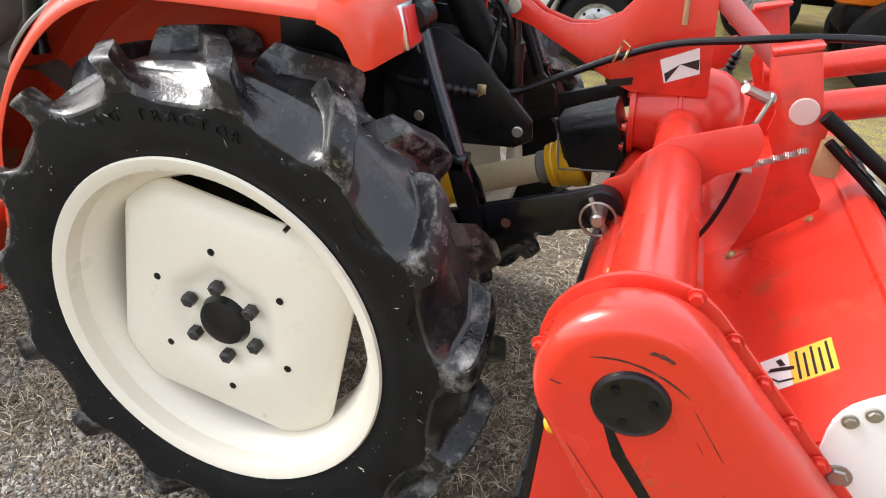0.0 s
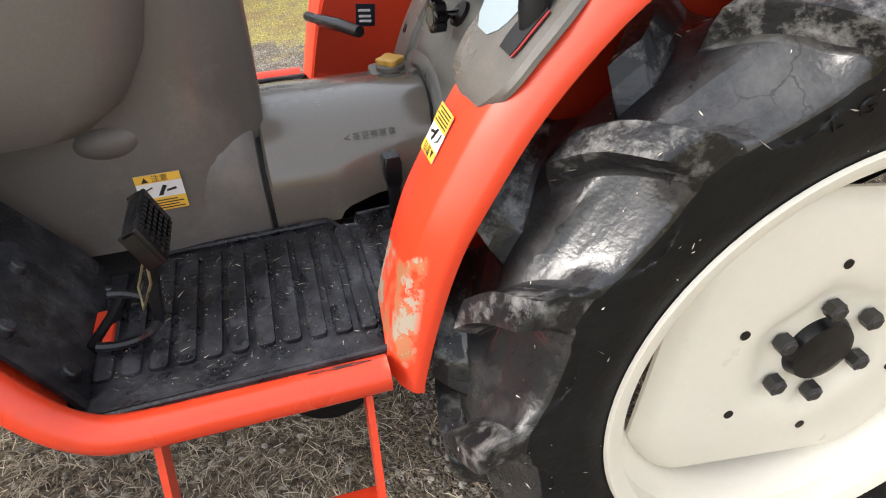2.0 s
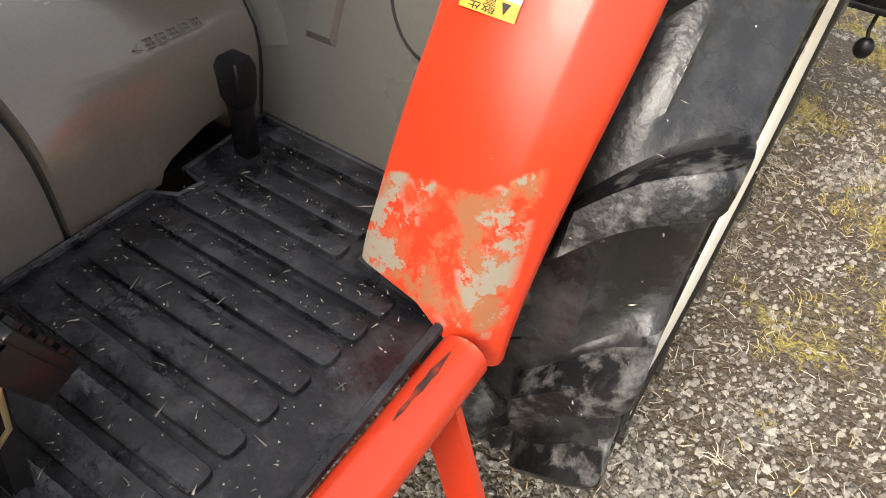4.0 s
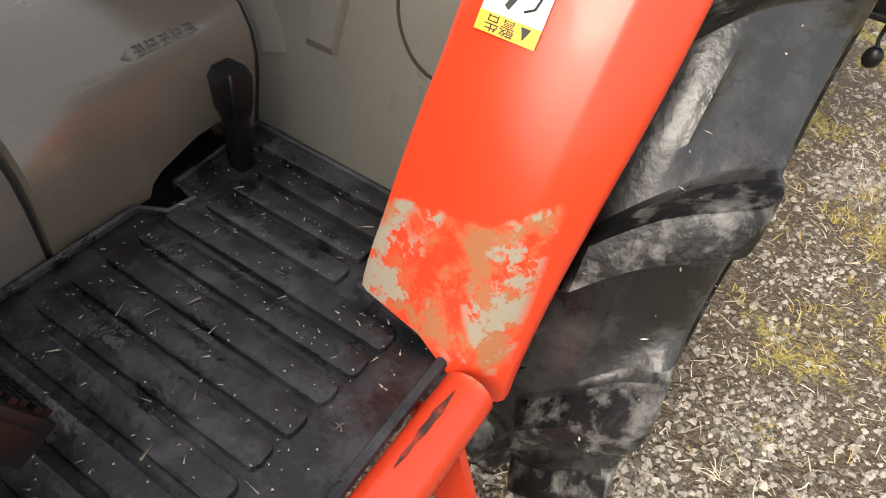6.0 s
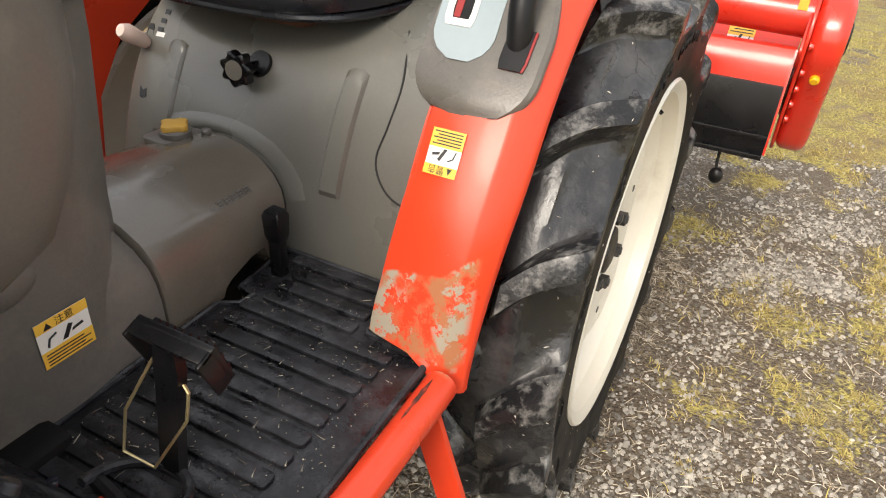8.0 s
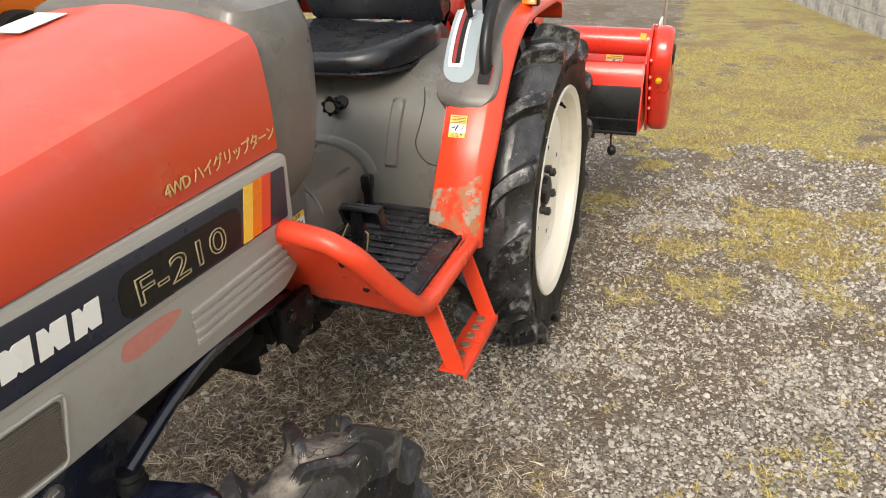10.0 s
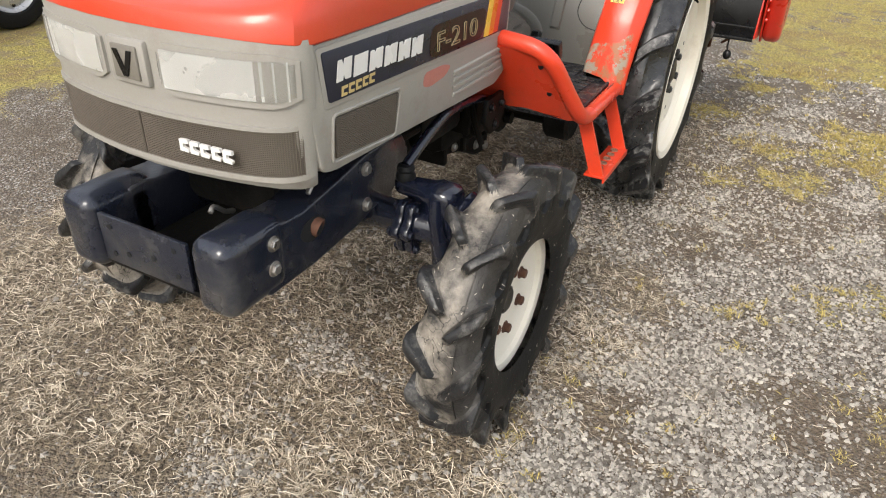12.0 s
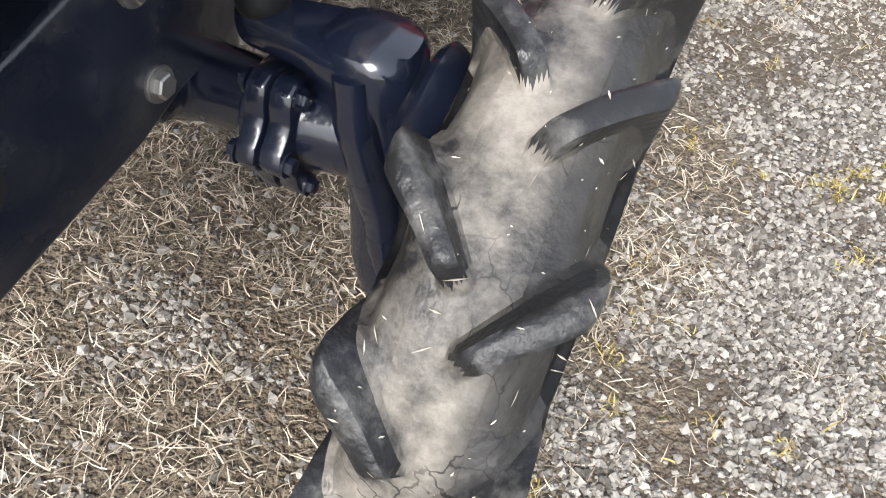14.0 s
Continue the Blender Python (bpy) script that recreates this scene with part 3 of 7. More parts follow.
def blades(rng, places, length, width, rise, lean):
    """Thin bent blades: three short lengths each."""
    verts, faces = [], []
    for x, y in places:
        a, L = rng.uniform(0, 6.283), rng.uniform(*length)
        w = rng.uniform(*width)
        bend, up = rng.uniform(-1.0, 1.0), rng.uniform(*rise)
        px, py, pz = x, y, hilly(x, y) + rng.uniform(*lean)
        k = len(verts)
        for i in range(4):
            f = 1 - 0.8 * (i / 3) ** 2
            verts += [(px - math.sin(a) * w * f, py + math.cos(a) * w * f, pz), (px + math.sin(a) * w * f, py - math.cos(a) * w * f, pz + w * .6)]
            px, py, pz = px + math.cos(a) * L / 3, py + math.sin(a) * L / 3, pz + L / 3 * up * (1 - i * 0.55)
            a += bend * 0.3
        faces += [(k + 2 * i, k + 2 * i + 1, k + 2 * i + 3, k + 2 * i + 2) for i in range(3)]
    return verts, faces


rng = random.Random(4)


def bare(x, y):
    s, g = cover(x, y)
    return max(0.07, 1 - 0.85 * s - 0.75 * g - 0.80 * soil_at(x, y))


def heap(*lots):
    """Several lots of vertices and faces as one."""
    verts, faces = [], []
    for vs, fs in lots:
        k = len(verts)
        verts += vs
        faces += [tuple(i + k for i in f) for f in fs]
    return verts, faces


near = stones(rng, strewn(rng, 60000, (-2.5, -1.7), (1.5, -.25), bare) + strewn(rng, 30000, (-2.0, -1.1), (-.9, .2), bare) + strewn(rng, 26000, (-.2, -1.3), (1.2, -.45), bare), .0028, .0108)
wide = stones(rng, strewn(rng, 60000, (-3.6, -2.2), (2.4, 1.0), bare) + strewn(rng, 26000, (-4.6, -1.2), (-2.0, 2.4), bare), .0034, .0140)
v, f = heap(near, wide)
stuff("gravel", v, f, scatter_material("gravel_stone", (0.088, 0.074, 0.060), (0.50, 0.462, 0.40)), "loose grey and white gravel stones", "gravel")


def strawy(x, y):
    yard = soft(x, -.45, -.1) * soft(-y, .35, .5)
    return max(.014, (.14 + .16 * yard) * soil_at(x, y), .07 * yard, cover(x, y)[0])


loose = blades(rng, strewn(rng, 110000, (-3.1, -1.5), (1.7, 1.7), strawy) + strewn(rng, 20000, (-4.6, -1.0), (-3.0, 1.6), lambda x, y: cover(x, y)[0]), (.006, .040), (.0005, .0013), (-.05, .35), (0, .008))
tuft = tufts(rng, strewn(rng, 6500, (-3.1, -1.2), (1.2, 1.5), lambda x, y: max(.02, cover(x, y)[0] ** 1.5)), (.006, .022), (7, 18), (.012, .045), (.0005, .0012), (.1, 1.1))
v, f = heap(loose, tuft)
stuff("dry_straw", v, f, scatter_material("dry_straw_blade", (0.16, 0.115, 0.070), (0.80, 0.70, 0.54)), "dry beige straw and dead grass", "straw")


def mossy(x, y):
    return max(.03 * soil_at(x, y), cover(x, y)[1] ** 2)


lawn = blades(rng, strewn(rng, 80000, (-2.4, -3.2), (5.0, -.4), mossy) + strewn(rng, 24000, (-6.5, 1.6), (.5, 4.6), lambda x, y: cover(x, y)[1] ** 2), (.010, .032), (.0007, .0016), (.2, 1.6), (0, .004))
clump = tufts(rng, strewn(rng, 9000, (-2.2, -2.2), (2.2, -.4), lambda x, y: max(.02, cover(x, y)[1] ** 1.6)), (.008, .030), (10, 26), (.006, .018), (.0006, .0014), (.5, 2.0))
v, f = heap(lawn, clump)
stuff("short_grass", v, f, scatter_material("yellow_green_blade", (0.22, 0.15, 0.055), (0.58, 0.48, 0.15)), "short yellow-green grass and moss", "grass")


# ---- the tractor ----
tractor = thing("tractor", "small red and grey farm tractor with cream wheels", "tractor")


def tyre_mesh(R, half, bead, lugs, phase, sweep, lug_h, mats, n_s=85, bar=0.105, hook=1.5, stagger=0.5, round_bar=False, bowl=False, cut=0.0):
    """A bar-lug tyre about the y axis. The mesh runs along the bars: carcass and bar are two profiles, blended across each bar."""
    g = R - bead
    base = [(-half * .80, bead), (-half * .98, bead + g * .22), (-half * 1.02, bead + g * .42), (-half * .985, bead + g * .56), (-half * .90, bead + g * .67),
            (-half * .74, R - lug_h * 1.42), (-half * .4, R - lug_h * 1.06), (0, R - lug_h)]
    top = [(-half * .80, bead), (-half * .98, bead + g * .22), (-half * 1.02, bead + g * .42), (-half * 1.035, bead + g * .62), (-half * 1.05, bead + g * .80),
           (-half * 1.02, R - lug_h * .22), (-half * .5, R - lug_h * .07), (0, R)]
    if bowl:
        base[1:3] = top[1:3] = [(-half * .95, bead + g * .22), (-half * .985, bead + g * .42)]
        base[3] = (-half * .985, bead + g * .57)
        top[3:7] = [(-half * 1.0, bead + g * .62), (-half * 1.03, bead + g * .78), (-half * 1.0, R - lug_h * .50), (-half * .5, R - lug_h * .14)]
        base[3:6] = [(-half * .985, bead + g * .57), (-half * .93, bead + g * .615), (-half * .70, R - lug_h * 1.50)]
    full = [p + [(-a, b) for a, b in p[-2::-1]] for p in (base, top)]

    def along(prof, s):
        k = min(int(s * (len(prof) - 1)), len(prof) - 2)
        p = [prof[max(k - 1, 0)], prof[k], prof[k + 1], prof[min(k + 2, len(prof) - 1)]]
        u = s * (len(prof) - 1) - k
        return [0.5 * (2 * p[1][i] + (p[2][i] - p[0][i]) * u + (2 * p[0][i] - 5 * p[1][i] + 4 * p[2][i] - p[3][i]) * u * u + (3 * p[1][i] - p[0][i] - 3 * p[2][i] + p[3][i]) * u ** 3) for i in (0, 1)]
    # stations across one pitch, close together on the bar's flanks: (place in the pitch, height of the bar)
    e = bar
    stations = [(-.5, 0), (-.42, 0), (-.34, 0), (-.27, 0), (-e * 1.45, .02), (-e * 1.18, .16), (-e * 1.0, .86), (-e * .90, .98), (-e * .45, 1.0), (0, 1.0), (e * .45, 1.0), (e * .90, .98), (e * 1.0, .86),
                (e * 1.18, .16), (e * 1.45, .02), (.27, 0), (.34, 0), (.42, 0)]
    if round_bar:
        soft_h = {1.45: .03, 1.18: .22, 1.0: .74, .90: .92, .45: 1.0}
        stations = [(q, next((v for k, v in soft_h.items() if abs(abs(q) - e * k) < 1e-6), h)) for q, h in stations]
    pitch = 2 * math.pi / lugs
    cols = sorted({round(q % 1.0, 5) for q, _ in stations} | {round((q - stagger) % 1.0, 5) for q, _ in stations})

    def height(q):
        q = (q + .5) % 1.0 - .5
        for (q0, h0), (q1, h1) in zip(stations, stations[1:] + [(.5, 0)]):
            if q0 <= q <= q1 + 1e-9:
                return h0 + (h1 - h0) * (q - q0) / max(1e-9, q1 - q0)
        return 0
    n_t = lugs * len(cols)
    verts, faces, kinds, hs = [], [], [], []
    for l in range(lugs):
        for q in cols:
            for j in range(n_s):
                s = j / (n_s - 1)
                (yb, rb), (yt, rt) = along(full[0], s), along(full[1], s)
                u = abs(yb) / half
                side = 0 if s < 0.5 else stagger
                w = height(q + side)
                if bowl:
                    far_ = abs((q + side + .5) % 1.0 - .5) * 2
                    scoop = 1.0 if far_ < .13 else max(0.0, (1 - far_) / .87) ** 5.0
                    w += (max(w, scoop) - w) * soft(u, .62, .98)
                rel = (q + side + .5) % 1.0 - .5
                w *= soft(u - cut * rel, .03 + cut * .03, .10 + cut * .13)
                # a bar narrows to its inner end and stands a little proud at the shoulder
                gap = abs((q + side + .5) % 1.0 - .5) * 2
                y, r = yb + (yt - yb) * w, rb + (rt - rb) * w
                # the hollow between two bars: scooped out of the shoulder, with a rounded lower edge
                mid = max(0.0, 1 - ((1 - gap) / .78) ** 2)
                low = bead + g * (.70 - .26 * mid)
                if w < .5 and u > .45 and mid > 0:
                    depth = soft(rb, low, low + g * .05) * (1 - w * 2)
                    y *= 1 - (.03 if bowl else .12) * depth * mid ** .5
                    r -= lug_h * (.22 if bowl else .16) * depth * mid
                th = phase + (l + q) * pitch + sweep * (1 - min(u, 1.0)) ** hook
                wear = 0.0014 * noise.noise((math.cos(th) * r * 13, y * 13, math.sin(th) * r * 13))
                r += wear
                verts.append((r * math.cos(th), y, r * math.sin(th)))
                hs.append(w)
    for i in range(n_t):
        for j in range(n_s - 1):
            a, b = i * n_s + j, ((i + 1) % n_t) * n_s + j
            faces.append((a, a + 1, b + 1, b))
            s = (j + .5) / (n_s - 1)
            kinds.append(1 if min(s, 1 - s) < .22 else 2 if hs[a] + hs[a + 1] + hs[b] + hs[b + 1] > 1.2 else 0)
    me = bpy.data.meshes.new("tyre")
    me.from_pydata(verts, [], faces)
    me.polygons.foreach_set("use_smooth", [True] * len(faces))
    for m in mats:
        me.materials.append(m)
    me.polygons.foreach_set("material_index", kinds)
    me.set_sharp_from_angle(angle=radians(48))
    return me


def wheel_rear(name, m, flip):
    """Rear wheel about the origin; outside at -y."""
    bm = bmesh.new()
    # rim: outer lip, bead seat, well, inner lip; both skins
    prof = [(.322, -.102), (.325, -.097), (.318, -.090), (.306, -.088), (.302, -.060), (.285, -.045), (.270, -.010), (.270, .03), (.302, .06), (.306, .09), (.325, .10),
            (.318, .104), (.300, .094), (.296, .064), (.264, .035), (.264, -.012), (.279, -.050), (.296, -.064), (.300, -.094), (.314, -.101)]
    lathe(bm, prof, (0, 0, 0), (0, 1, 0), 96, close=True)
    rim = part("rear_wheel", bm, WHEEL, tractor, "cream painted steel rear wheel")
    rim.matrix_basis = m
    # disc: a flat pressing cut to four lobes, with a raised hub ring
    bm = bmesh.new()
    n = 96
    rings = []
    hub = [(.050, -.046), (.080, -.046), (.090, -.047), (.100, -.0515), (.112, -.0555), (.13, -.0568), (.15, -.056)]
    def lobe(a):
        d = (math.degrees(a) - 80 + 45) % 90 - 45
        return min(.272, .226 / math.cos(radians(d)))
    for r, y in hub:
        hx = .05 * soft(r, .07, .09) * soft(-r, -.14, -.12)
        rings.append([(r * (1 + hx * math.cos(6 * (2 * math.pi * k / n - radians(33)))) * math.cos(2 * math.pi * k / n), y, r * (1 + hx * math.cos(6 * (2 * math.pi * k / n - radians(33)))) * math.sin(2 * math.pi * k / n)) for k in range(n)])
    for f, y in ((.72, -.0545), (.88, -.050), (.95, -.042), (1.0, -.028)):
        rings.append([(lobe(2 * math.pi * k / n) * f * math.cos(2 * math.pi * k / n), y, lobe(2 * math.pi * k / n) * f * math.sin(2 * math.pi * k / n)) for k in range(n)])
    back = [[(x, y + .006, z) for x, y, z in r] for r in rings[::-1]]
    loft(bm, rings + back + [rings[0]], caps=False)
    part("disc", bm, WHEEL, rim, "cream wheel disc with bolt holes")
    bm = bmesh.new()
    lathe(bm, [(0, -.062), (.030, -.064), (.044, -.060), (.050, -.045), (.052, -.01), (0, -.01)], (0, 0, 0), (0, 1, 0), 32)
    part("hub", bm, BLACK, rim, "black hub cap")
    for k in range(6):
        a = radians(33 + 60 * k)
        bm = bmesh.new()
        p = Vector((.072 * math.cos(a), -.048, .072 * math.sin(a)))
        hex_bolt(bm, p, (0, -1, 0), .0135, .019, washer=False)
        cyl(bm, p, p + Vector((0, -.0215, 0)), .0095, n=14, edge=.0025)
        part("wheel_nut", bm, NUT, rim)
        bm = bmesh.new()
        p = Vector((.1425 * math.cos(a), -.0575, .1425 * math.sin(a)))
        cyl(bm, p + Vector((0, .004, 0)), p + Vector((0, -.0004, 0)), .0068, n=18)
        part("bolt_hole", bm, BLACK, rim)
    bm = bmesh.new()
    a = radians(57)
    p, q = Vector((.282 * math.cos(a), -.055, .282 * math.sin(a))), Vector((.268 * math.cos(a), -.074, .268 * math.sin(a)))
    tube(bm, [p, p + (q - p) * .4, p + (q - p) * .45, q], [.007, .006, .004, .004], 10)
    part("valve", bm, BLACK, rim, "black rubber valve stem")
    me = tyre_mesh(.500, .109, .306, 15, radians(126.5), radians(13), .040, (RUBBER_TREAD, RUBBER, RUBBER_BAR), bowl=True)
    ty = new("tyre", me)
    ty.parent = rim
    tagged(ty, "worn black rubber tyre with deep bars")
    # raised letters on the outer wall
    word = "LG TRACTOR"
    for k, ch in enumerate(word):
        if ch == " ":
            continue
        a = radians(112 - 3.9 * k)
        r = .385
        mm = axes_pose((r * math.cos(a), -.1078, r * math.sin(a)), (math.sin(a), 0, -math.cos(a)), (math.cos(a), -0.12, math.sin(a)))
        writing("letter", ch, .026, mm, RUBBER, rim, .0012)
    return rim


wheel_rear("rear_wheel", Matrix.Translation((0, -.395, .5)), False)
right = [o for o in scene.objects if o.name == "rear_wheel"][0]
copy_thing(right, Matrix.Translation((0, mir(-.395), .5)) @ Matrix.Rotation(math.pi, 4, 'Z'))


def wheel_front(m):
    bm = bmesh.new()
    prof = [(r * .875, y * .52) for r, y in [(.196, -.077), (.199, -.073), (.194, -.066), (.183, -.064), (.178, -.040), (.150, -.028), (.150, .03), (.178, .05), (.183, .066), (.199, .076),
            (.192, .079), (.176, .070), (.172, .052), (.145, .033), (.145, -.031), (.173, -.045), (.177, -.068), (.190, -.076)]]
    lathe(bm, prof, (0, 0, 0), (0, 1, 0), 72, close=True)
    rim = part("front_wheel", bm, WHEEL, tractor, "cream painted steel front wheel")
    rim.matrix_basis = m
    bm = bmesh.new()
    lathe(bm, [(.034, -.014), (.090, -.014), (.108, -.016), (.122, -.020), (.132, -.023), (.132, -.017), (.122, -.014), (.108, -.010), (.090, -.008), (.034, -.008)], (0, 0, 0), (0, 1, 0), 64, close=True)
    part("disc", bm, WHEEL, rim)
    bm = bmesh.new()
    lathe(bm, [(0, -.018), (.028, -.018), (.034, -.014), (.036, -.004), (.036, .02), (0, .02)], (0, 0, 0), (0, 1, 0), 32)
    part("hub", bm, BLACK, rim)
    for k in range(6):
        a = radians(60 * k - 31)
        bm = bmesh.new()
        hex_bolt(bm, (.078 * math.cos(a), -.014, .078 * math.sin(a)), (0, -1, 0), .0115, .016)
        part("wheel_nut", bm, RUST, rim)
    me = tyre_mesh(.333, .072, .160, 14, radians(123.6), radians(17), .024, (RUBBER_DUSTY, RUBBER, RUBBER_WORN), n_s=181, bar=.105, hook=1.12, stagger=.33, round_bar=True, cut=0.95)
    ty = new("tyre", me)
    ty.parent = rim
    tagged(ty, "dusty cracked black rubber tyre with bars")
    return rim


fw = wheel_front(Matrix.Translation((-1.43, -.412, .322)))
copy_thing(fw, Matrix.Translation((-1.43, mir(-.412), .322)) @ Matrix.Rotation(math.pi, 4, 'Z'))



# clod and straw flecks stuck to the tyres
bm = bmesh.new()
ball(bm, (.250, -.500, .868), .012, 6, (1.2, .7, .9))
for v in bm.verts:
    v.co += Vector((noise.noise(v.co * 90), noise.noise(v.co * 90 + Vector((5, 0, 0))), noise.noise(v.co * 90 + Vector((0, 7, 0))))) * .006
part("clod", bm, SOIL, tractor, "dry brown clod stuck on the tyre")
rng = random.Random(31)


def flecks(wheel, count):
    me = [c for c in wheel.children if c.name.startswith("tyre")][0].data
    m = wheel.matrix_basis
    verts, faces = [], []
    polys = [p for p in me.polygons if p.center.y < .06]
    for p in rng.choices(polys, weights=[p.area for p in polys], k=count):
        d = Vector((rng.uniform(-1, 1), rng.uniform(-1, 1), rng.uniform(-1, 1))).cross(p.normal).normalized()
        out = 1 if p.normal.dot(Vector((p.center.x, p.center.y * 1.5, p.center.z))) > 0 else -1
        e = d.cross(p.normal)
        ln, w = .001 + .008 * rng.random() ** 3, rng.uniform(.0004, .0009)
        c = p.center + p.normal * out * .0008
        k = len(verts)
        verts += [m @ (c - d * ln), m @ (c + e * w + p.normal * out * .0006), m @ (c + d * ln), m @ (c - e * w)]
        faces += [(k, k + 1, k + 2), (k, k + 2, k + 3)]
    return verts, faces


rear = [o for o in scene.objects if o.name == "rear_wheel"][0]
v1, f1 = flecks(fw, 560)
v2, f2 = flecks(rear, 420)
stuff("tyre_flecks", v1 + v2, f1 + [tuple(i + len(v1) for i in f) for f in f2], scatter_material("straw_fleck", (0.22, 0.19, 0.15), (0.68, 0.62, 0.52)), "pale straw flecks stuck to the tyres", "straw")
# ---- bonnet, nose and side panels ----
PLAN = [(-.985, .285), (-1.15, .290), (-1.35, .296), (-1.55, .302), (-1.72, .307), (-1.79, .306), (-1.818, .296), (-1.842, .270), (-1.860, .226), (-1.875, .160), (-1.886, .080), (-1.889, 0)]


def whole(half):
    return half + [(x, -a) for x, a in half[-2::-1]]


def bonnet_low(x):
    return .938 + (-.985 - x) * .016 + .012 * soft(-x, 1.78, 1.89)


def bonnet_top(x):
    return 1.178 - (-.985 - x) * .155 - .028 * soft(-x, 1.76, 1.89)


bm = bmesh.new()
rings = []
for h, k, kx in ((0, 1.0, 1.0), (.03, 1.006, 1.003), (.35, 1.004, 1.0), (.62, .985, .994), (.74, .965, .987), (.82, .93, .978), (.89, .78, .955), (.96, .48, .93), (1.0, .10, .90)):
    ring = []
    for x, a in whole(PLAN):
        xx = -.985 + (x + .985) * kx
        ring.append((xx, YC - a * k, bonnet_low(x) + (bonnet_top(x) - bonnet_low(x)) * h))
    rings.append(ring)
loft(bm, rings)
bonnet = part("bonnet", bm, RED_BONNET, tractor, "red painted bonnet with a creased edge", smooth=25)
bm = bmesh.new()
loft(bm, [[(-1.80, YC - .012, 1.045), (-1.80, YC + .012, 1.045), (-1.80, YC, 1.052)], [(-1.69, YC - .004, 1.062), (-1.69, YC + .004, 1.062), (-1.69, YC, 1.082)]])
part("ornament", bm, STEEL, bonnet, "small silver bonnet ornament")
bm = bmesh.new()
sheet(bm, [[(x, y, bonnet_top(x) - .0005) for y in (YC + .06, YC + .13)] for x in (-1.14, -1.04)], .0012)
part("sticker", bm, STICKER_W, bonnet)
writing("lettering", "4WD ハイグリップターン", .0268, axes_pose((-1.280, -.1845, .962), (1, .034, .006), (0, .02, 1)), GOLD, bonnet, .0004, space=.88)

for side in (1, -1):
    def sy(y):
        return y if side == 1 else mir(y)
    bm = bmesh.new()
    outline = [(-1.795, .950), (-1.800, .83), (-1.778, .722), (-1.74, .714), (-1.54, .708), (-1.29, .698), (-1.05, .688), (-.995, .71), (-.985, .935)]
    prism(bm, rounded(outline, .018), 'y', sy(-.1895), sy(-.150), .005)
    sp = part("side_panel", bm, GREY_LIGHT, tractor, "light grey painted side panel")
    bm = bmesh.new()
    prism(bm, rounded([(-1.768, .934), (-1.753, .845), (-1.012, .822), (-1.003, .915)], .006), 'y', sy(-.188), sy(-.1935), .0012)
    part("name_plate", bm, PLATE_NAVY, sp, "dark navy name plate")
    bm = bmesh.new()
    o = [(-1.780, .943), (-1.763, .834), (-1.003, .811), (-.992, .926)]
    prism(bm, rounded(o, .008), 'y', sy(-.188), sy(-.1912), .0008)
    part("plate_rim", bm, GREY_LIGHT, sp)
    # the maker's mark: six slanted white blocks; the series' mark: five small gold ones
    for k in range(6):
        x, w = -1.731 + .0495 * k, .041
        z = .876 - .003 * k
        bm = bmesh.new()
        cut = (.010, 0, .006, .004, .010, .008)[k]
        prism(bm, [(x - .001, z), (x + w * .42, z), (x + w * .5, z + cut), (x + w * .60, z), (x + w, z), (x + w + .006, z + .036), (x + w * .62, z + .036), (x + w * .5, z + .036 - cut), (x + w * .4, z + .036), (x + .006, z + .036)], 'y', sy(-.193), sy(-.1948))
        part("mark", bm, STICKER_W, sp, "white slanted mark")
    for k in range(5):
        x = -1.719 + .0215 * k
        bm = bmesh.new()
        prism(bm, [(x, .848), (x + .016, .8475), (x + .0175, .852), (x + .006, .853), (x + .007, .860), (x + .019, .860), (x + .0195, .865), (x + .002, .8655)], 'y', sy(-.193), sy(-.1945))
        part("mark", bm, GOLD, sp, "small gold mark")
    bm = bmesh.new()
    prism(bm, rounded([(-1.412, .838), (-1.405, .905), (-1.140, .899), (-1.150, .832)], .028), 'y', sy(-.193), sy(-.1944))
    part("oval", bm, BLACK, sp)
    fo = axes_pose((-1.385 if side == 1 else -1.165, sy(-.1952), .848), (1 if side == 1 else -1, 0, -.016), (.12, 0, 1)) @ Matrix.Diagonal((1.45, .95, 1, 1))
    outline_writing("mark", "F-210", .060, fo, GOLD_DULL, sp, "outlined dull gold lettering")
    for k, m in enumerate((STICKER_Y, ORANGE_F, RED)):
        x = -1.147 + .026 * k
        bm = bmesh.new()
        prism(bm, [(x, .829), (x + .0255, .828), (x + .049, .919), (x + .0235, .920)], 'y', sy(-.193), sy(-.1944))
        part("stripe", bm, m, sp)
    bm = bmesh.new()
    vent = rounded([(-1.737, .815), (-1.744, .738), (-1.546, .722), (-1.524, .803)], .010)
    prism(bm, vent, 'y', sy(-.188), sy(-.1908), .0008)
    vm = part("side_vent", bm, GRILLE_BASE, sp, "brown-black vent mesh")
    # raised edge round the vent
    bm = bmesh.new()
    edge = [(x, sy(-.1905), z) for x, z in rounded([(-1.742, .820), (-1.750, .733), (-1.542, .716), (-1.518, .808)], .012)]
    tube(bm, edge + edge[:1], .0032, 8)
    part("vent_edge", bm, GREY_LIGHT, sp)
    bm = bmesh.new()
    for k in range(60):
        x = -1.7375 + .00335 * k
        lo_z = .7385 - (x + 1.7375) * .082
        box(bm, (x, min(sy(-.1905), sy(-.192)), lo_z), (x + .0016, max(sy(-.1905), sy(-.192)), .813 - (x + 1.737) * .056 - max(0, x + 1.541) * 1.2))
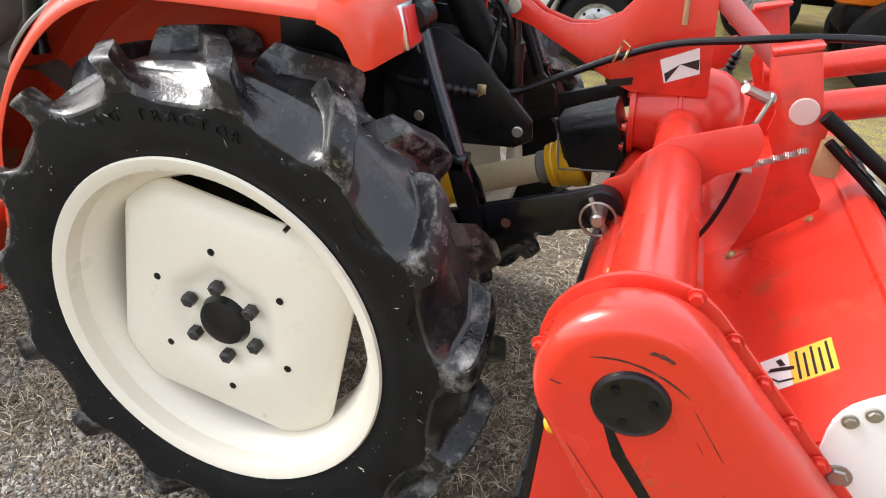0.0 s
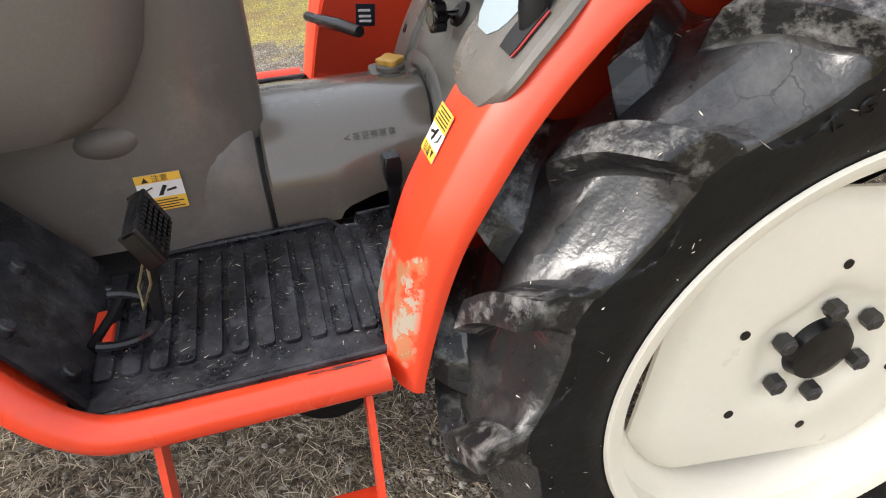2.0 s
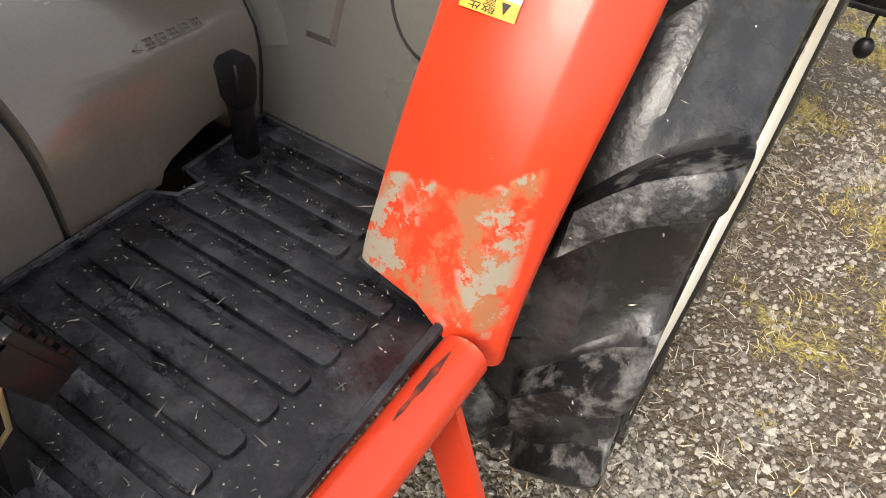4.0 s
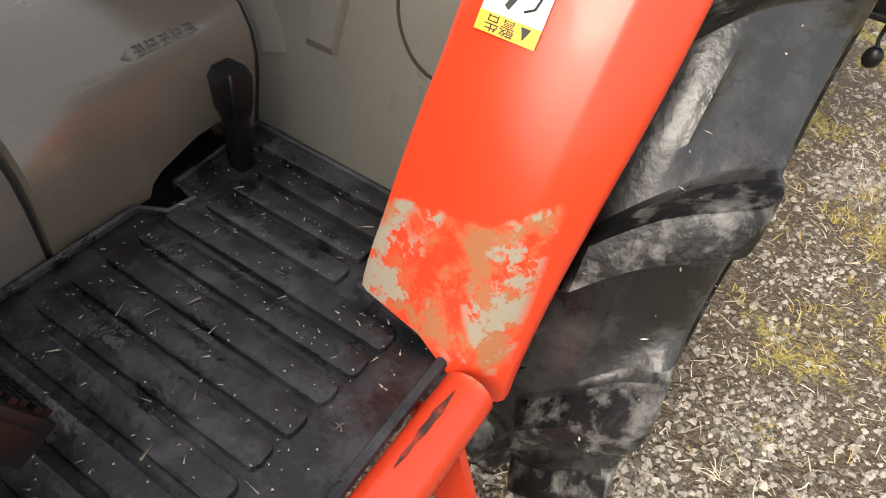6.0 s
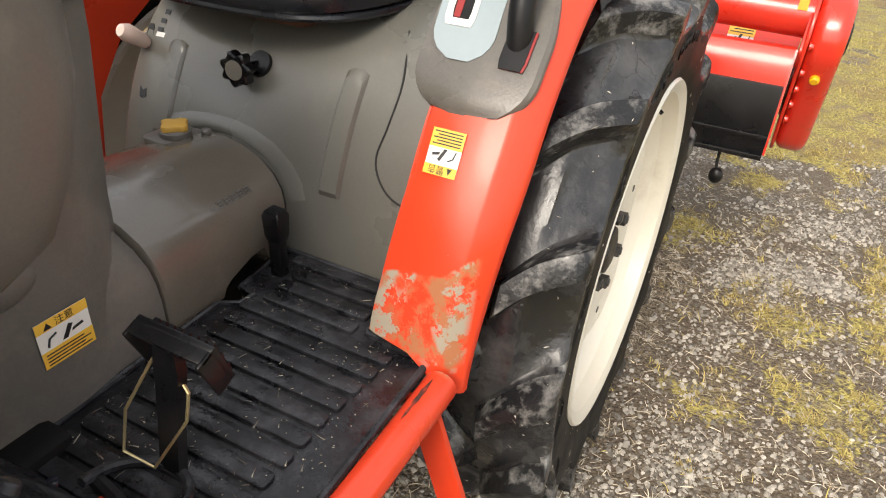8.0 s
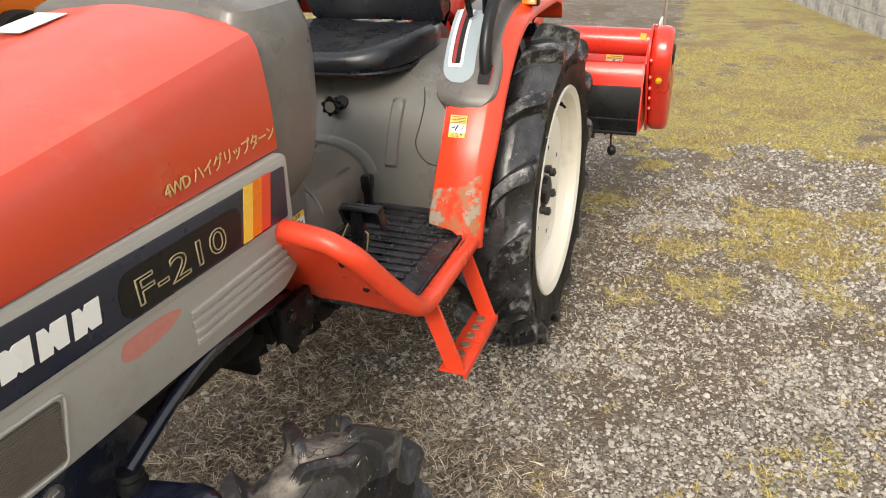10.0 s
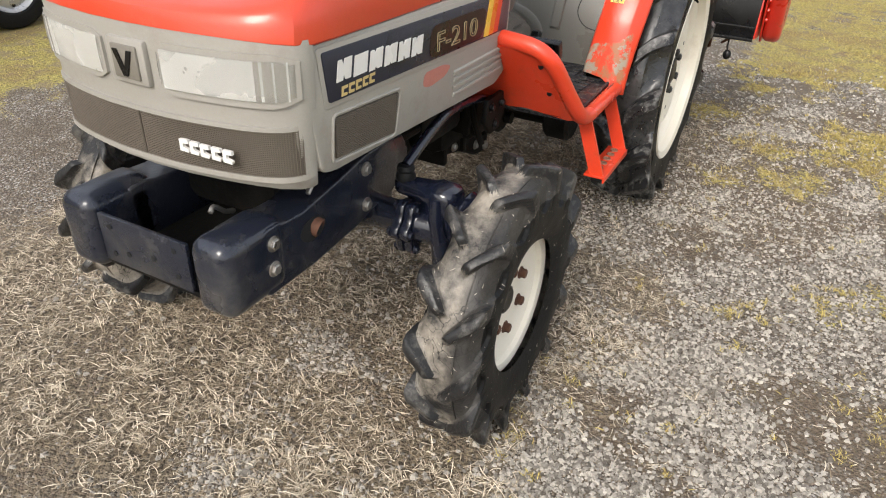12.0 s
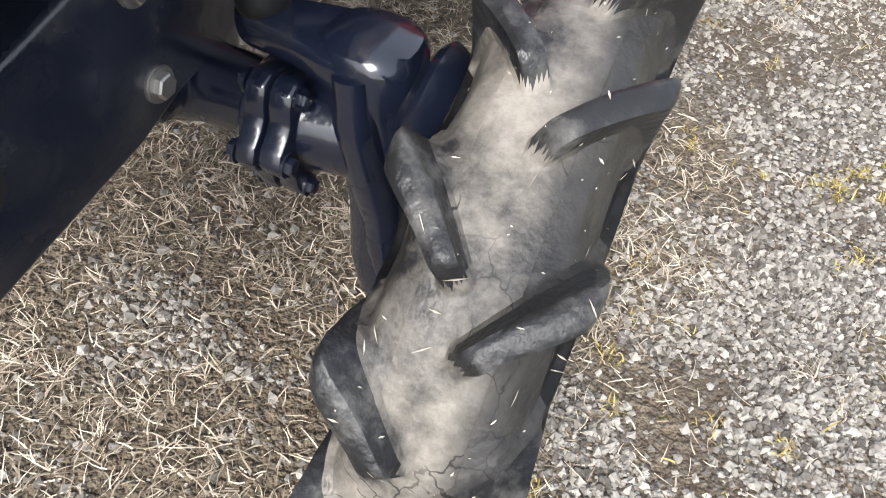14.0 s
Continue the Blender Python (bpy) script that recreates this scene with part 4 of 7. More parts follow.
    for k in range(22):
        z = .7395 + .00345 * k
        loft(bm, [[(x, sy(-.1915), zz), (x, sy(-.1928), zz), (x, sy(-.1928), zz + .0015), (x, sy(-.1915), zz + .0015)] for x, zz in ((-1.738, z), (-1.543 + .0007 * k, z - .014))])
    tagged(part("wire_mesh", bm, MESH_BROWN, vm), kind="stuff")
    for k in range(4):
        z = .771 - .0165 * k
        bm = bmesh.new()
        loft(bm, [[(x, sy(-.1885), z), (x, sy(-.1945), z + .004), (x, sy(-.1945), z + .010), (x, sy(-.1885), z + .0125)] for x in (-1.290, -1.282, -1.04, -1.03)])
        part("louver", bm, GREY_LIGHT, sp)
    # thin faded red patch on the near panel
    bm = bmesh.new()
    prism(bm, rounded([(-1.43, .785), (-1.42, .812), (-1.34, .81), (-1.30, .80), (-1.33, .782), (-1.40, .776)], .015), 'y', sy(-.1893), sy(-.1899))
    if side == 1:
        part("overspray", bm, SMUDGE, sp, "faded red patch")
    else:
        bm.free()

bm = bmesh.new()
rings = []
for z, k, xo in ((.688, .82, .038), (.691, .90, .020), (.699, .945, .008), (.718, .968, .001), (.80, .985, 0), (.90, 1.0, 0), (.950, 1.004, -.002), (.962, 1.0, .0), (.968, .97, .008)):
    rings.append([(x + xo, YC - a * k, z + .010 * soft(-x, 1.80, 1.88)) for x, a in whole([(-1.785, .306), (-1.80, .306)] + PLAN[6:])])
loft(bm, rings)
nose = part("nose_panel", bm, GREY_LIGHT, tractor, "light grey nose panel")


def on_nose(a0, a1, n, taper=1.0):
    """Points of the nose's plan between two distances from the middle line, drawn in by a taper."""
    pts = curve_points([(x, a, 0) for x, a in PLAN[5:][::-1]], 8)
    out = []
    for k in range(n + 1):
        a = a0 + (a1 - a0) * k / n
        for p, q in zip(pts, pts[1:]):
            if p.y <= a <= q.y + 1e-9:
                f = (a - p.y) / max(1e-9, q.y - p.y)
                out.append((p.x + (q.x - p.x) * f, a * taper))
                break
    return out


for side in (1, -1):
    run = on_nose(.062, .300, 14)
    bm = bmesh.new()
    n = len(run)
    rings = []
    for i, (x, a) in enumerate(run):
        e = min(i, n - 1 - i)
        zt, zb = (.944, .856) if e > 1 else (.941, .860) if e == 1 else (.932, .870)
        rings.append([(x - d, YC - side * (a + d * .25), z) for d, z in ((-.006, zt), (.005, zt), (.005, zb), (-.006, zb))])
    loft(bm, rings)
    hs = part("headlight_surround", bm, GREY_LIGHT, nose)
    bm = bmesh.new()
    rings = []
    run = on_nose(.070, .296, 46)
    n = len(run)
    for i, (x, a) in enumerate(run):
        e = min(i, n - 1 - i)
        zt, zb = (.936, .864) if e > 2 else (.934, .866) if e == 2 else (.930, .871)
        d = .0065 + (.0026 if i % 2 else 0) * (1 if i > 12 else .3)
        rings.append([(x + .004, YC - side * a, zt), (x - d, YC - side * a, zt - .003), (x - d - .0015, YC - side * a, .5 * (zt + zb)), (x - d, YC - side * a, zb + .003), (x + .004, YC - side * a, zb)])
    loft(bm, rings)
    part("headlight", bm, LAMP_GLASS, nose, "clear ribbed headlight glass", smooth=20)
    bm = bmesh.new()
    rings = [[(x + .003, YC - side * a, .932), (x - .0055, YC - side * a, .932), (x - .0055, YC - side * a, .868), (x + .003, YC - side * a, .868)] for x, a in on_nose(.075, .290, 12)]
    loft(bm, rings)
    part("reflector", bm, SILVERED, nose, "silver headlight reflector")
    bm = bmesh.new()
    run = on_nose(0.0, .301, 26, .978)
    loft(bm, [[(x - .0015, YC - side * a, .818), (x + .01, YC - side * a, .818), (x + .01, YC - side * a, .732), (x - .0015, YC - side * a, .732)] for x, a in run])
    gr = part("grille", bm, GRILLE_BASE, nose, "brown-grey woven grille mesh")
    bm = bmesh.new()
    for x, a in on_nose(.003, .300, 88, .978):
        box(bm, (x - .0035, YC - side * a - .0008, .732), (x - .0012, YC - side * a + .0008, .816))
    for k in range(24):
        z = .734 + .0034 * k
        loft(bm, [[(x - .0045, YC - side * a, z), (x - .0045, YC - side * a, z + .0014), (x - .003, YC - side * a, z + .0014), (x - .003, YC - side * a, z)] for x, a in on_nose(.003, .300, 26, .978)])
    tagged(part("wire_mesh", bm, MESH_BROWN, gr), kind="stuff")
    bm = bmesh.new()
    loft(bm, [[(x - .0035, YC - side * a, .724), (x + .006, YC - side * a, .724), (x + .006, YC - side * a, .823), (x - .0035, YC - side * a, .823)] for x, a in on_nose(.3005, .3045, 3, .980)])
    part("grille_rim", bm, GREY_LIGHT, nose)
    for zl, zh in ((.815, .823), (.723, .733)):
        bm = bmesh.new()
        loft(bm, [[(x - .006, YC - side * a, zl), (x + .006, YC - side * a, zl), (x + .006, YC - side * a, zh), (x - .006, YC - side * a, zh)] for x, a in on_nose(0, .302, 26, .980)])
        part("grille_rim", bm, GREY_LIGHT, nose)
# emblem block and the series badge
bm = bmesh.new()
box(bm, (-1.898, YC - .045, .862), (-1.88, YC + .045, .940), .006)
em = part("emblem_block", bm, GREY_LIGHT, nose)
bm = bmesh.new()
box(bm, (-1.902, YC - .030, .872), (-1.896, YC + .030, .930), .003)
part("emblem", bm, MESH_GREY, em, "grey square emblem")
bm = bmesh.new()
prism(bm, [(YC - .022, .922), (YC - .012, .922), (YC, .890), (YC + .012, .922), (YC + .022, .922), (YC + .005, .878), (YC - .005, .878)], 'x', -1.902, -1.905)
part("emblem_mark", bm, BLACK, em)
for k in range(5):
    y = YC - .088 - .024 * k
    x = -1.884 + max(0, (k - 2)) * .0015
    bm = bmesh.new()
    prism(bm, [(y, .760), (y - .019, .760), (y - .021, .765), (y - .008, .768), (y - .008, .775), (y - .021, .776), (y - .020, .783), (y, .782)], 'x', x - .010, x - .004)
    part("badge", bm, STICKER_W, nose, "white raised badge letter block")

# ---- cowl and dash ----
bm = bmesh.new()
rings = []
for z, x0, x1, hw, r in ((.785, -1.03, -.90, .20, .03), (.80, -1.03, -.835, .245, .05), (.83, -1.028, -.79, .262, .06), (.88, -1.022, -.757, .270, .08), (.96, -1.010, -.733, .276, .09), (1.06, -.992, -.728, .276, .09), (1.12, -.982, -.732, .270, .08), (1.165, -.972, -.745, .250, .06), (1.185, -.96, -.77, .20, .05), (1.19, -.95, -.78, .14, .03)):
    pts = rounded([(x0, YC - hw), (x1, YC - hw * .93), (x1, YC + hw * .93), (x0, YC + hw)], r, 5)
    rings.append([(x, y, z) for x, y in pts])
loft(bm, rings)
cowl = part("cowl", bm, GREY, tractor, "grey plastic cowl")
bm = bmesh.new()
rings = []
for z, x1, hw, hr in ((.56, -.642, .170, .085), (.62, -.641, .169, .082), (.70, -.639, .167, .078), (.76, -.637, .165, .078), (.82, -.635, .163, .084), (.90, -.634, .162, .095), (.95, -.632, .162, .100), (1.005, -.630, .162, .100), (1.02, -.636, .155, .09)):
    half = [(-1.02, hw), (-.78, hw + .003), (-.71, hw - .010), (x1 - .025, hr + .022), (x1, hr)]
    pts = rounded([(x, YC - a_) for x, a_ in half] + [(x, YC + a_) for x, a_ in half[::-1]], .03, 4)
    rings.append([(x, y, z) for x, y in pts])
loft(bm, rings)
dash = part("dash_body", bm, GREY, tractor, "dusty grey plastic dash body")
bm = bmesh.new()
ball(bm, (-.838, YC - .158, .762), .045, 12, (1.0, .45, .55))
part("blister", bm, GREY, dash)
for x, y, z in ((-.672, .118, .985), (-.615, .075, .99)):
    bm = bmesh.new()
    cyl(bm, (x, YC - y + .012, z), (x - .004, YC - y - .010, z), .007, n=14)
    part("screw_hole", bm, BLACK, dash)
bm = bmesh.new()
rings = []
for z, x0, x1, hw in ((1.005, -.76, -.605, .150), (1.06, -.755, -.612, .146), (1.12, -.745, -.622, .14), (1.16, -.73, -.64, .12)):
    rings.append([(x, y, z) for x, y in rounded([(x0, YC - hw), (x1 - .05, YC - hw), (x1, YC - hw * .5), (x1, YC + hw * .5), (x1 - .05, YC + hw), (x0, YC + hw)], .03, 4)])
loft(bm, rings)
ih = part("instrument_hood", bm, VINYL, tractor, "black plastic instrument hood")
bm = bmesh.new()
cyl(bm, (-.685, YC - .148, 1.065), (-.685, YC - .166, 1.065), .020, n=20, edge=.003)
cyl(bm, (-.685, YC - .166, 1.065), (-.685, YC - .180, 1.065), .012, n=12)
box(bm, (-.735, YC - .172, 1.062), (-.685, YC - .166, 1.068), .001)
part("key_switch", bm, BLACK, ih)


def warning_label(m, w, h, parent, title, small_lines, low=.36):
    """A flat warning label: white field, yellow band and lines, at the pose m (x right, y up)."""
    def quad(x0, y0, x1, y1, d, mat, name):
        b = bmesh.new()
        prism(b, [(x0, y0), (x1, y0), (x1, y1), (x0, y1)], 'z', d, d + .0005)
        b.transform(m)
        return part(name, b, mat, parent)
    quad(0, 0, w, h, 0, STICKER_W, "label")
    quad(0, h * .78, w, h, .0006, STICKER_Y, "band")
    quad(0, 0, w, h * low, .0006, STICKER_Y, "band")
    writing("lettering", title, h * .2, m @ Matrix.Translation((w * .36, h * .815, .0012)), INK, parent, .0002)
    b = bmesh.new()
    prism(b, [(w * .14, h * .81), (w * .30, h * .81), (w * .22, h * .95)], 'z', .0012, .0016)
    b.transform(m)
    part("triangle", b, INK, parent)
    b = bmesh.new()
    for k in range(small_lines):
        y = h * (.05 + (low - .07) * k / small_lines)
        prism(b, [(w * .07, y), (w * (.93 - .12 * (k % 2)), y), (w * (.93 - .12 * (k % 2)), y + h * .028), (w * .07, y + h * .028)], 'z', .0012, .0015)
    # the drawing on the white field
    tube(b, [(w * .15, h * .44, .0016), (w * .2, h * .6, .0016), (w * .34, h * .66, .0016)], w * .018, 6)
    prism(b, [(w * .42, h * .42), (w * .52, h * .42), (w * .66, h * .66), (w * .58, h * .70)], 'z', .0012, .0016)
    prism(b, [(w * .62, h * .5), (w * .86, h * .54), (w * .84, h * .6), (w * .64, h * .56)], 'z', .0012, .0016)
    b.transform(m)
    part("print", b, INK, parent)


warning_label(axes_pose((-.820, YC - .1715, .655), (1, 0, 0), (0, 0, 1)), .060, .056, dash, "注意", 4)

# ---- tunnel, seat base and seat ----
line = [(-.412, .575), (-.405, .62), (-.39, .68), (-.365, .745), (-.33, .81), (-.285, .868), (-.23, .905), (-.13, .93), (.05, .935), (.10, .935)]
SEATLINE = [(p.x, p.z) for p in curve_points([(a, 0, b) for a, b in line], 4)]


def base_at(z):
    """How far forward the seat base's face stands at a height."""
    for (x0, z0), (x1, z1) in zip(SEATLINE, SEATLINE[1:]):
        if z0 <= z <= z1:
            return x0 + (x1 - x0) * (z - z0) / max(1e-6, z1 - z0)
    return -.2


TUNNEL_HALF = [(.154, .575), (.155, .60), (.154, .635), (.150, .658), (.141, .678), (.122, .697), (.092, .714), (.055, .725), (.025, .729), (0, .730)]


def tunnel_ring(x, k=1.0, dz=0.0, lift=0.0, behind=None):
    """One section across the tunnel; behind sets it against the seat base's face."""
    out = []
    for a, z in TUNNEL_HALF:
        zz = .575 + (z - .575) * k + dz * min(1.0, (z - .575) / .10) + (lift if z < .59 else lift * .35 if z < .61 else 0)
        out.append((x if behind is None else base_at(zz) - behind, a * k, zz))
    return [(p, YC - a, z) for p, a, z in out] + [(p, YC + a, z) for p, a, z in out[-2::-1]]


bm = bmesh.new()
rings = [tunnel_ring(-.650, .955, -.004), tunnel_ring(-.648, .985), tunnel_ring(-.644, 1.0, .002), tunnel_ring(-.60, 1.0, .002), tunnel_ring(-.552, .995), tunnel_ring(-.546, .995, 0, .012),
         tunnel_ring(-.535, .995, 0, .020), tunnel_ring(-.49, .99, 0, .034), tunnel_ring(-.462, .99, 0, .036), tunnel_ring(-.452, .99, 0, .01), tunnel_ring(-.447, .99)]
rings += [tunnel_ring(0, .985, 0, 0, .014), tunnel_ring(0, .982, 0, 0, .0075), tunnel_ring(0, .970, -.003, 0, .0055)]
loft(bm, rings)
tun = part("tunnel_cover", bm, TUNNEL, tractor, "brown-grey plastic tunnel cover")
bm = bmesh.new()
loft(bm, [tunnel_ring(0, .968, -.003, 0, .008), tunnel_ring(0, .968, -.003, 0, -.006)])
part("tunnel_gap", bm, HOLE_DARK, tun)
bm = bmesh.new()
rings = [tunnel_ring(-.80, 1.06, .045), tunnel_ring(-.72, 1.06, .035), tunnel_ring(-.685, 1.05, .016), tunnel_ring(-.664, 1.04, .004), tunnel_ring(-.657, 1.025), tunnel_ring(-.655, .985, -.004)]
loft(bm, rings)
part("dash_foot", bm, GREY, dash)
bm = bmesh.new()
loft(bm, [tunnel_ring(-.657, .96, -.004), tunnel_ring(-.648, .96, -.004)])
part("tunnel_gap", bm, HOLE_DARK, tun)
# five raised characters that cannot be read, and an arrow head
mark_m = axes_pose((-.530, YC - .1285, .6925), (1, 0, 0), (0, .72, .50))
for k in range(5):
    bm = bmesh.new()
    x = .016 + .0135 * k
    for x0, y0, x1, y1 in ((x, 0, x + .010, .0012), (x, .0046, x + .010, .0058), (x, .0092, x + .010, .0104), (x + (.001 if k % 2 else .004), 0, x + (.0022 if k % 2 else .0052), .0104), (x + .008, .002, x + .0092, .0104)):
        prism(bm, [(x0, y0), (x1, y0), (x1, y1), (x0, y1)], 'z', 0, .0009)
    bm.transform(mark_m)
    part("raised_mark", bm, GREY, tun)
bm = bmesh.new()
prism(bm, [(.002, .005), (.010, .0095), (.0105, .0085), (.005, .005), (.0105, .0015), (.010, .0005)], 'z', 0, .0009)
bm.transform(mark_m)
part("raised_mark", bm, GREY, tun)
bm = bmesh.new()
plate = rounded([(-.455, YC + .0), (-.375, YC + .0), (-.385, YC + .085), (-.452, YC + .085)], .012)
prism(bm, plate, 'z', .715, .727, .003)
cyl(bm, (-.418, YC + .045, .725), (-.418, YC + .045, .738), .0245, n=28, edge=.003)
cyl(bm, (-.388, YC + .012, .726), (-.388, YC + .012, .734), .008, n=12, edge=.002)
fl = part("filler_neck", bm, GREY, tun)
bm = bmesh.new()
ring = [(-.418 + (.021 + .0035 * math.cos(4 * a)) * math.cos(a), YC + .045 + (.021 + .0035 * math.cos(4 * a)) * math.sin(a)) for a in [2 * math.pi * k / 40 for k in range(40)]]
prism(bm, ring, 'z', .737, .747, .0025)
part("filler_cap", bm, OCHRE, fl, "ochre plastic filler cap")
bm = bmesh.new()
box(bm, (-.480, -.083, .575), (-.462, -.062, .645), .003)
loft(bm, [[(x, y, z) for x, y in rounded([(-.471 - w, -.073 - d), (-.471 + w, -.073 - d), (-.471 + w, -.073 + d), (-.471 - w, -.073 + d)], .004, 3)] for z, w, d in ((.640, .010, .012), (.65, .0125, .014), (.68, .0135, .0155), (.688, .011, .012))])
part("shift_lever", bm, BLACK, tractor, "short black shift lever")

bm = bmesh.new()
line = SEATLINE
SEAT_Y = [(-.262 + k * .57 / 15, 0) for k in range(16)] + [(.315, .003), (.320, .009), (.322, .02), (.322, .10), (.322, .25)]
sheet(bm, [[(x + d, y, z - .35 * d * (z > .80)) for y, d in SEAT_Y] for x, z in line], .005)
sb = part("seat_base", bm, SEAT_GREY, tractor, "grey moulded plastic seat base")
for y0, y1, z0, z1 in ((-.124, -.086, .682, .846), (.214, .252, .700, .832)):
    # a long raised panel with a rounded outline
    bm = bmesh.new()
    grid = []
    for i in range(19):
        u = i / 18
        z = z0 + (z1 - z0) * u
        e = min(u, 1 - u) * (z1 - z0)
        out = .0065 * soft(e, 0, .010)
        grid.append([(base_at(z) - (out if 0 < j < 7 else -.002) * (1 if 1 < j < 6 else .25), y0 + (y1 - y0) * w, z + .010 * (1 - abs(2 * w - 1)) * (1 if u > .9 else 0)) for j, w in enumerate((0, .02, .12, .3, .7, .88, .98, 1))])
    sheet(bm, grid, .003)
    part("moulded_rib", bm, SEAT_GREY, sb)
# raised arch of the seat base round the tunnel's end
bm = bmesh.new()
grid = []
for k, out in ((.985, .0015), (1.01, .0028), (1.06, .0032), (1.12, .0026), (1.19, .0008), (1.22, -.002)):
    row = []
    for a, z in TUNNEL_HALF[3:] + [(-a, z) for a, z in TUNNEL_HALF[-2:5:-1]]:
        zz = .60 + (z - .60) * (1 + (k - 1) * .8)
        row.append((base_at(zz) - out, YC - a * k, zz))
    grid.append(row)
sheet(bm, grid, .003)
part("tunnel_arch", bm, SEAT_GREY, sb, "glossy moulded arch round the tunnel end")
bm = bmesh.new()
tube(bm, [(base_at(z) - .0002, y, z) for y, z in ((-.150, .90), (-.172, .865), (-.179, .835), (-.176, .79), (-.170, .752), (-.182, .725), (-.208, .704), (-.25, .695))], .0016, 6, smooth=4)
part("panel_seam", bm, HOLE_DARK, sb)
bm = bmesh.new()
tube(bm, [(-.52, .50, .735), (-.50, .44, .74), (-.47, .40, .742)], .010, 10)
tube(bm, [(-.50, .45, .738), (-.47, .39, .742), (-.44, .33, .742)], [.012, .013, .011], 12)
part("side_lever", bm, BLACK, tractor, "black lever beside the seat base")
bm = bmesh.new()
kx = base_at(.826)
lathe(bm, [(.0, .004), (.020, .004), (.021, -.002), (.017, -.004), (.0, -.002)], (kx, .066, .831), (-.8, 0, .6), 24)
part("knob_recess", bm, BLACK, sb)
bm = bmesh.new()
cyl(bm, (kx, .068, .830), (-.352, .079, .829), .006, n=12)
d = Vector((-1, -.1, .05)).normalized()
ringpts = []
for h, k in ((-.010, .85), (-.007, 1), (.009, 1), (.012, .88)):
    dd, u, w = frame_of(d)
    ringpts.append([Vector((-.352, .079, .829)) + dd * h + (u * math.cos(a) + w * math.sin(a)) * (.024 + .0035 * math.cos(7 * a)) * k for a in [2 * math.pi * i / 56 for i in range(56)]])
loft(bm, ringpts)
part("flow_knob", bm, BLACK, tractor, "black star-shaped control knob")
bm = bmesh.new()
dd, u, w = frame_of(d)
cyl(bm, Vector((-.352, .079, .829)) + dd * .0122, Vector((-.352, .079, .829)) + dd * .0127, .015, n=20)
part("knob_print", bm, MESH_GREY, tractor)
bm = bmesh.new()
prism(bm, rounded([(.276, .745), (.290, .745), (.312, .85), (.298, .85)], .009), 'x', -.415, -.25)
for v in bm.verts:
    v.co.x = base_at(v.co.z) - (.0015 if v.co.x < -.3 else -.006)
part("lever_slot", bm, BLACK, sb)
bm = bmesh.new()
tube(bm, [(-.28, .302, .81), (-.335, .304, .83)], .006, 10)
tube(bm, [(-.322, .302, .822), (-.332, .303, .830), (-.356, .305, .846), (-.366, .306, .852)], [.009, .0125, .015, .010], 14)
part("slot_lever", bm, KNOB_PALE, tractor, "lever with a pale pink knob")
bm = bmesh.new()
prism(bm, [(.270, .835), (.288, .835), (.300, .89), (.280, .89)], 'x', -.3, -.25)
for v in bm.verts:
    v.co.x = base_at(v.co.z) - (.0016 if v.co.x < -.28 else .001)
part("label", bm, STICKER_W, sb)
bm = bmesh.new()
for z in (.842, .854, .866):
    prism(bm, [(.276, z), (.287, z), (.289, z + .006), (.278, z + .006)], 'x', -.3, -.25)
for v in bm.verts:
    v.co.x = base_at(v.co.z) - (.0022 if v.co.x < -.28 else .0017)
part("print", bm, INK, sb)

bm = bmesh.new()
rings = []
SX, SZ = -.122, -.042
for z, k, dip in ((.945, .78, 0), (.952, .93, 0), (.957, .955, 0), (.962, .955, 0), (.966, .985, 0), (.985, 1.0, 0), (1.010, .99, 0), (1.024, .93, 0), (1.022, .80, .006), (1.012, .6, .012), (1.006, .25, .016)):
    pts = []
    for i in range(48):
        a = 2 * math.pi * i / 48
        px, py = math.cos(a), math.sin(a)
        ex, ey = math.copysign(abs(px) ** .62, px), math.copysign(abs(py) ** .62, py)
        pts.append((SX + k * .250 * ex, YC + k * .232 * ey, z + SZ + .022 * abs(ey) ** 3 * k * (1 if z > .98 else .3) - .010 * max(0, -ex) ** 2 * (1 if z > .98 else 0)))
    rings.append(pts)
loft(bm, rings)
seat = part("seat", bm, VINYL, tractor, "black vinyl seat cushion", smooth=50)
bm = bmesh.new()
tube(bm, [(SX + .243 * math.copysign(abs(math.cos(a)) ** .62, math.cos(a)), YC + .225 * math.copysign(abs(math.sin(a)) ** .62, math.sin(a)), .919) for a in [2 * math.pi * k / 60 for k in range(61)]], .006, 8)
part("piping", bm, VINYL, seat)
bm = bmesh.new()
box(bm, (-.30, YC - .12, .890), (.08, YC + .12, .916), .006)
part("seat_bracket", bm, RUST, seat, "rusty seat bracket")
bm = bmesh.new()
rings = []
for k in range(13):
    a = radians(-66 + 11 * k)
    c, s_ = math.cos(a), math.sin(a)
    e = .02 if k in (0, 12) else 0
    rings.append([(.135 - .13 * (1 - c) + dx, YC + .245 * s_, z) for dx, z in ((-.02, .985 + e), (-.055, 1.04 + e), (-.045, 1.14), (-.01, 1.25 - e), (.03, 1.26 - e), (.045, 1.15), (.03, 1.0 + e))])
loft(bm, rings)
part("backrest", bm, VINYL, tractor, "black vinyl seat back", smooth=50)

# ---- fenders ----
ARCH = [(-.540, .558), (-.531, .60), (-.517, .658), (-.498, .725), (-.474, .783), (-.416, .880), (-.349, .956), (-.29, 1.004), (-.228, 1.037), (-.171, 1.054), (-.08, 1.063), (.06, 1.066), (.19, 1.066)]
ARCHS = [(p.x, p.z) for p in curve_points([(a, 0, b) for a, b in ARCH], 4)]


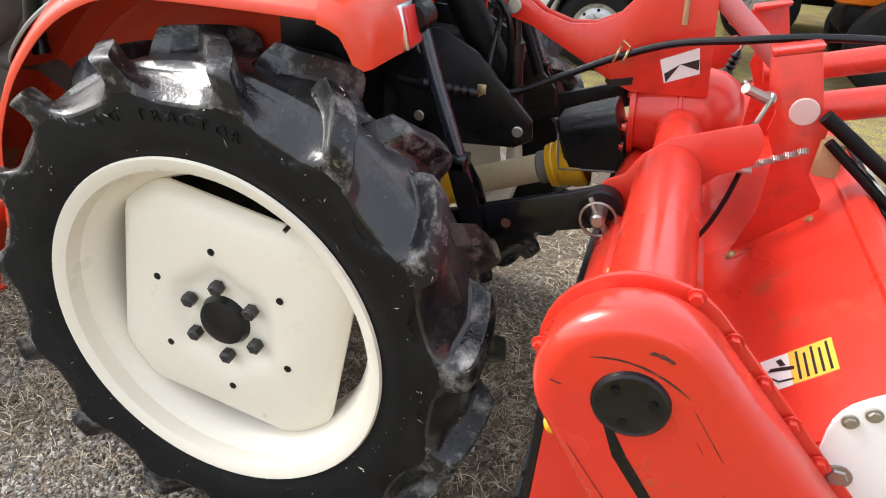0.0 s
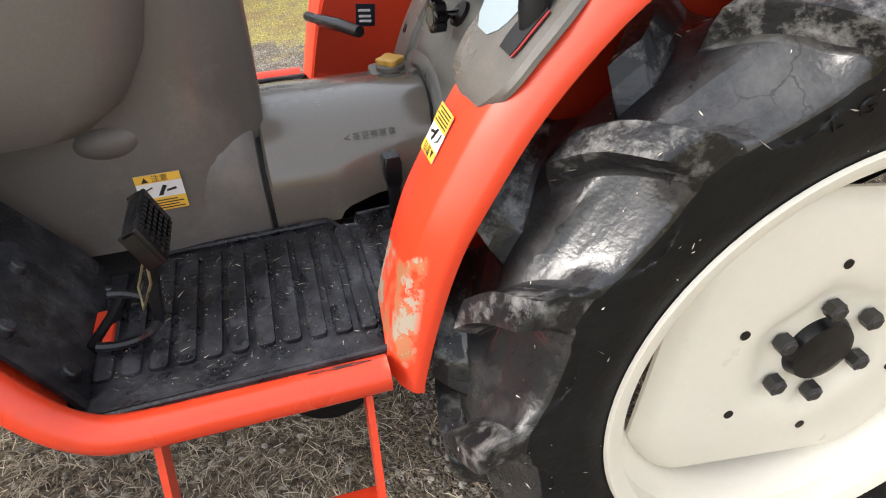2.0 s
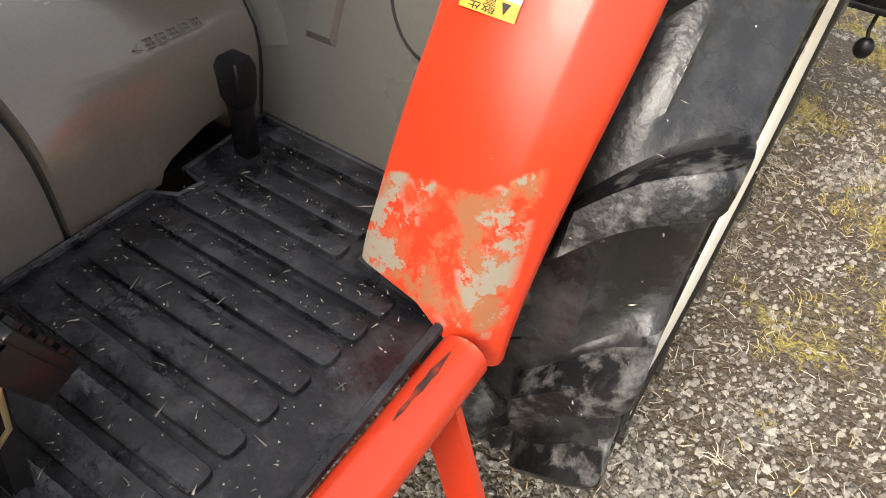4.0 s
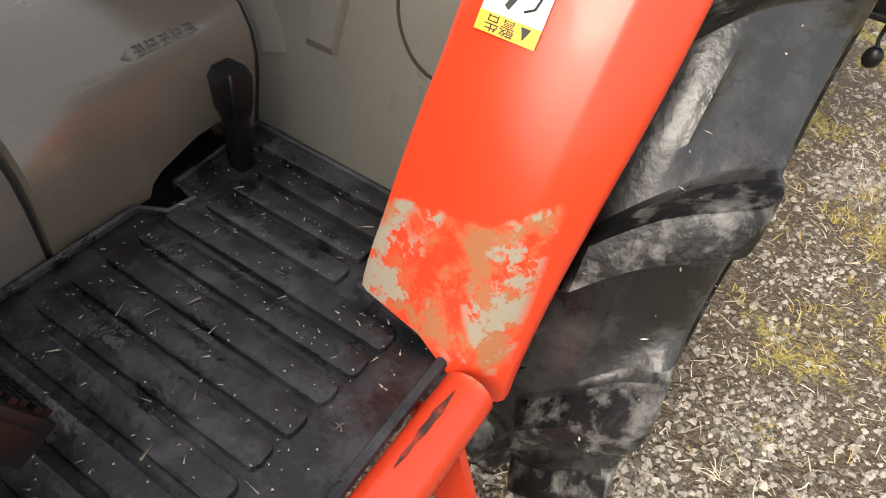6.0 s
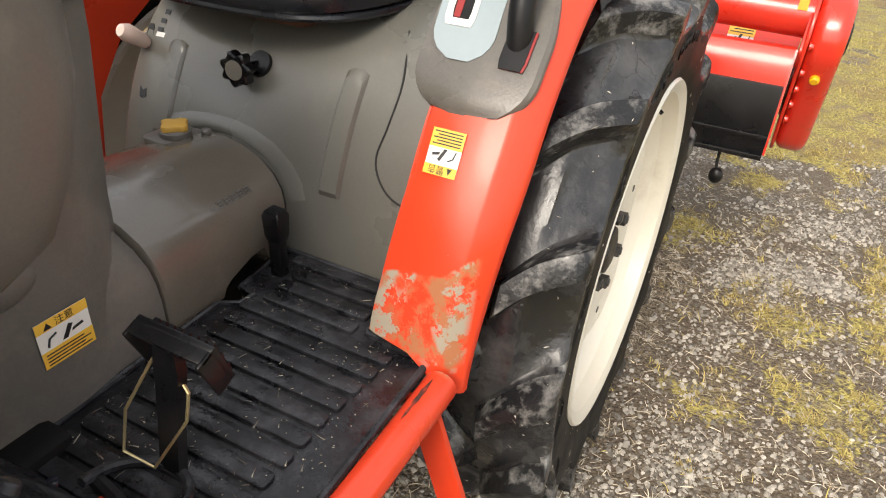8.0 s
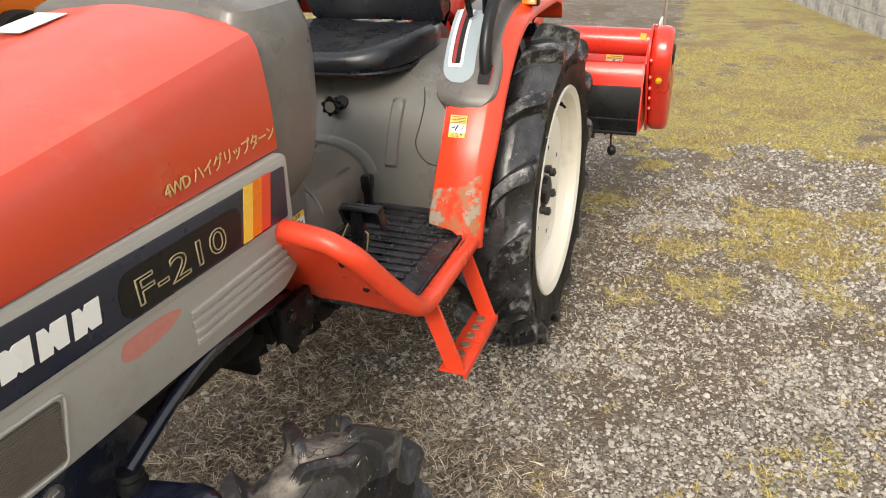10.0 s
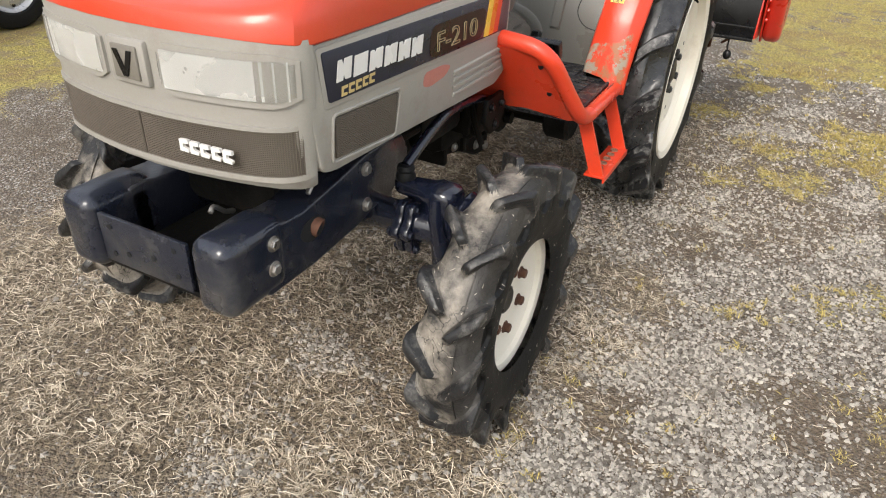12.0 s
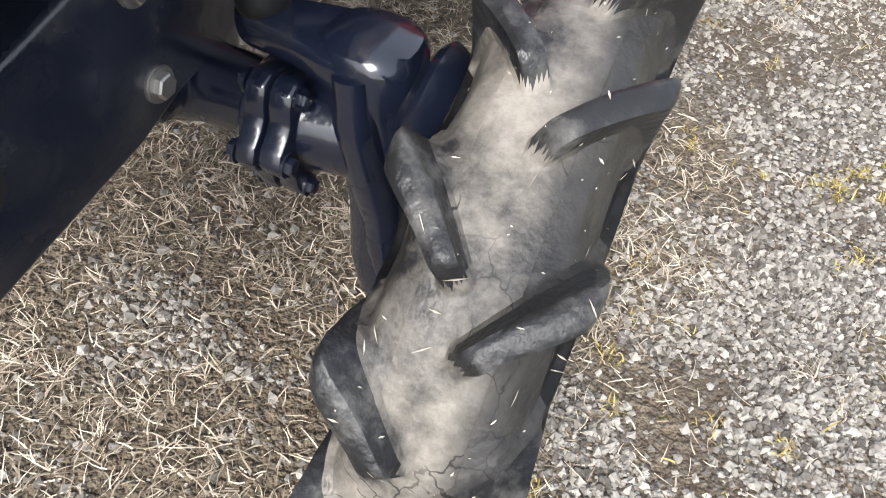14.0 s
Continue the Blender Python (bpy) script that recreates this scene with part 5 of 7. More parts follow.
def arch_at(i):
    x, z = ARCHS[i]
    x2, z2 = ARCHS[min(i + 1, len(ARCHS) - 1)]
    x1, z1 = ARCHS[max(i - 1, 0)]
    d = Vector((x2 - x1, z2 - z1)).normalized()
    return x, z, d.y, -d.x          # the point, and the way towards the wheel


for side in (1, -1):
    def sy(y):
        return y if side == 1 else mir(y)
    bm = bmesh.new()
    grid = []
    for i in range(len(ARCHS)):
        x, z, nx, nz = arch_at(i)
        f = soft(z, .56, .86)
        ya, yb = -.263 - .020 * f, -.402 - .020 * f
        def foot(y):
            """The fender's lower edge steps down to a tongue beside the wheel."""
            return .602 - .010 * soft(-y, .29, .345) - .041 * soft(-y, .348, .385)
        cross = [(ya, .040), (ya, .008), (ya - .006, -.004), (ya - .014, -.008), (-.33, -.011), (yb + .034, -.010), (yb + .029, -.008), (yb + .016, .002), (yb + .003, .013), (yb, .018), (yb, .028)]
        row = []
        for y, o in cross:
            px, pz = x, z
            if z < .66:
                pz = foot(y) + (z - .558) * (.66 - foot(y)) / .102
                px = np.interp(pz, [q[1] for q in ARCHS[:20]], [q[0] for q in ARCHS[:20]])
            row.append((px + nx * o, sy(y), pz + nz * o))
        grid.append(row)
    sheet(bm, grid, .003)
    fd = part("fender", bm, RED_WORN if side == 1 else RED, tractor, "red painted rear fender with paint worn off low down" if side == 1 else "red painted rear fender")
    bm = bmesh.new()
    if side == 1:
        grid = []
        for x, z in ARCHS:
            if x < .07 and z > .60:
                d = Vector((-x, .5 - z)).normalized()
                grid.append([(x + d.x * o, y, z + d.y * o) for o, y in ((.004, -.2845), (.035, -.2840), (.055, -.276), (.075, -.2695), (.22, -.2685))])
        sheet(bm, grid, .003)
    else:
        prism(bm, ARCHS + [(.19, .90), (.0, .90), (-.10, .86), (-.22, .78), (-.29, .68), (-.31, .555)], 'y', sy(-.268), sy(-.2635))
    part("inner_wall", bm, RED, fd)
    # tail housing with its lamp
    bm = bmesh.new()
    rings = []
    for x, zt, zb, ya, yb in ((.186, 1.073, 1.034, -.424, -.225), (.205, 1.074, 1.030, -.427, -.225), (.222, 1.071, 1.022, -.428, -.225), (.234, 1.065, 1.004, -.428, -.225), (.242, 1.059, .986, -.426, -.225), (.257, 1.043, .978, -.421, -.227), (.266, 1.016, .981, -.41, -.232)):
        rings.append([(x, sy(ya), zb), (x, sy(ya), zt - .022), (x, sy(ya + .008), zt - .007), (x, sy(ya + .024), zt), (x, sy(yb - .01), zt), (x, sy(yb), zt - .01), (x, sy(yb), zb)])
    loft(bm, rings)
    th = part("tail_housing", bm, RED, fd, "faded red tail lamp housing")
    bm = bmesh.new()
    rim_m = Matrix.Translation((.262, sy(-.262), 1.016)) @ Matrix.Rotation(radians(-14), 4, 'Y')
    box(bm, (-.006, -.036, -.034), (.006, .036, .034), .003, rim_m)
    part("lamp_rim", bm, CHROME, th)
    bm = bmesh.new()
    box(bm, (.002, -.031, -.029), (.011, .031, .029), .002, rim_m)
    part("tail_lamp", bm, RED_LENS, th, "red tail lamp lens")
    # grey console over the fender, with a broad rounded tip
    bm = bmesh.new()
    way = [(p.x, p.z) for p in curve_points([(a, 0, b) for a, b in ARCH if b > .78], 10)]
    way = [p for p in way if p[1] > .853 and p[0] < .02]

    def on_way(j, y, o):
        (x1, z1), (x2, z2) = way[max(j - 1, 0)], way[min(j + 1, len(way) - 1)]
        d = Vector((x2 - x1, z2 - z1)).normalized()
        return (way[j][0] + d.y * o, sy(y), way[j][1] - d.x * o)
    run = [0.0]
    for p, q in zip(way, way[1:]):
        run.append(run[-1] + math.hypot(q[0] - p[0], q[1] - p[1]))
    grid = []
    for j in range(len(way)):
        u = min(1.0, run[j] / .062)
        r = (1 - (1 - u) ** 2.2) ** .5
        yo, yi = -.334 - (.074 - .020 * soft(run[j], .10, .22)) * r, -.334 + .088 * r
        up = .004 + .011 * min(1.0, run[j] / .02) ** .6
        cross = [(yo, -.004), (yo + .001, -.009), (yo + .006 * r, -.5 * up - .006), (yo + .018 * r, -up), (-.334, -up - .003), (yi - .020 * r, -up), (yi - .006 * r, -.6 * up), (yi, .006), (yi + .003, .035), (yi + .004, .080)]
        grid.append([on_way(j, y, o) for y, o in cross])
    sheet(bm, grid, .003)
    cs = part("console", bm, GREY, tractor, "grey plastic lever console")
    if side == 1:
        def strip(name, mid, hw, s0, s1, o, mat, label, lean=0.0):
            """A flat strip along the console with a half-round lower end."""
            b = bmesh.new()
            rows = []
            for j in range(len(way)):
                if s0 <= run[j] <= s1:
                    u = min(1.0, (run[j] - s0) / hw)
                    w = hw * max(.12, (1 - (1 - u) ** 2) ** .5)
                    rows.append([on_way(j, mid + lean * (run[j] - s0) + t * w, o) for t in (-1, -.5, 0, .5, 1)])
            sheet(b, rows, .0012)
            return part(name, b, mat, cs, label)
        strip("slot_plate", -.306, .040, .062, .30, -.0190, PLATE_BLUE, "pale blue-grey slot plate", .10)
        strip("slot_rim", -.292, .0195, .096, .30, -.0204, STICKER_W, "white slot outline", .10)
        strip("slot", -.292, .0115, .108, .30, -.0216, HOLE_DARK, "dark slot", .10)
        strip("slot_inside", -.287, .0045, .112, .30, -.0226, SLOT_RED, "red inside of the slot", .10)
        strip("rail_slot", -.373, .0165, .056, .115, -.0185, SLOT_RED, "red edge of the rail opening")
        strip("rail_opening", -.371, .0155, .057, .115, -.0196, HOLE_DARK, "dark opening round the hand rail")
        idx = [i for i in range(len(ARCHS)) if ARCHS[i][1] > .845 and ARCHS[i][0] < .02]

        def on_console(i, y, o):
            x, z, nx, nz = arch_at(i)
            return (x + nx * o, y, z + nz * o)
        span = [i for i in idx if .935 < ARCHS[i][1] < 1.04]
        i = span[-1]
        bm = bmesh.new()
        p = Vector(on_console(i - 1, -.293, -.03))
        tube(bm, [p, p + Vector((-.03, .0, .06)), p + Vector((-.045, .0, .12))], [.008, .008, .009], 12)
        tube(bm, [p + Vector((-.03, 0, .05)), p + Vector((-.038, 0, .075)), p + Vector((-.05, 0, .12)), p + Vector((-.055, 0, .14))], [.010, .014, .021, .012], 16)
        part("gear_lever", bm, BLACK, tractor, "black gear lever with a knob")
        bm = bmesh.new()
        p = Vector((-.215, -.325, 1.075))
        tube(bm, [p + Vector((0, 0, -.02)), p + Vector((-.012, 0, .03)), p + Vector((-.018, 0, .05))], [.013, .010, .012], 14)
        tube(bm, [p + Vector((-.018, 0, .045)), p + Vector((-.024, 0, .065)), p + Vector((-.030, 0, .10)), p + Vector((-.034, 0, .12))], [.012, .019, .022, .012], 16)
        part("gear_lever", bm, BLACK, tractor, "black gear lever with a knob")
        # turn lamp
        bm = bmesh.new()
        ribs = [(-.1135 + .0012 * (k % 2), 1.070 + .0018 * k) for k in range(33)]
        prism(bm, [(-.088, 1.066), (-.108, 1.066)] + ribs + [(-.108, 1.132), (-.088, 1.132)], 'y', -.425, -.388, .001)
        tl = part("turn_lamp", bm, AMBER, tractor, "amber turn lamp with a black band")
        bm = bmesh.new()
        prism(bm, [(-.073, 1.132), (-.053, 1.132)] + [(-.161 - x, z) for x, z in ribs[::-1]] + [(-.053, 1.066), (-.073, 1.066)], 'y', -.425, -.388, .001)
        part("lens", bm, AMBER, tl)
        bm = bmesh.new()
        box(bm, (-.0915, -.4285, 1.060), (-.0695, -.384, 1.137), .004)
        part("band", bm, BLACK, tl)
        # hand rail
        bm = bmesh.new()
        tube(bm, [(-.368, -.372, .908), (-.374, -.370, .945), (-.370, -.367, .99), (-.345, -.366, 1.045), (-.30, -.365, 1.092), (-.25, -.365, 1.115), (-.18, -.365, 1.127), (-.09, -.365, 1.122), (-.045, -.365, 1.105), (-.012, -.365, 1.078), (-.005, -.365, 1.06)], [.0155] * 51, 14, smooth=5)
        part("hand_rail", bm, BLACK, tractor, "black hand rail tube")
        bm = bmesh.new()
        tube(bm, [(-.05, -.36, 1.07), (-.03, -.35, 1.078), (0, -.335, 1.074), (.04, -.33, 1.078), (.07, -.325, 1.085), (.09, -.315, 1.075)], .004, 8, smooth=4)
        tube(bm, [(-.05, -.352, 1.08), (-.02, -.34, 1.072), (.03, -.345, 1.076), (.05, -.33, 1.082)], .003, 8, smooth=4)
        part("lamp_wire", bm, BLACK, tractor)
        bm = bmesh.new()
        box(bm, (.03, -.338, 1.074), (.05, -.322, 1.088), .002)
        part("wire_plug", bm, STICKER_W, tractor, "white wire connector")
    bm = bmesh.new()
    box(bm, (.045, min(sy(-.283), sy(-.262)), .90), (.185, max(sy(-.283), sy(-.262)), 1.052), .004)
    part("rear_bracket", bm, BLACK, tractor, "black bracket plate under the fender")
    # roll bar foot
    bm = bmesh.new()
    box(bm, (.10, min(sy(-.33), sy(-.24)), 1.02), (.19, max(sy(-.33), sy(-.24)), 1.09), .006)
    box(bm, (.085, min(sy(-.345), sy(-.225)), 1.088), (.215, max(sy(-.345), sy(-.225)), 1.100), .003)
    loft(bm, [[(x, sy(y), z) for x, y in ((x0, -.33), (x1, -.33), (x1, -.24), (x0, -.24))] for z, x0, x1 in ((1.10, .095, .225), (1.13, .105, .235), (1.35, .13, .21), (1.6, .14, .20))])
    part("roll_bar", bm, BLACK, tractor, "black roll bar post")

# label on the fender front: follows the curve of the fender
lab = [i for i in range(len(ARCHS)) if .800 < ARCHS[i][1] < .862]
x, z, nx, nz = arch_at(lab[len(lab) // 2 - 1])
up = Vector((-nz, 0, nx)) if nx > 0 else Vector((nz, 0, -nx))
fm = axes_pose(Vector((x - nx * .0122, -.346, z - nz * .0122)) + up.normalized() * .053, (0, 1, 0), -up)
FENDER_LABEL = fm

# ---- footboard, step, mats ----
for side in (1, -1):
    def sy(y):
        return y if side == 1 else mir(y)

    def yspan(a, b):
        return min(sy(a), sy(b)), max(sy(a), sy(b))
    bm = bmesh.new()
    tube(bm, [(-.549, sy(-.382), .572), (-.62, sy(-.383), .572), (-.74, sy(-.384), .572), (-.83, sy(-.384), .573), (-.875, sy(-.381), .583), (-.915, sy(-.374), .615), (-.97, sy(-.354), .685), (-1.015, sy(-.335), .748), (-1.035, sy(-.315), .778), (-1.04, sy(-.285), .794), (-1.038, sy(-.24), .800), (-1.03, sy(-.17), .803), (-1.02, sy(-.12), .803)], .0215, 16, smooth=5)
    ft = part("footboard_tube", bm, RED_WORN if side == 1 else RED, tractor, "red painted footboard tube, chipped")
    bm = bmesh.new()
    prism(bm, [(sy(-.355), .655), (sy(-.335), .74), (sy(-.31), .78), (sy(-.16), .79), (sy(-.08), .79), (sy(-.07), .61), (sy(-.10), .592), (sy(-.14), .600), (sy(-.17), .582), (sy(-.23), .588), (sy(-.30), .578), (sy(-.35), .572), (sy(-.374), .578)], 'x', -1.062, -1.055)
    for v in bm.verts:
        v.co.x += .72 * (.80 - v.co.z)
    fp = part("footboard_plate", bm, RED, tractor, "red painted footboard front plate")
    bm = bmesh.new()
    for y, z in ((-.30, .745), (-.31, .66), (-.13, .755), (-.13, .70)):
        xx = -1.058 + .72 * (.80 - z)
        cyl(bm, (xx - .006, sy(y), z), (xx - .0035, sy(y), z), .007, n=12)
    part("plate_hole", bm, BLACK, fp)
    # step: two flat legs and a tread with holes
    for x0, x1, y1 in ((-.811, -.818, -.440), (-.576, -.584, -.440)):
        bm = bmesh.new()
        loft(bm, [[(x - .004, sy(y - .016), z), (x + .004, sy(y - .016), z), (x + .004, sy(y + .026), z), (x - .004, sy(y + .026), z)] for x, y, z in ((x0, -.374, .565), (x1, y1, .394))])
        part("step_leg", bm, RED, tractor)
    bm = bmesh.new()
    lo, hi = yspan(-.458, -.398)
    box(bm, (-.829, lo, .390), (-.578, hi, .396), .0012)
    lo, hi = yspan(-.461, -.455)
    box(bm, (-.829, lo, .378), (-.578, hi, .397), .0012)
    st = part("step", bm, RED, tractor, "red painted steel step with holes")
    for k in range(6):
        bm = bmesh.new()
        c = (-.800 + .038 * k, sy(-.425), .396)
        lathe(bm, [(.0085, 0), (.0095, .0035), (.0115, .003), (.0125, 0)], c, (0, 0, 1), 18)
        lathe(bm, [(0, .0006), (.0085, .0006), (.0085, 0)], c, (0, 0, 1), 18)
        part("step_hole", bm, STEP_HOLE, st)
    # mat: base, rim, ribs; and the upright toe part
    bm = bmesh.new()
    outline = [(-.524, sy(-.258)), (-.536, sy(-.354)), (-.86, sy(-.362)), (-.885, sy(-.355)), (-.90, sy(-.33)), (-.90, sy(-.058)), (-.575, sy(-.050)), (-.56, sy(-.075)), (-.535, sy(-.078)), (-.53, sy(-.050)), (-.415, sy(-.040)), (-.418, sy(-.255))]
    prism(bm, outline if side == 1 else outline[::-1], 'z', .570, .582, .0015)
    mt = part("floor_mat", bm, MAT, tractor, "black ribbed rubber floor mat with debris")
    bm = bmesh.new()
    loop = [(x, y, .583) for x, y in outline] + [(*outline[0], .583)]
    tube(bm, loop, .0052, 8)
    part("mat_rim", bm, MAT, mt)
    for k in range(16):
        x = -.432 - .0312 * k
        if x < -.89:
            break
        ya, yb = (-.092 if -.545 < x < -.45 else -.070, -.243) if x > -.545 else (-.078, -.322 + .002 * min(k, 8))
        
        bm = bmesh.new()
        lo, hi = yspan(ya, yb)
        prism(bm, rounded([(x - .0112, lo), (x + .0112, lo), (x + .0112, hi), (x - .0112, hi)], .007, 3), 'z', .580, .5880, .0016, 2)
        part("rib", bm, MAT, mt)
    bm = bmesh.new()
    grid = []
    for f in range(9):
        u = f / 8
        x, z = -.885 - .135 * u, .580 + .195 * u ** .9
        grid.append([(x, sy(y), z) for y in (-.345 + .035 * u, -.30 + .02 * u, -.22, -.15, -.085)])
    sheet(bm, grid, .006)
    toe = part("toe_mat", bm, MAT, mt)
    for y, u in ((-.30, .86), (-.20, .90), (-.295, .45), (-.31, .12), (-.19, .5)):
        bm = bmesh.new()
        cyl(bm, (-.885 - .135 * u, sy(y), .575 + .195 * u ** .9), (-.872 - .135 * u, sy(y), .588 + .195 * u ** .9), .013, .010, n=16, edge=.002)
        part("stud", bm, MAT, mt)

# clutch pedal, and the two brake pedals on the other side
def pedal(px, py, pz, w, label):
    """A ribbed pad folded from plate, on a flat arm that goes down through the floor."""
    pm = Matrix.Translation((px, py, pz)) @ Matrix.Rotation(radians(68), 4, 'Y')
    bm = bmesh.new()
    box(bm, (-.026, -w / 2, -.004), (.026, w / 2, .003), .002, pm)
    box(bm, (-.026, -w / 2, -.022), (.026, -w / 2 + .005, -.003), .0015, pm)
    box(bm, (-.026, w / 2 - .005, -.022), (.026, w / 2, -.003), .0015, pm)
    box(bm, (-.026, -w / 2, -.018), (-.021, w / 2, -.003), .0015, pm)
    pd = part("pedal", bm, BLACK, tractor, label)
    bm = bmesh.new()
    for i in range(6):
        for j in range(int(w / .0095) - 1):
            o = .002 * (i % 2)
            box(bm, (-.0245 + .0085 * i, -w / 2 + .004 + o + .0095 * j, .003), (-.0195 + .0085 * i, -w / 2 + .0105 + o + .0095 * j, .0062), 0, pm)
    part("pedal_tread", bm, BLACK, pd)
    bm = bmesh.new()
    loft(bm, [[(x - .006, py + .01 - wy, z), (x + .006, py + .01 - wy, z), (x + .006, py + .01 + wy, z), (x - .006, py + .01 + wy, z)] for x, z, wy in ((px - .012, pz + .012, .012), (px - .014, pz - .02, .016), (px - .022, pz - .07, .013), (px - .034, pz - .145, .013))])
    part("pedal_arm", bm, BLACK, pd)
    return pd


cp = pedal(-.777, -.222, .728, .094, "black clutch pedal with a ribbed pad")
bm = bmesh.new()
tube(bm, [(-.788, -.186, .706), (-.815, -.165, .650), (-.832, -.172, .612), (-.826, -.205, .600), (-.800, -.232, .655), (-.795, -.236, .690), (-.792, -.228, .694)], .0018, 8)
part("return_spring", bm, BRASS, cp, "bent brass coloured wire")
bm = bmesh.new()
box(bm, (-.900, -.245, .575), (-.862, -.18, .594), .004)
part("pedal_opening", bm, RED, cp)
bm = bmesh.new()
tube(bm, [(-.885, -.255, .592), (-.868, -.20, .592), (-.86, -.16, .592)], .008, 8)
part("pedal_shaft", bm, BLACK, cp)
pedal(-.76, .455, .71, .055, "black brake pedal with a ribbed pad")
pedal(-.765, .392, .705, .055, "black brake pedal with a ribbed pad")

# label on the fender (three fields)
warning_label(FENDER_LABEL, .042, .054, fd, "警告", 5, .40)

bm = bmesh.new()
tube(bm, [(-.865 + .055 * math.cos(a), -.212 + .052 * math.sin(a), .588 + .012 * (1 - math.cos(a))) for a in [radians(-100 + 20 * k) for k in range(11)]], .006, 8, smooth=2)
part("opening_rim", bm, MAT, cp)
# bits of straw and grit on the mat
rng = random.Random(12)
verts, faces = [], []
for _ in range(520):
    x, y = rng.uniform(-.86, -.43), rng.uniform(-.34, -.07)
    if x > -.535 and y < -.245:
        continue
    a, ln, w = rng.uniform(0, 3.14), .0009 + .0075 * rng.random() ** 7, rng.uniform(.0004, .0011)
    on_rib = abs((x + .432 + .0156) / -.0312 % 1 - .5) < .33
    z = (.5884 if on_rib else .5826) + rng.uniform(0, .0006)
    k = len(verts)
    dx, dy = math.cos(a) * ln, math.sin(a) * ln
    verts += [(x - dx - dy / ln * w, y - dy + dx / ln * w, z), (x - dx + dy / ln * w, y - dy - dx / ln * w, z), (x + dx, y + dy, z + .0004), (x, y, z + .0012)]
    faces += [(k, k + 1, k + 3), (k + 1, k + 2, k + 3), (k + 2, k, k + 3)]
stuff("mat_debris", verts, faces, scatter_material("straw_bits", (0.06, 0.052, 0.04), (0.38, 0.34, 0.27)), "bits of straw and grit lying on the floor mat", "debris")

bm = bmesh.new()
prism(bm, [(-.425, .705), (-.385, .700), (-.380, .745), (-.420, .750)], 'y', mir(-.2635) - .0015, mir(-.2635) - .0005)
rl = part("label", bm, PLATE_NAVY, fd, "small dark label")
bm = bmesh.new()
for z in (.712, .722, .734):
    prism(bm, [(-.417, z), (-.392, z - .003), (-.391, z + .002), (-.416, z + .005)], 'y', mir(-.2635) - .0025, mir(-.2635) - .0018)
part("print", bm, STICKER_W, rl)
bm = bmesh.new()
sheet(bm, [[(x, -.3825 + .0219 * math.cos(a), .572 + .0219 * math.sin(a)) for a in (radians(80 - wd * 9), radians(80), radians(80 + wd * 8))] for x, wd in ((-.640, .05), (-.628, .6), (-.618, .35), (-.607, 1.0), (-.596, .8), (-.588, 1.1), (-.577, .5), (-.566, .1))], .0004)
part("scrape", bm, SCUFF, tractor, "dark scrape mark on the tube")

# ---- chassis ----
for side in (1, -1):
    def sy(y):
        return y if side == 1 else mir(y)
    bm = bmesh.new()
    bm2 = bmesh.new()
    box(bm2, (-1.957, min(sy(-.107), sy(-.012)), .466), (-1.79, max(sy(-.107), sy(-.012)), .626), .03, None, 5)
    outline = [(-1.86, .478), (-1.86, .612), (-1.84, .615), (-1.815, .615), (-1.79, .608), (-1.74, .605), (-1.62, .625), (-1.52, .645), (-1.45, .648), (-1.37, .640), (-1.345, .60), (-1.35, .55), (-1.38, .525), (-1.43, .505), (-1.50, .500), (-1.56, .485), (-1.72, .470), (-1.85, .470)]
    prism(bm, outline if side == 1 else outline[::-1], 'y', sy(-.105), sy(-.012), .016, 4)
    rail = part("frame_rail", bm, NAVY_DUSTY, tractor, "navy painted frame rail")
    part("bumper_block", bm2, NAVY_DUSTY, rail, "navy rounded bumper block")
    for x, z in ((-1.834, .581), (-1.838, .528), (-1.527, .526), (-1.525, .612)):
        bm = bmesh.new()
        cyl(bm, (x, sy(-.1045), z), (x, sy(-.1075), z), .0165, n=20)
        hex_bolt(bm, (x, sy(-.107), z), (0, -1 if side == 1 else 1, 0), .0115, .009)
        part("bolt", bm, STEEL, rail)
    bm = bmesh.new()
    ring = [(-1.715 + .040 * math.cos(a), .556 + .026 * math.sin(a)) for a in [2 * math.pi * k / 28 for k in range(28)]]
    prism(bm, ring, 'y', sy(-.1052), sy(-.1062))
    part("rail_hole", bm, HOLE_DARK, rail)
    if side == 1:
        bm = bmesh.new()
        d = Vector((.25, -.9, -.35)).normalized()
        lathe(bm, [(.020, -.05), (.020, .012), (.0175, .012), (.0175, -.05)], Vector((-1.705, -.102, .556)), d, 24, close=True)
        part("drain_pipe", bm, RUST, tractor, "rusty pipe end in the frame")
bm = bmesh.new()
box(bm, (-1.946, -.002, .498), (-1.937, mir(-.002), .602), .0015)
fp = part("front_plate", bm, NAVY_DUSTY, tractor, "navy front plate with bolt holes")
for y, z in ((.03, .58), (.03, .525), (.09, .545), (.16, .53), (.20, .58), (.20, .52)):
    bm = bmesh.new()
    cyl(bm, (-1.9475, y, z), (-1.9462, y, z), .006, n=12)
    part("plate_hole", bm, HOLE_DARK, fp)
bm = bmesh.new()
box(bm, (-1.935, -.012, .480), (-1.62, mir(-.012), .492), .002)
part("tray", bm, DARK_IN, tractor)
bm = bmesh.new()
tube(bm, [(-1.80, .02, .60), (-1.83, .01, .615), (-1.86, .005, .64), (-1.875, .0, .635)], .005, 8, smooth=4)
part("bonnet_hook", bm, STEEL, tractor, "bent steel hook")
bm = bmesh.new()
tube(bm, [(-1.70, -.085, .635), (-1.715, -.10, .645), (-1.72, -.112, .655), (-1.735, -.115, .645)], .005, 8, smooth=4)
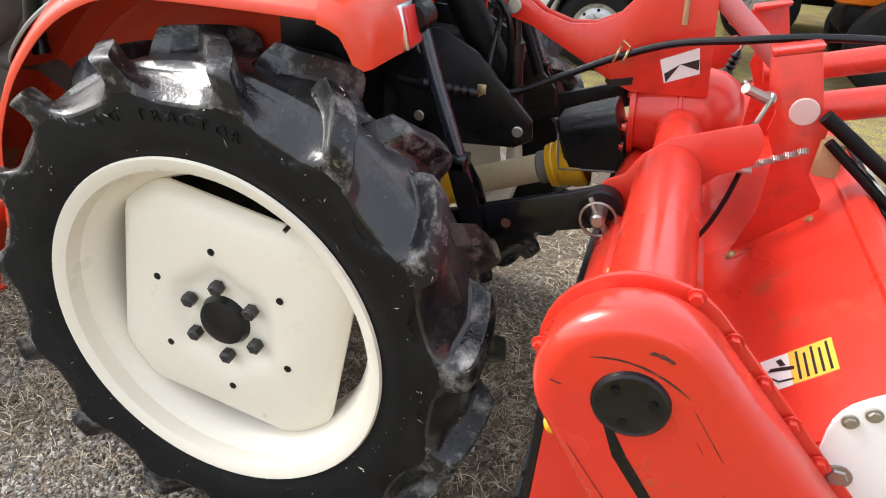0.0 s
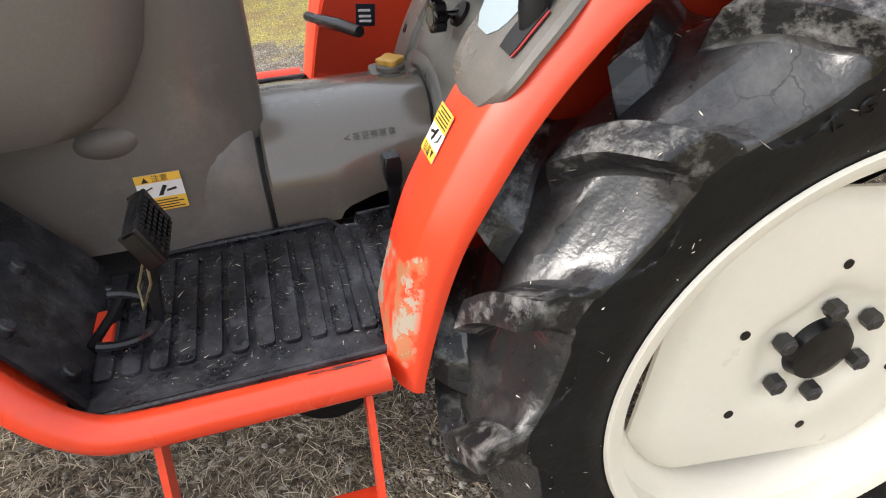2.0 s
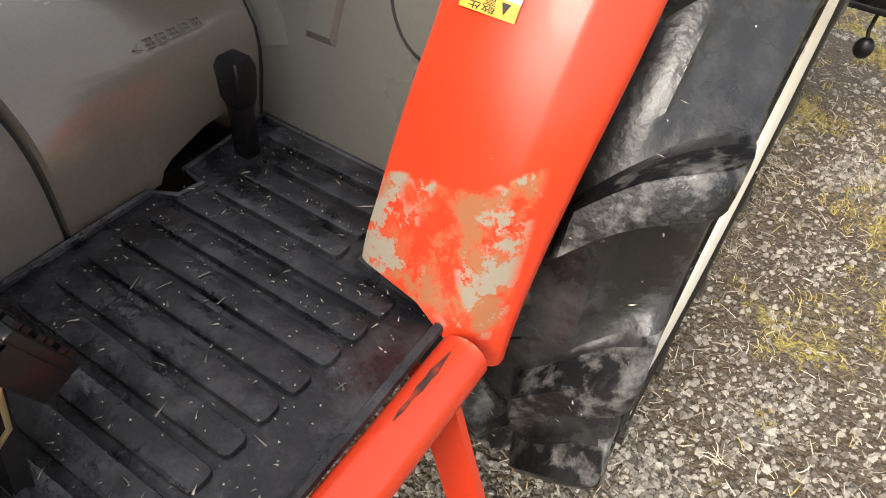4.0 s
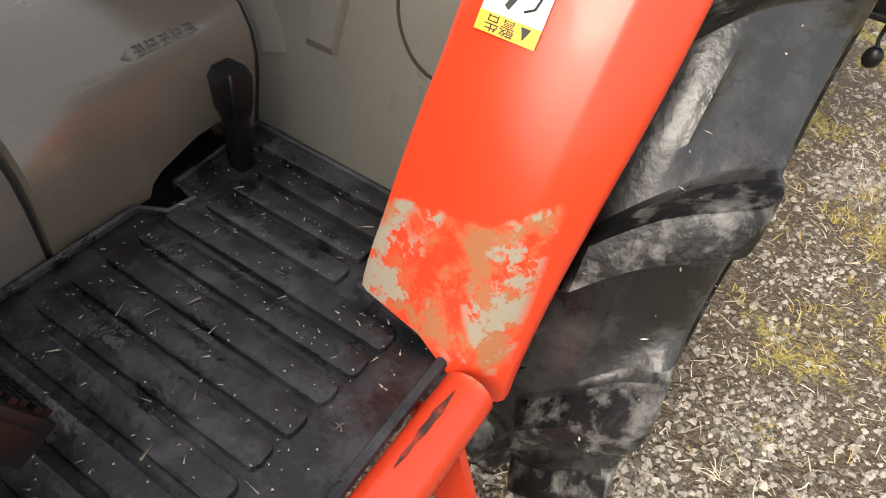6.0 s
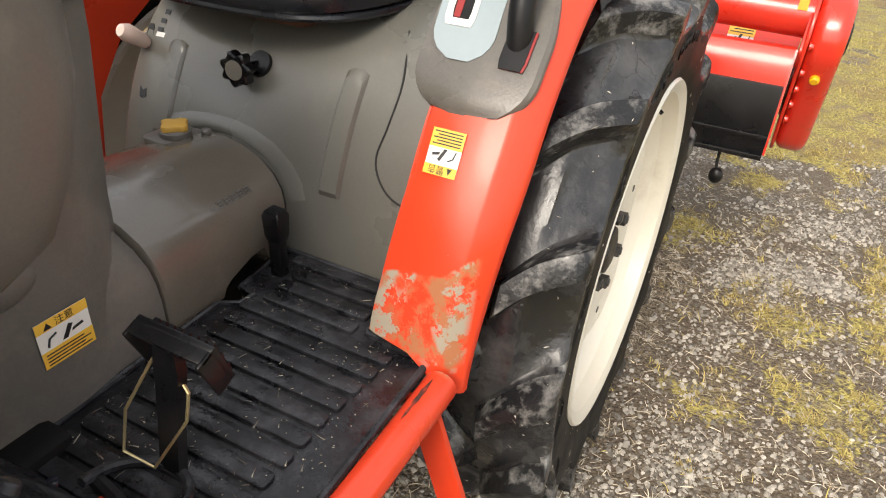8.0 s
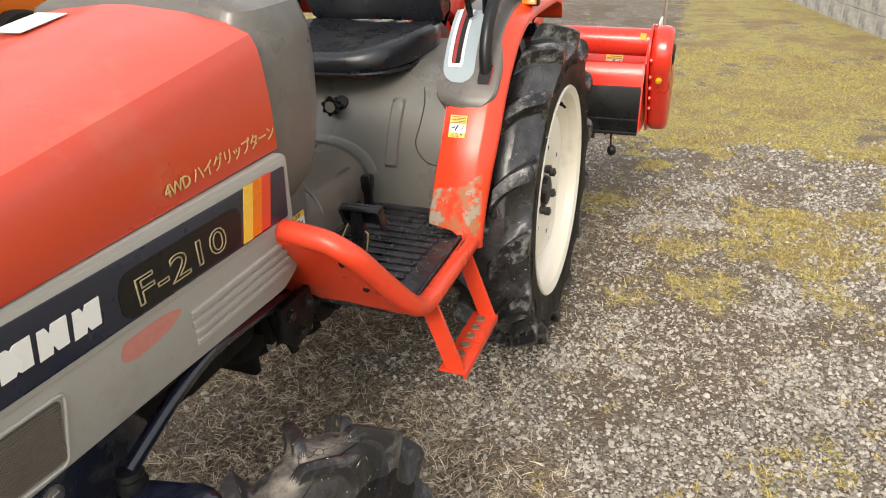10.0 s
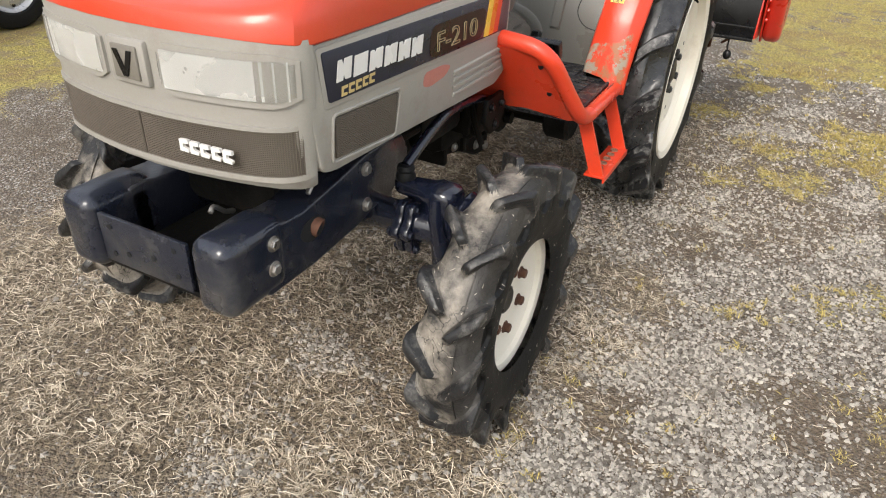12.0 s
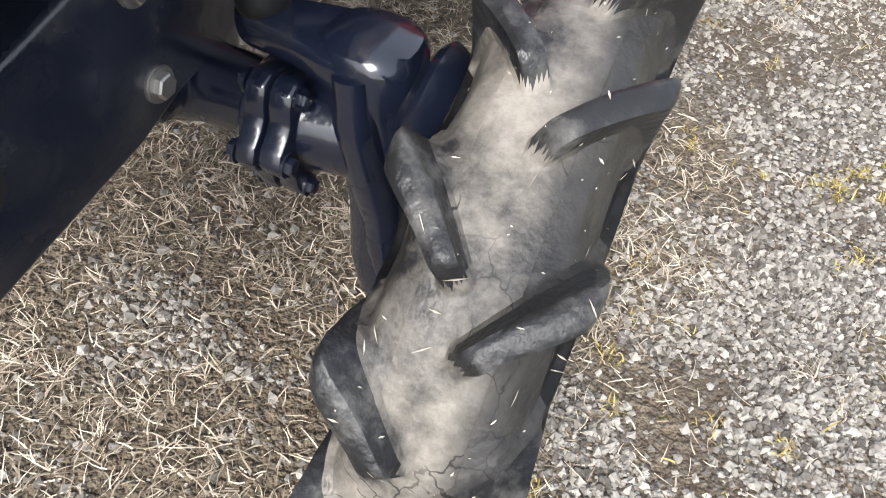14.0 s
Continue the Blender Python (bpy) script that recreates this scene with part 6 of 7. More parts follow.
part("bonnet_hook", bm, STEEL, tractor, "bent steel hook")
bm = bmesh.new()
box(bm, (-1.72, YC - .13, .53), (-.98, YC + .13, .93), .03)
for k in range(5):
    cyl(bm, (-1.55 + .12 * k, YC - .13, .60), (-1.55 + .12 * k, YC - .165, .60), .03, n=16, edge=.005)
box(bm, (-1.35, YC - .19, .62), (-1.10, YC - .12, .68), .015)
box(bm, (-1.36, YC - .16, .50), (-.98, YC + .16, .66), .03)
box(bm, (-1.24, YC - .20, .54), (-1.02, YC - .14, .70), .02)
tube(bm, [(-1.5, YC - .16, .66), (-1.4, YC - .19, .63), (-1.25, YC - .18, .60), (-1.05, YC - .17, .63)], .012, 10, smooth=4)
part("engine", bm, DARK_IN, tractor, "engine block, under-bonnet shade put into its near-black colour")
bm = bmesh.new()
box(bm, (-1.0, YC - .13, .42), (.20, YC + .13, .565), .03)
for k in range(4):
    box(bm, (-.86 + .22 * k, YC - .155, .43), (-.80 + .22 * k, YC + .155, .555), .012)
cyl(bm, (0, -.33, .5), (0, mir(-.33), .5), .085, n=28, edge=.01)
cyl(bm, (0, -.30, .5), (0, -.26, .5), .12, n=28, edge=.01)
box(bm, (-.02, YC - .12, .56), (.22, YC + .12, .93), .03)
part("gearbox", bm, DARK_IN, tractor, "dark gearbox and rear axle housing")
bm = bmesh.new()
cyl(bm, (-.618, -.285, .468), (-.618, -.20, .468), .066, n=32, edge=.01)
cyl(bm, (-.618, -.20, .468), (-.618, .02, .468), .03, n=20)
part("brake_drum", bm, DARK_IN, tractor, "dark round housing under the footboard")
bm = bmesh.new()
prism(bm, [(-.96, .50), (-.96, .41), (-.90, .375), (-.77, .345), (-.67, .292), (-.61, .285), (-.585, .32), (-.585, .50)], 'y', .02, mir(.02), .02)
for x in (-.93, -.80, -.64):
    box(bm, (x - .012, .008, .36), (x + .012, mir(.008), .46), .005)
transfer = part("transfer_case", bm, DARK_IN, tractor, "black cast transfer case under the gearbox")
for x, z in ((-.625, .318), (-.70, .345), (-.86, .395)):
    bm = bmesh.new()
    hex_bolt(bm, (x, .018, z), (0, -1, 0), .012, .010)
    part("bolt", bm, STEEL, transfer)
bm = bmesh.new()
cyl(bm, (-.80, -.12, .505), (-.80, .0, .505), .05, n=20, edge=.01)
cyl(bm, (-.80, -.125, .505), (-.80, -.145, .505), .018, n=14)
box(bm, (-.95, -.10, .48), (-.83, .02, .60), .015)
box(bm, (-.99, -.09, .50), (-.97, -.07, .66), .003)
tube(bm, [(-.98, -.08, .66), (-.98, -.10, .56), (-.96, -.11, .50), (-.955, -.12, .47)], .010, 8, smooth=3)
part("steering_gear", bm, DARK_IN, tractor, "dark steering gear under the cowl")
bm = bmesh.new()
prism(bm, [(-1.05, .64), (-.95, .64), (-.935, .575), (-.965, .54), (-1.02, .535), (-1.06, .575)], 'y', -.175, -.160, .003)
kb = part("gear_bracket", bm, DARK_IN, tractor, "black bracket plate under the cowl")
for x, z in ((-1.03, .615), (-.965, .61), (-1.0, .56)):
    bm = bmesh.new()
    hex_bolt(bm, (x, -.175, z), (0, -1, 0), .010, .010)
    part("bolt", bm, BLACK, kb)
# axle, knuckles and drag link
bm = bmesh.new()
loft(bm, [[(-1.455 + r * c, y, .475 + r * s_ * .92) for c, s_ in [(math.cos(a), math.sin(a)) for a in [2 * math.pi * k / 20 for k in range(20)]]] for y, r in ((-.17, .046), (-.15, .040), (-.10, .040), (-.06, .052), (.02, .06), (YC, .075), (mir(.02), .06), (mir(-.06), .052), (mir(-.10), .04), (mir(-.15), .04), (mir(-.17), .046))])
box(bm, (-1.53, -.10, .47), (-1.40, mir(-.10), .53), .015)
part("front_axle", bm, NAVY, tractor, "navy front axle beam")
for side in (1, -1):
    def sy(y):
        return y if side == 1 else mir(y)
    bm = bmesh.new()
    out = [(-1.455 + (.066 + .008 * math.cos(6 * a)) * math.cos(a), .470 + (.066 + .008 * math.cos(6 * a)) * math.sin(a)) for a in [2 * math.pi * k / 32 for k in range(32)]]
    prism(bm, out, 'y', sy(-.166), sy(-.186), .004)
    prism(bm, [(x * .97 - 1.455 * .03, z * .97 + .470 * .03) for x, z in out], 'y', sy(-.188), sy(-.210), .004)
    cyl(bm, (-1.455, sy(-.155), .470), (-1.455, sy(-.167), .470), .052, n=28, edge=.004)
    fl = part("axle_flange", bm, NAVY, tractor, "bolted navy axle flange")
    for k in range(6):
        a = radians(60 + 60 * k)
        bm = bmesh.new()
        hex_bolt(bm, (-1.455 + .062 * math.cos(a), sy(-.166), .470 + .062 * math.sin(a)), (0, 1 if side == 1 else -1, 0), .009, .010)
        part("bolt", bm, NAVY, fl)
        bm = bmesh.new()
        hex_bolt(bm, (-1.455 + .060 * math.cos(a), sy(-.210), .470 + .060 * math.sin(a)), (0, -1 if side == 1 else 1, 0), .0085, .009)
        part("bolt", bm, NAVY, fl)
    bm = bmesh.new()
    def kring(x, y, z, rx, ry, n=24):
        return [(x + rx * math.copysign(abs(math.cos(2 * math.pi * k / n)) ** .8, math.cos(2 * math.pi * k / n)), sy(y) + ry * math.copysign(abs(math.sin(2 * math.pi * k / n)) ** .8, math.sin(2 * math.pi * k / n)), z) for k in range(n)]
    loft(bm, [kring(-1.448, -.260, .584, .012, .012), kring(-1.448, -.260, .582, .026, .026), kring(-1.448, -.260, .576, .036, .038), kring(-1.448, -.261, .566, .041, .043), kring(-1.448, -.262, .535, .042, .044), kring(-1.447, -.264, .51, .038, .041), kring(-1.445, -.268, .45, .033, .036), kring(-1.442, -.274, .39, .035, .036), kring(-1.434, -.280, .32, .054, .042), kring(-1.43, -.282, .26, .050, .038), kring(-1.43, -.282, .245, .03, .026)])
    # a rounded rib down the front of the knuckle
    tube(bm, [(-1.482, sy(-.258), .560), (-1.486, sy(-.262), .52), (-1.478, sy(-.270), .46), (-1.472, sy(-.280), .40), (-1.474, sy(-.286), .34), (-1.468, sy(-.288), .29)], [.016] * 4 + [.019] * 4 + [.020] * 4 + [.018] * 4 + [.016] * 5, 14, smooth=4)
    cyl(bm, (-1.425, sy(-.295), .505), (-1.425, sy(-.325), .50), .062, .056, n=28, edge=.008)
    cyl(bm, (-1.453, sy(-.20), .472), (-1.445, sy(-.262), .472), .046, n=24)
    cyl(bm, (-1.43, sy(-.30), .322), (-1.43, sy(-.385), .322), .055, n=24, edge=.006)
    part("steering_knuckle", bm, NAVY, tractor, "glossy navy steering knuckle")
    bm = bmesh.new()
    arm = [(-1.470, -.150), (-1.458, -.136), (-1.432, -.140), (-1.418, -.195), (-1.410, -.235), (-1.412, -.278), (-1.436, -.300), (-1.468, -.296), (-1.488, -.270), (-1.488, -.238), (-1.474, -.195)]
    prism(bm, rounded([(x, sy(y)) for x, y in (arm if side == 1 else arm[::-1])], .020), 'z', .538, .574, .012, 4)
    part("steering_arm", bm, NAVY, tractor, "navy steering arm")
    for z in (.50, .53):
        bm = bmesh.new()
        hex_bolt(bm, (-1.468, sy(-.245), z), (-1, 0, 0), .008, .008)
        part("bolt", bm, NAVY, tractor)
bm = bmesh.new()
lathe(bm, [(0, 0), (.016, 0), (.022, .008), (.0235, .02), (.019, .030), (.021, .036), (.018, .045), (.0, .047)], (-1.446, -.160, .560), (0, 0, 1), 22)
part("ball_joint", bm, RUBBER, tractor, "black rubber ball joint boot")
bm = bmesh.new()
tube(bm, [(-1.446, -.160, .602), (-1.40, -.160, .622), (-1.32, -.160, .652), (-1.22, -.158, .668), (-1.05, -.145, .640), (-.90, -.125, .585), (-.81, -.110, .545)], .0125, 14, smooth=4)
part("drag_link", bm, NAVY, tractor, "navy steering drag link")

# ---- rear linkage ----
for side in (1, -1):
    def sy(y):
        return y if side == 1 else mir(y)
    bm = bmesh.new()
    link = [(.06, .565), (.06, .615), (.36, .718), (.385, .728), (.56, .792), (.585, .802), (.612, .803), (.630, .785), (.632, .762), (.618, .742), (.595, .735), (.39, .668)]
    prism(bm, rounded(link if side == 1 else link[::-1], .008, 3), 'y', sy(-.262), sy(-.246), .002)
    ll = part("lower_link", bm, BLACK, tractor, "black flat steel lower link")
    bm = bmesh.new()
    lathe(bm, [(.030, -.006), (.034, -.004), (.034, .022), (.030, .024)], (.601, sy(-.254) - .009, .771), (0, 1, 0), 28)
    part("link_ball", bm, BLACK, ll)
    bm = bmesh.new()
    cyl(bm, (.45, sy(-.2635) , .712), (.45, sy(-.262), .712), .0085, n=16)
    part("link_hole", bm, RUST, ll)
    bm = bmesh.new()
    tube(bm, [(.268, sy(-.232), 1.02), (.30, sy(-.238), .935), (.372, sy(-.25), .765)], .0125, 12)
    part("lift_rod", bm, NAVY, tractor, "navy lift rod")
    bm = bmesh.new()
    cyl(bm, (.264, sy(-.255), 1.024), (.264, sy(-.205), 1.024), .026, n=22, edge=.006)
    cyl(bm, (.264, sy(-.205), 1.024), (.264, sy(-.19), 1.024), .016, n=16)
    part("lift_joint", bm, BLACK, tractor)
    bm = bmesh.new()
    for yy in (-.272, -.238):
        loft(bm, [[(x - w, sy(yy), z), (x + w, sy(yy), z), (x + w, sy(yy + .008), z), (x - w, sy(yy + .008), z)] for x, z, w in ((.352, .805, .014), (.372, .765, .020), (.392, .71, .020), (.40, .685, .015))])
    box(bm, (.335, min(sy(-.272), sy(-.230)), .79), (.372, max(sy(-.272), sy(-.230)), .815), .004)
    part("clevis", bm, BLACK, tractor)
    bm = bmesh.new()
    plate = [(.12, .965), (.24, .965), (.31, .93), (.43, .815), (.435, .775), (.40, .755), (.12, .73)]
    prism(bm, plate if side == 1 else plate[::-1], 'y', sy(-.02), sy(-.008), .003)
    bp = part("link_bracket", bm, BLACK, tractor, "black link bracket plate")
    for x, z in ((.20, .925), (.405, .79), (.20, .79)):
        bm = bmesh.new()
        cyl(bm, (x, sy(-.020), z), (x, sy(-.0255), z), .011, n=18, edge=.002)
        part("pin_end", bm, STEEL, bp)
bm = bmesh.new()
tube(bm, [(.20, .05, 1.10), (.27, .06, .98), (.36, .08, .84)], [.03, .034, .030], 16)
tube(bm, [(.28, .20, 1.10), (.33, .19, 1.0), (.40, .17, .86)], .012, 10)
part("lift_cylinder", bm, DARK_IN, tractor, "dark hydraulic cylinder")
bm = bmesh.new()
for k, (a, b) in enumerate((((.26, .02, 1.08), (.36, .05, .84)), ((.22, .10, 1.12), (.33, .0, .90)))):
    tube(bm, [a, ((a[0] + b[0]) / 2 + .05, a[1] - .03, (a[2] + b[2]) / 2 + .04), b], .006, 8, smooth=5)
part("hydraulic_hose", bm, BLACK, tractor, "black hydraulic hose")
bm = bmesh.new()
tube(bm, [(.366, .03, 1.0), (.372, .03, .95), (.3725, .03, .948), (.375, .03, .915), (.376, .03, .914), (.39, .03, .775)], [.010, .010, .017, .017, .0135, .0135], 16)
part("check_link", bm, BLACK, tractor, "black threaded vertical link")
# drive shaft
shaft = thing("drive_shaft", "yellow guarded drive shaft between tractor and tiller", "drive shaft")
P0, P1 = Vector((.215, YC, .580)), Vector((.595, YC, .735))
dv = (P1 - P0).normalized()


def along_shaft(f):
    return P0 + (P1 - P0) * f


bm = bmesh.new()
lathe(bm, [(.0, 0), (.043, 0), (.045, .012), (.043, .015), (.045, .025), (.042, .04), (.042, .060), (.03, .062)], along_shaft(.0), dv, 28)
part("guard_cone", bm, YELLOW, shaft, "yellow plastic guard cone")
bm = bmesh.new()
cyl(bm, along_shaft(.14), along_shaft(.62), .031, n=24)
part("guard_tube", bm, TUBE_CREAM, shaft, "dirty cream plastic guard tube")
bm = bmesh.new()
cyl(bm, along_shaft(.585), along_shaft(.645), .036, n=24, edge=.003)
part("collar", bm, MESH_GREY, shaft)
bm = bmesh.new()
lathe(bm, [(.030, 0), (.046, .0), (.049, .012), (.047, .016), (.052, .028), (.050, .033), (.056, .048), (.058, .075), (.050, .078)], along_shaft(.645), dv, 32)
part("guard_cone", bm, YELLOW, shaft, "yellow plastic guard cone")

# ---- the tiller ----
tiller = thing("rotary_tiller", "red rotary tiller hitched behind the tractor, raised", "tiller")
ax = Vector((.62, -.785)).normalized()
c0 = Vector((.684, .794))
c1 = c0 + ax * .26
c2 = c0 + ax * .37


def case_outline(r0, r1):
    pts = []
    a0 = math.atan2(ax.y, ax.x)
    for k in range(17):
        a = a0 + math.pi * 1.5 - k * math.pi / 16
        pts.append((c0.x + r0 * math.cos(a), c0.y + r0 * math.sin(a)))
    for k in range(17):
        a = a0 + math.pi * .5 - k * math.pi / 16
        pts.append((c1.x + r1 * math.cos(a), c1.y + r1 * math.sin(a)))
    return pts


bm = bmesh.new()
prism(bm, case_outline(.099, .122), 'y', -.748, -.675, .024, 5)
cc = part("chain_case", bm, RED_SCRAPED, tiller, "red painted chain case with scraped paint")
bm = bmesh.new()
prism(bm, case_outline(.104, .128), 'y', -.675, -.667, .002)
part("case_flange", bm, RED_TILLER, cc)
side_v = Vector((ax.y, -ax.x))
for s_ in (1, -1):
    for k in range(4):
        p = c0 + ax * (.012 + .055 * k) + side_v * ((.0995 + .0045 * k) * s_)
        bm = bmesh.new()
        hex_bolt(bm, (p.x, -.678, p.y), (0, -1, 0), .0072, .009)
        part("bolt", bm, RED_TILLER, cc)
for k in (-62, 55):
    a = math.atan2(-ax.y, -ax.x) + radians(k)
    p = c0 + Vector((math.cos(a), math.sin(a))) * .1005
    bm = bmesh.new()
    hex_bolt(bm, (p.x, -.678, p.y), (0, -1, 0), .0072, .009)
    part("bolt", bm, RED_TILLER, cc)
bm = bmesh.new()
hc = Vector((.685, -.748, .795))
lathe(bm, [(0, -.004), (.030, -.004), (.034, -.006), (.037, -.004), (.039, .002)], hc, (0, 1, 0), 36)
cap = part("hub_cap", bm, BLACK, cc, "black hub cap")
for k in range(3):
    a = radians(20 + 120 * k)
    bm = bmesh.new()
    cyl(bm, hc + Vector((.021 * math.cos(a), -.004, .021 * math.sin(a))), hc + Vector((.021 * math.cos(a), -.006, .021 * math.sin(a))), .0045, n=12)
    part("cap_bolt", bm, DARK_IN, cap)
bm = bmesh.new()
prism(bm, [(.664, .764), (.676, .758), (.694, .728), (.722, .690), (.757, .640), (.80, .57), (.793, .575), (.745, .640), (.708, .688), (.680, .725)], 'y', -.7482, -.7488)
part("oil_stain", bm, BLACK, cc, "dark oil run")
# scrapes on the case's face: long thin marks, worn to primer and dirt
for x0, z0, x1, z1, w, bow in ((.640, .838, .735, .818, .0022, .012), (.742, .806, .782, .752, .0012, 0), (.752, .770, .762, .757, .0008, 0), (.690, .858, .715, .852, .0045, .002), (.79, .715, .815, .675, .0016, 0), (.633, .725, .70, .640, .0010, 0), (.605, .80, .618, .797, .0012, 0)):
    bm = bmesh.new()
    n = 9
    top, low = [], []
    for i in range(n):
        u = i / (n - 1)
        x, z = x0 + (x1 - x0) * u, z0 + (z1 - z0) * u + bow * (1 - (2 * u - 1) ** 2)
        ww = w * (.35 + .65 * abs(noise.noise((u * 7, x0 * 40, 1.3)))) * (1 if 0 < i < n - 1 else .2)
        top.append((x + .3 * ww, z + ww))
        low.append((x - .3 * ww, z - ww))
    prism(bm, top + low[::-1], 'y', -.7481, -.7485)
    part("scrape", bm, SCUFF, cc)
bm = bmesh.new()
prism(bm, rounded([(.575, .775), (.605, .812), (.630, .842), (.656, .860), (.697, .860), (.762, .849), (.775, .840), (.779, .812), (.800, .775), (.72, .72), (.62, .73)], .010), 'y', -.667, -.661, .001)
part("case_bracket", bm, RED_TILLER, cc)
bm = bmesh.new()
cyl(bm, (.622, -.711, .716), (.608, -.711, .708), .011, n=18, edge=.003)
part("oil_plug", bm, YELLOW, cc, "yellow oil plug")
bm = bmesh.new()
cyl(bm, (1.24, -.672, .50), (1.24, -.672, 1.35), .007, n=12)
part("marker_rod", bm, STEEL, tiller, "thin pale steel rod")
bm = bmesh.new()
cyl(bm, (.685, -.668, .832), (.69, -.239, .838), .049, n=40)
cyl(bm, (.69, mir(-.239), .838), (.685, mir(-.668), .832), .049, n=40)
cyl(bm, (.70, -.236, .835), (.70, mir(-.236), .835), .040, n=24)
part("axle_tube", bm, RED_TILLER, tiller, "red painted axle tube")
bm = bmesh.new()
box(bm, (.636, -.652, .850), (.6375, -.632, .872), 0)
part("label", bm, STICKER_Y, tiller)
profile = [(.603, .688), (.612, .735), (.645, .765), (.72, .70), (.775, .655), (.81, .664), (.89, .735), (.965, .806)]
bm = bmesh.new()
ysteps = [-.655 + k * (mir(-.655) + .655) / 10 for k in range(11)]
sheet(bm, [[(x, y, z) for y in ysteps] for x, z in [(p.x, p.z) for p in curve_points([(a, 0, b) for a, b in profile], 3)]], .004)
cv = part("cover", bm, RED_SCRAPED, tiller, "red painted tiller cover")
bm = bmesh.new()
prism(bm, [(.960, .800), (.962, .815), (.985, .832), (1.000, .826), (1.012, .806), (1.005, .798)], 'y', -.655, mir(-.655), .002)
part("cover_ridge", bm, RED_TILLER, cv)
bm = bmesh.new()
sheet(bm, [[(x, y, z) for y in ysteps] for x, z in ((1.008, .805), (1.08, .755), (1.16, .67), (1.24, .55), (1.28, .42))], .004)
part("rear_cover", bm, RED_TILLER, tiller, "red painted rear cover")
bm = bmesh.new()
sheet(bm, [[(x, y, z) for y in (-.12, .35)] for x, z in ((1.035, .7905), (1.08, .759), (1.13, .706))], .0012)
nv = part("rear_decal", bm, PLATE_NAVY, tiller, "navy decal with white bars")
for k in range(4):
    bm = bmesh.new()
    sheet(bm, [[(x, -.08 + .1 * k + o, z) for o in (0, .06)] for x, z in ((1.058, .7795), (1.075, .7675), (1.10, .742))], .001)
    part("bar", bm, STICKER_W, nv)
for side in (1, -1):
    def sy(y):
        return y if side == 1 else mir(y)
    bm = bmesh.new()
    out = [(.60, .52), (.603, .69), (.64, .765), (.72, .70), (.775, .655), (.81, .664), (.965, .806), (1.01, .805), (1.16, .67), (1.28, .46), (1.10, .47), (.70, .50)]
    prism(bm, out if side == 1 else out[::-1], 'y', sy(-.660), sy(-.655))
    part("end_plate", bm, RED_TILLER, tiller)
bm = bmesh.new()
prism(bm, rounded([(.880, .790), (.884, .60), (.92, .52), (1.15, .50), (1.15, .86), (.94, .838)], .03, 4), 'y', -.672, -.664, .003)
wp = part("side_shield", bm, WHITE, tiller, "white painted side shield")
for x, z in ((.895, .782), (.912, .796), (.905, .71)):
    bm = bmesh.new()
    hex_bolt(bm, (x, -.672, z), (0, -1, 0), .006 if z > .75 else .011, .005)
    part("bolt", bm, STEEL, wp)
# warning label on the cover
sl = Vector((.155, 0, .142)).normalized()
warning_label(axes_pose((.912, -.550, .7605), (0, 1, 0), (-sl.x, 0, -sl.z)), .066, .116, cv, "注意", 5, .46)
bm = bmesh.new()
box(bm, (.590, -.655, .512), (.602, mir(-.655), .690), .002)
rf = part("rubber_flap", bm, BLACK, tiller, "black rubber front flap")
bm = bmesh.new()
box(bm, (.584, -.655, .560), (.590, mir(-.655), .572), .001)
box(bm, (.580, -.655, .512), (.590, mir(-.655), .524), .001)
part("flap_bar", bm, BLACK, rf)
bm = bmesh.new()
tube(bm, [(.615, -.56, .52), (.615, -.56, .47), (.612, -.565, .455)], .004, 8)
ball(bm, (.612, -.566, .438), .018, 8, (.8, 1, 1.2))
part("hanging_foot", bm, BLACK, tiller, "small black stand foot")
bm = bmesh.new()
cyl(bm, (c2.x, -.65, c2.y), (c2.x, mir(-.65), c2.y), .035, n=20)
ts = part("tine_shaft", bm, RUST, tiller, "rusty tine shaft")
for k in range(14):
    y = -.55 + .1 * k
    for a in (k * 1.1, k * 1.1 + math.pi):
        p = Vector((c2.x, y, c2.y))
        bm = bmesh.new()
        tube(bm, [p, p + Vector((.07 * math.cos(a), 0, .07 * math.sin(a))), p + Vector((.11 * math.cos(a + .3), .0, .11 * math.sin(a + .3))), p + Vector((.125 * math.cos(a + .55), .04, .125 * math.sin(a + .55)))], [.012, .010, .009, .006], 6)
        part("tine", bm, RUST, ts)
# gear case, its cover and mast
bm = bmesh.new()
lathe(bm, [(0, 0), (.088, 0), (.088, .010), (.078, .012), (.082, .03), (.086, .08), (.086, .085), (.0885, .086), (.0885, .092), (.086, .094), (.085, .13), (.078, .165), (.060, .19), (.03, .203), (0, .206)], (.606, YC - .02, .838), (1, 0, .10), 40)
gc = part("gear_case", bm, RED_TILLER, tiller, "red painted gear case")
for k in range(8):
    a = 2 * math.pi * k / 8 + .2
    bm = bmesh.new()
    hex_bolt(bm, (.605, YC - .02 + .080 * math.cos(a), .838 + .080 * math.sin(a)), (-1, 0, 0), .007, .008)
    part("bolt", bm, RED_TILLER, gc)
bm = bmesh.new()
rings = []
for x, hw, zt, zb in ((.482, .048, .790, .700), (.490, .056, .800, .695), (.545, .062, .822, .705), (.600, .068, .842, .720)):
    zc = (zt + zb) / 2
    rings.append([(x - .02 * (z - zc) / .05, YC + y, z) for y, z in rounded([(-hw, zb), (-hw, zt - .02), (-hw * .72, zt), (hw * .72, zt), (hw, zt - .02), (hw, zb)], .012, 3)])
loft(bm, rings)
sg = part("shaft_guard", bm, BLACK, tiller, "black plastic shaft guard")
bm = bmesh.new()
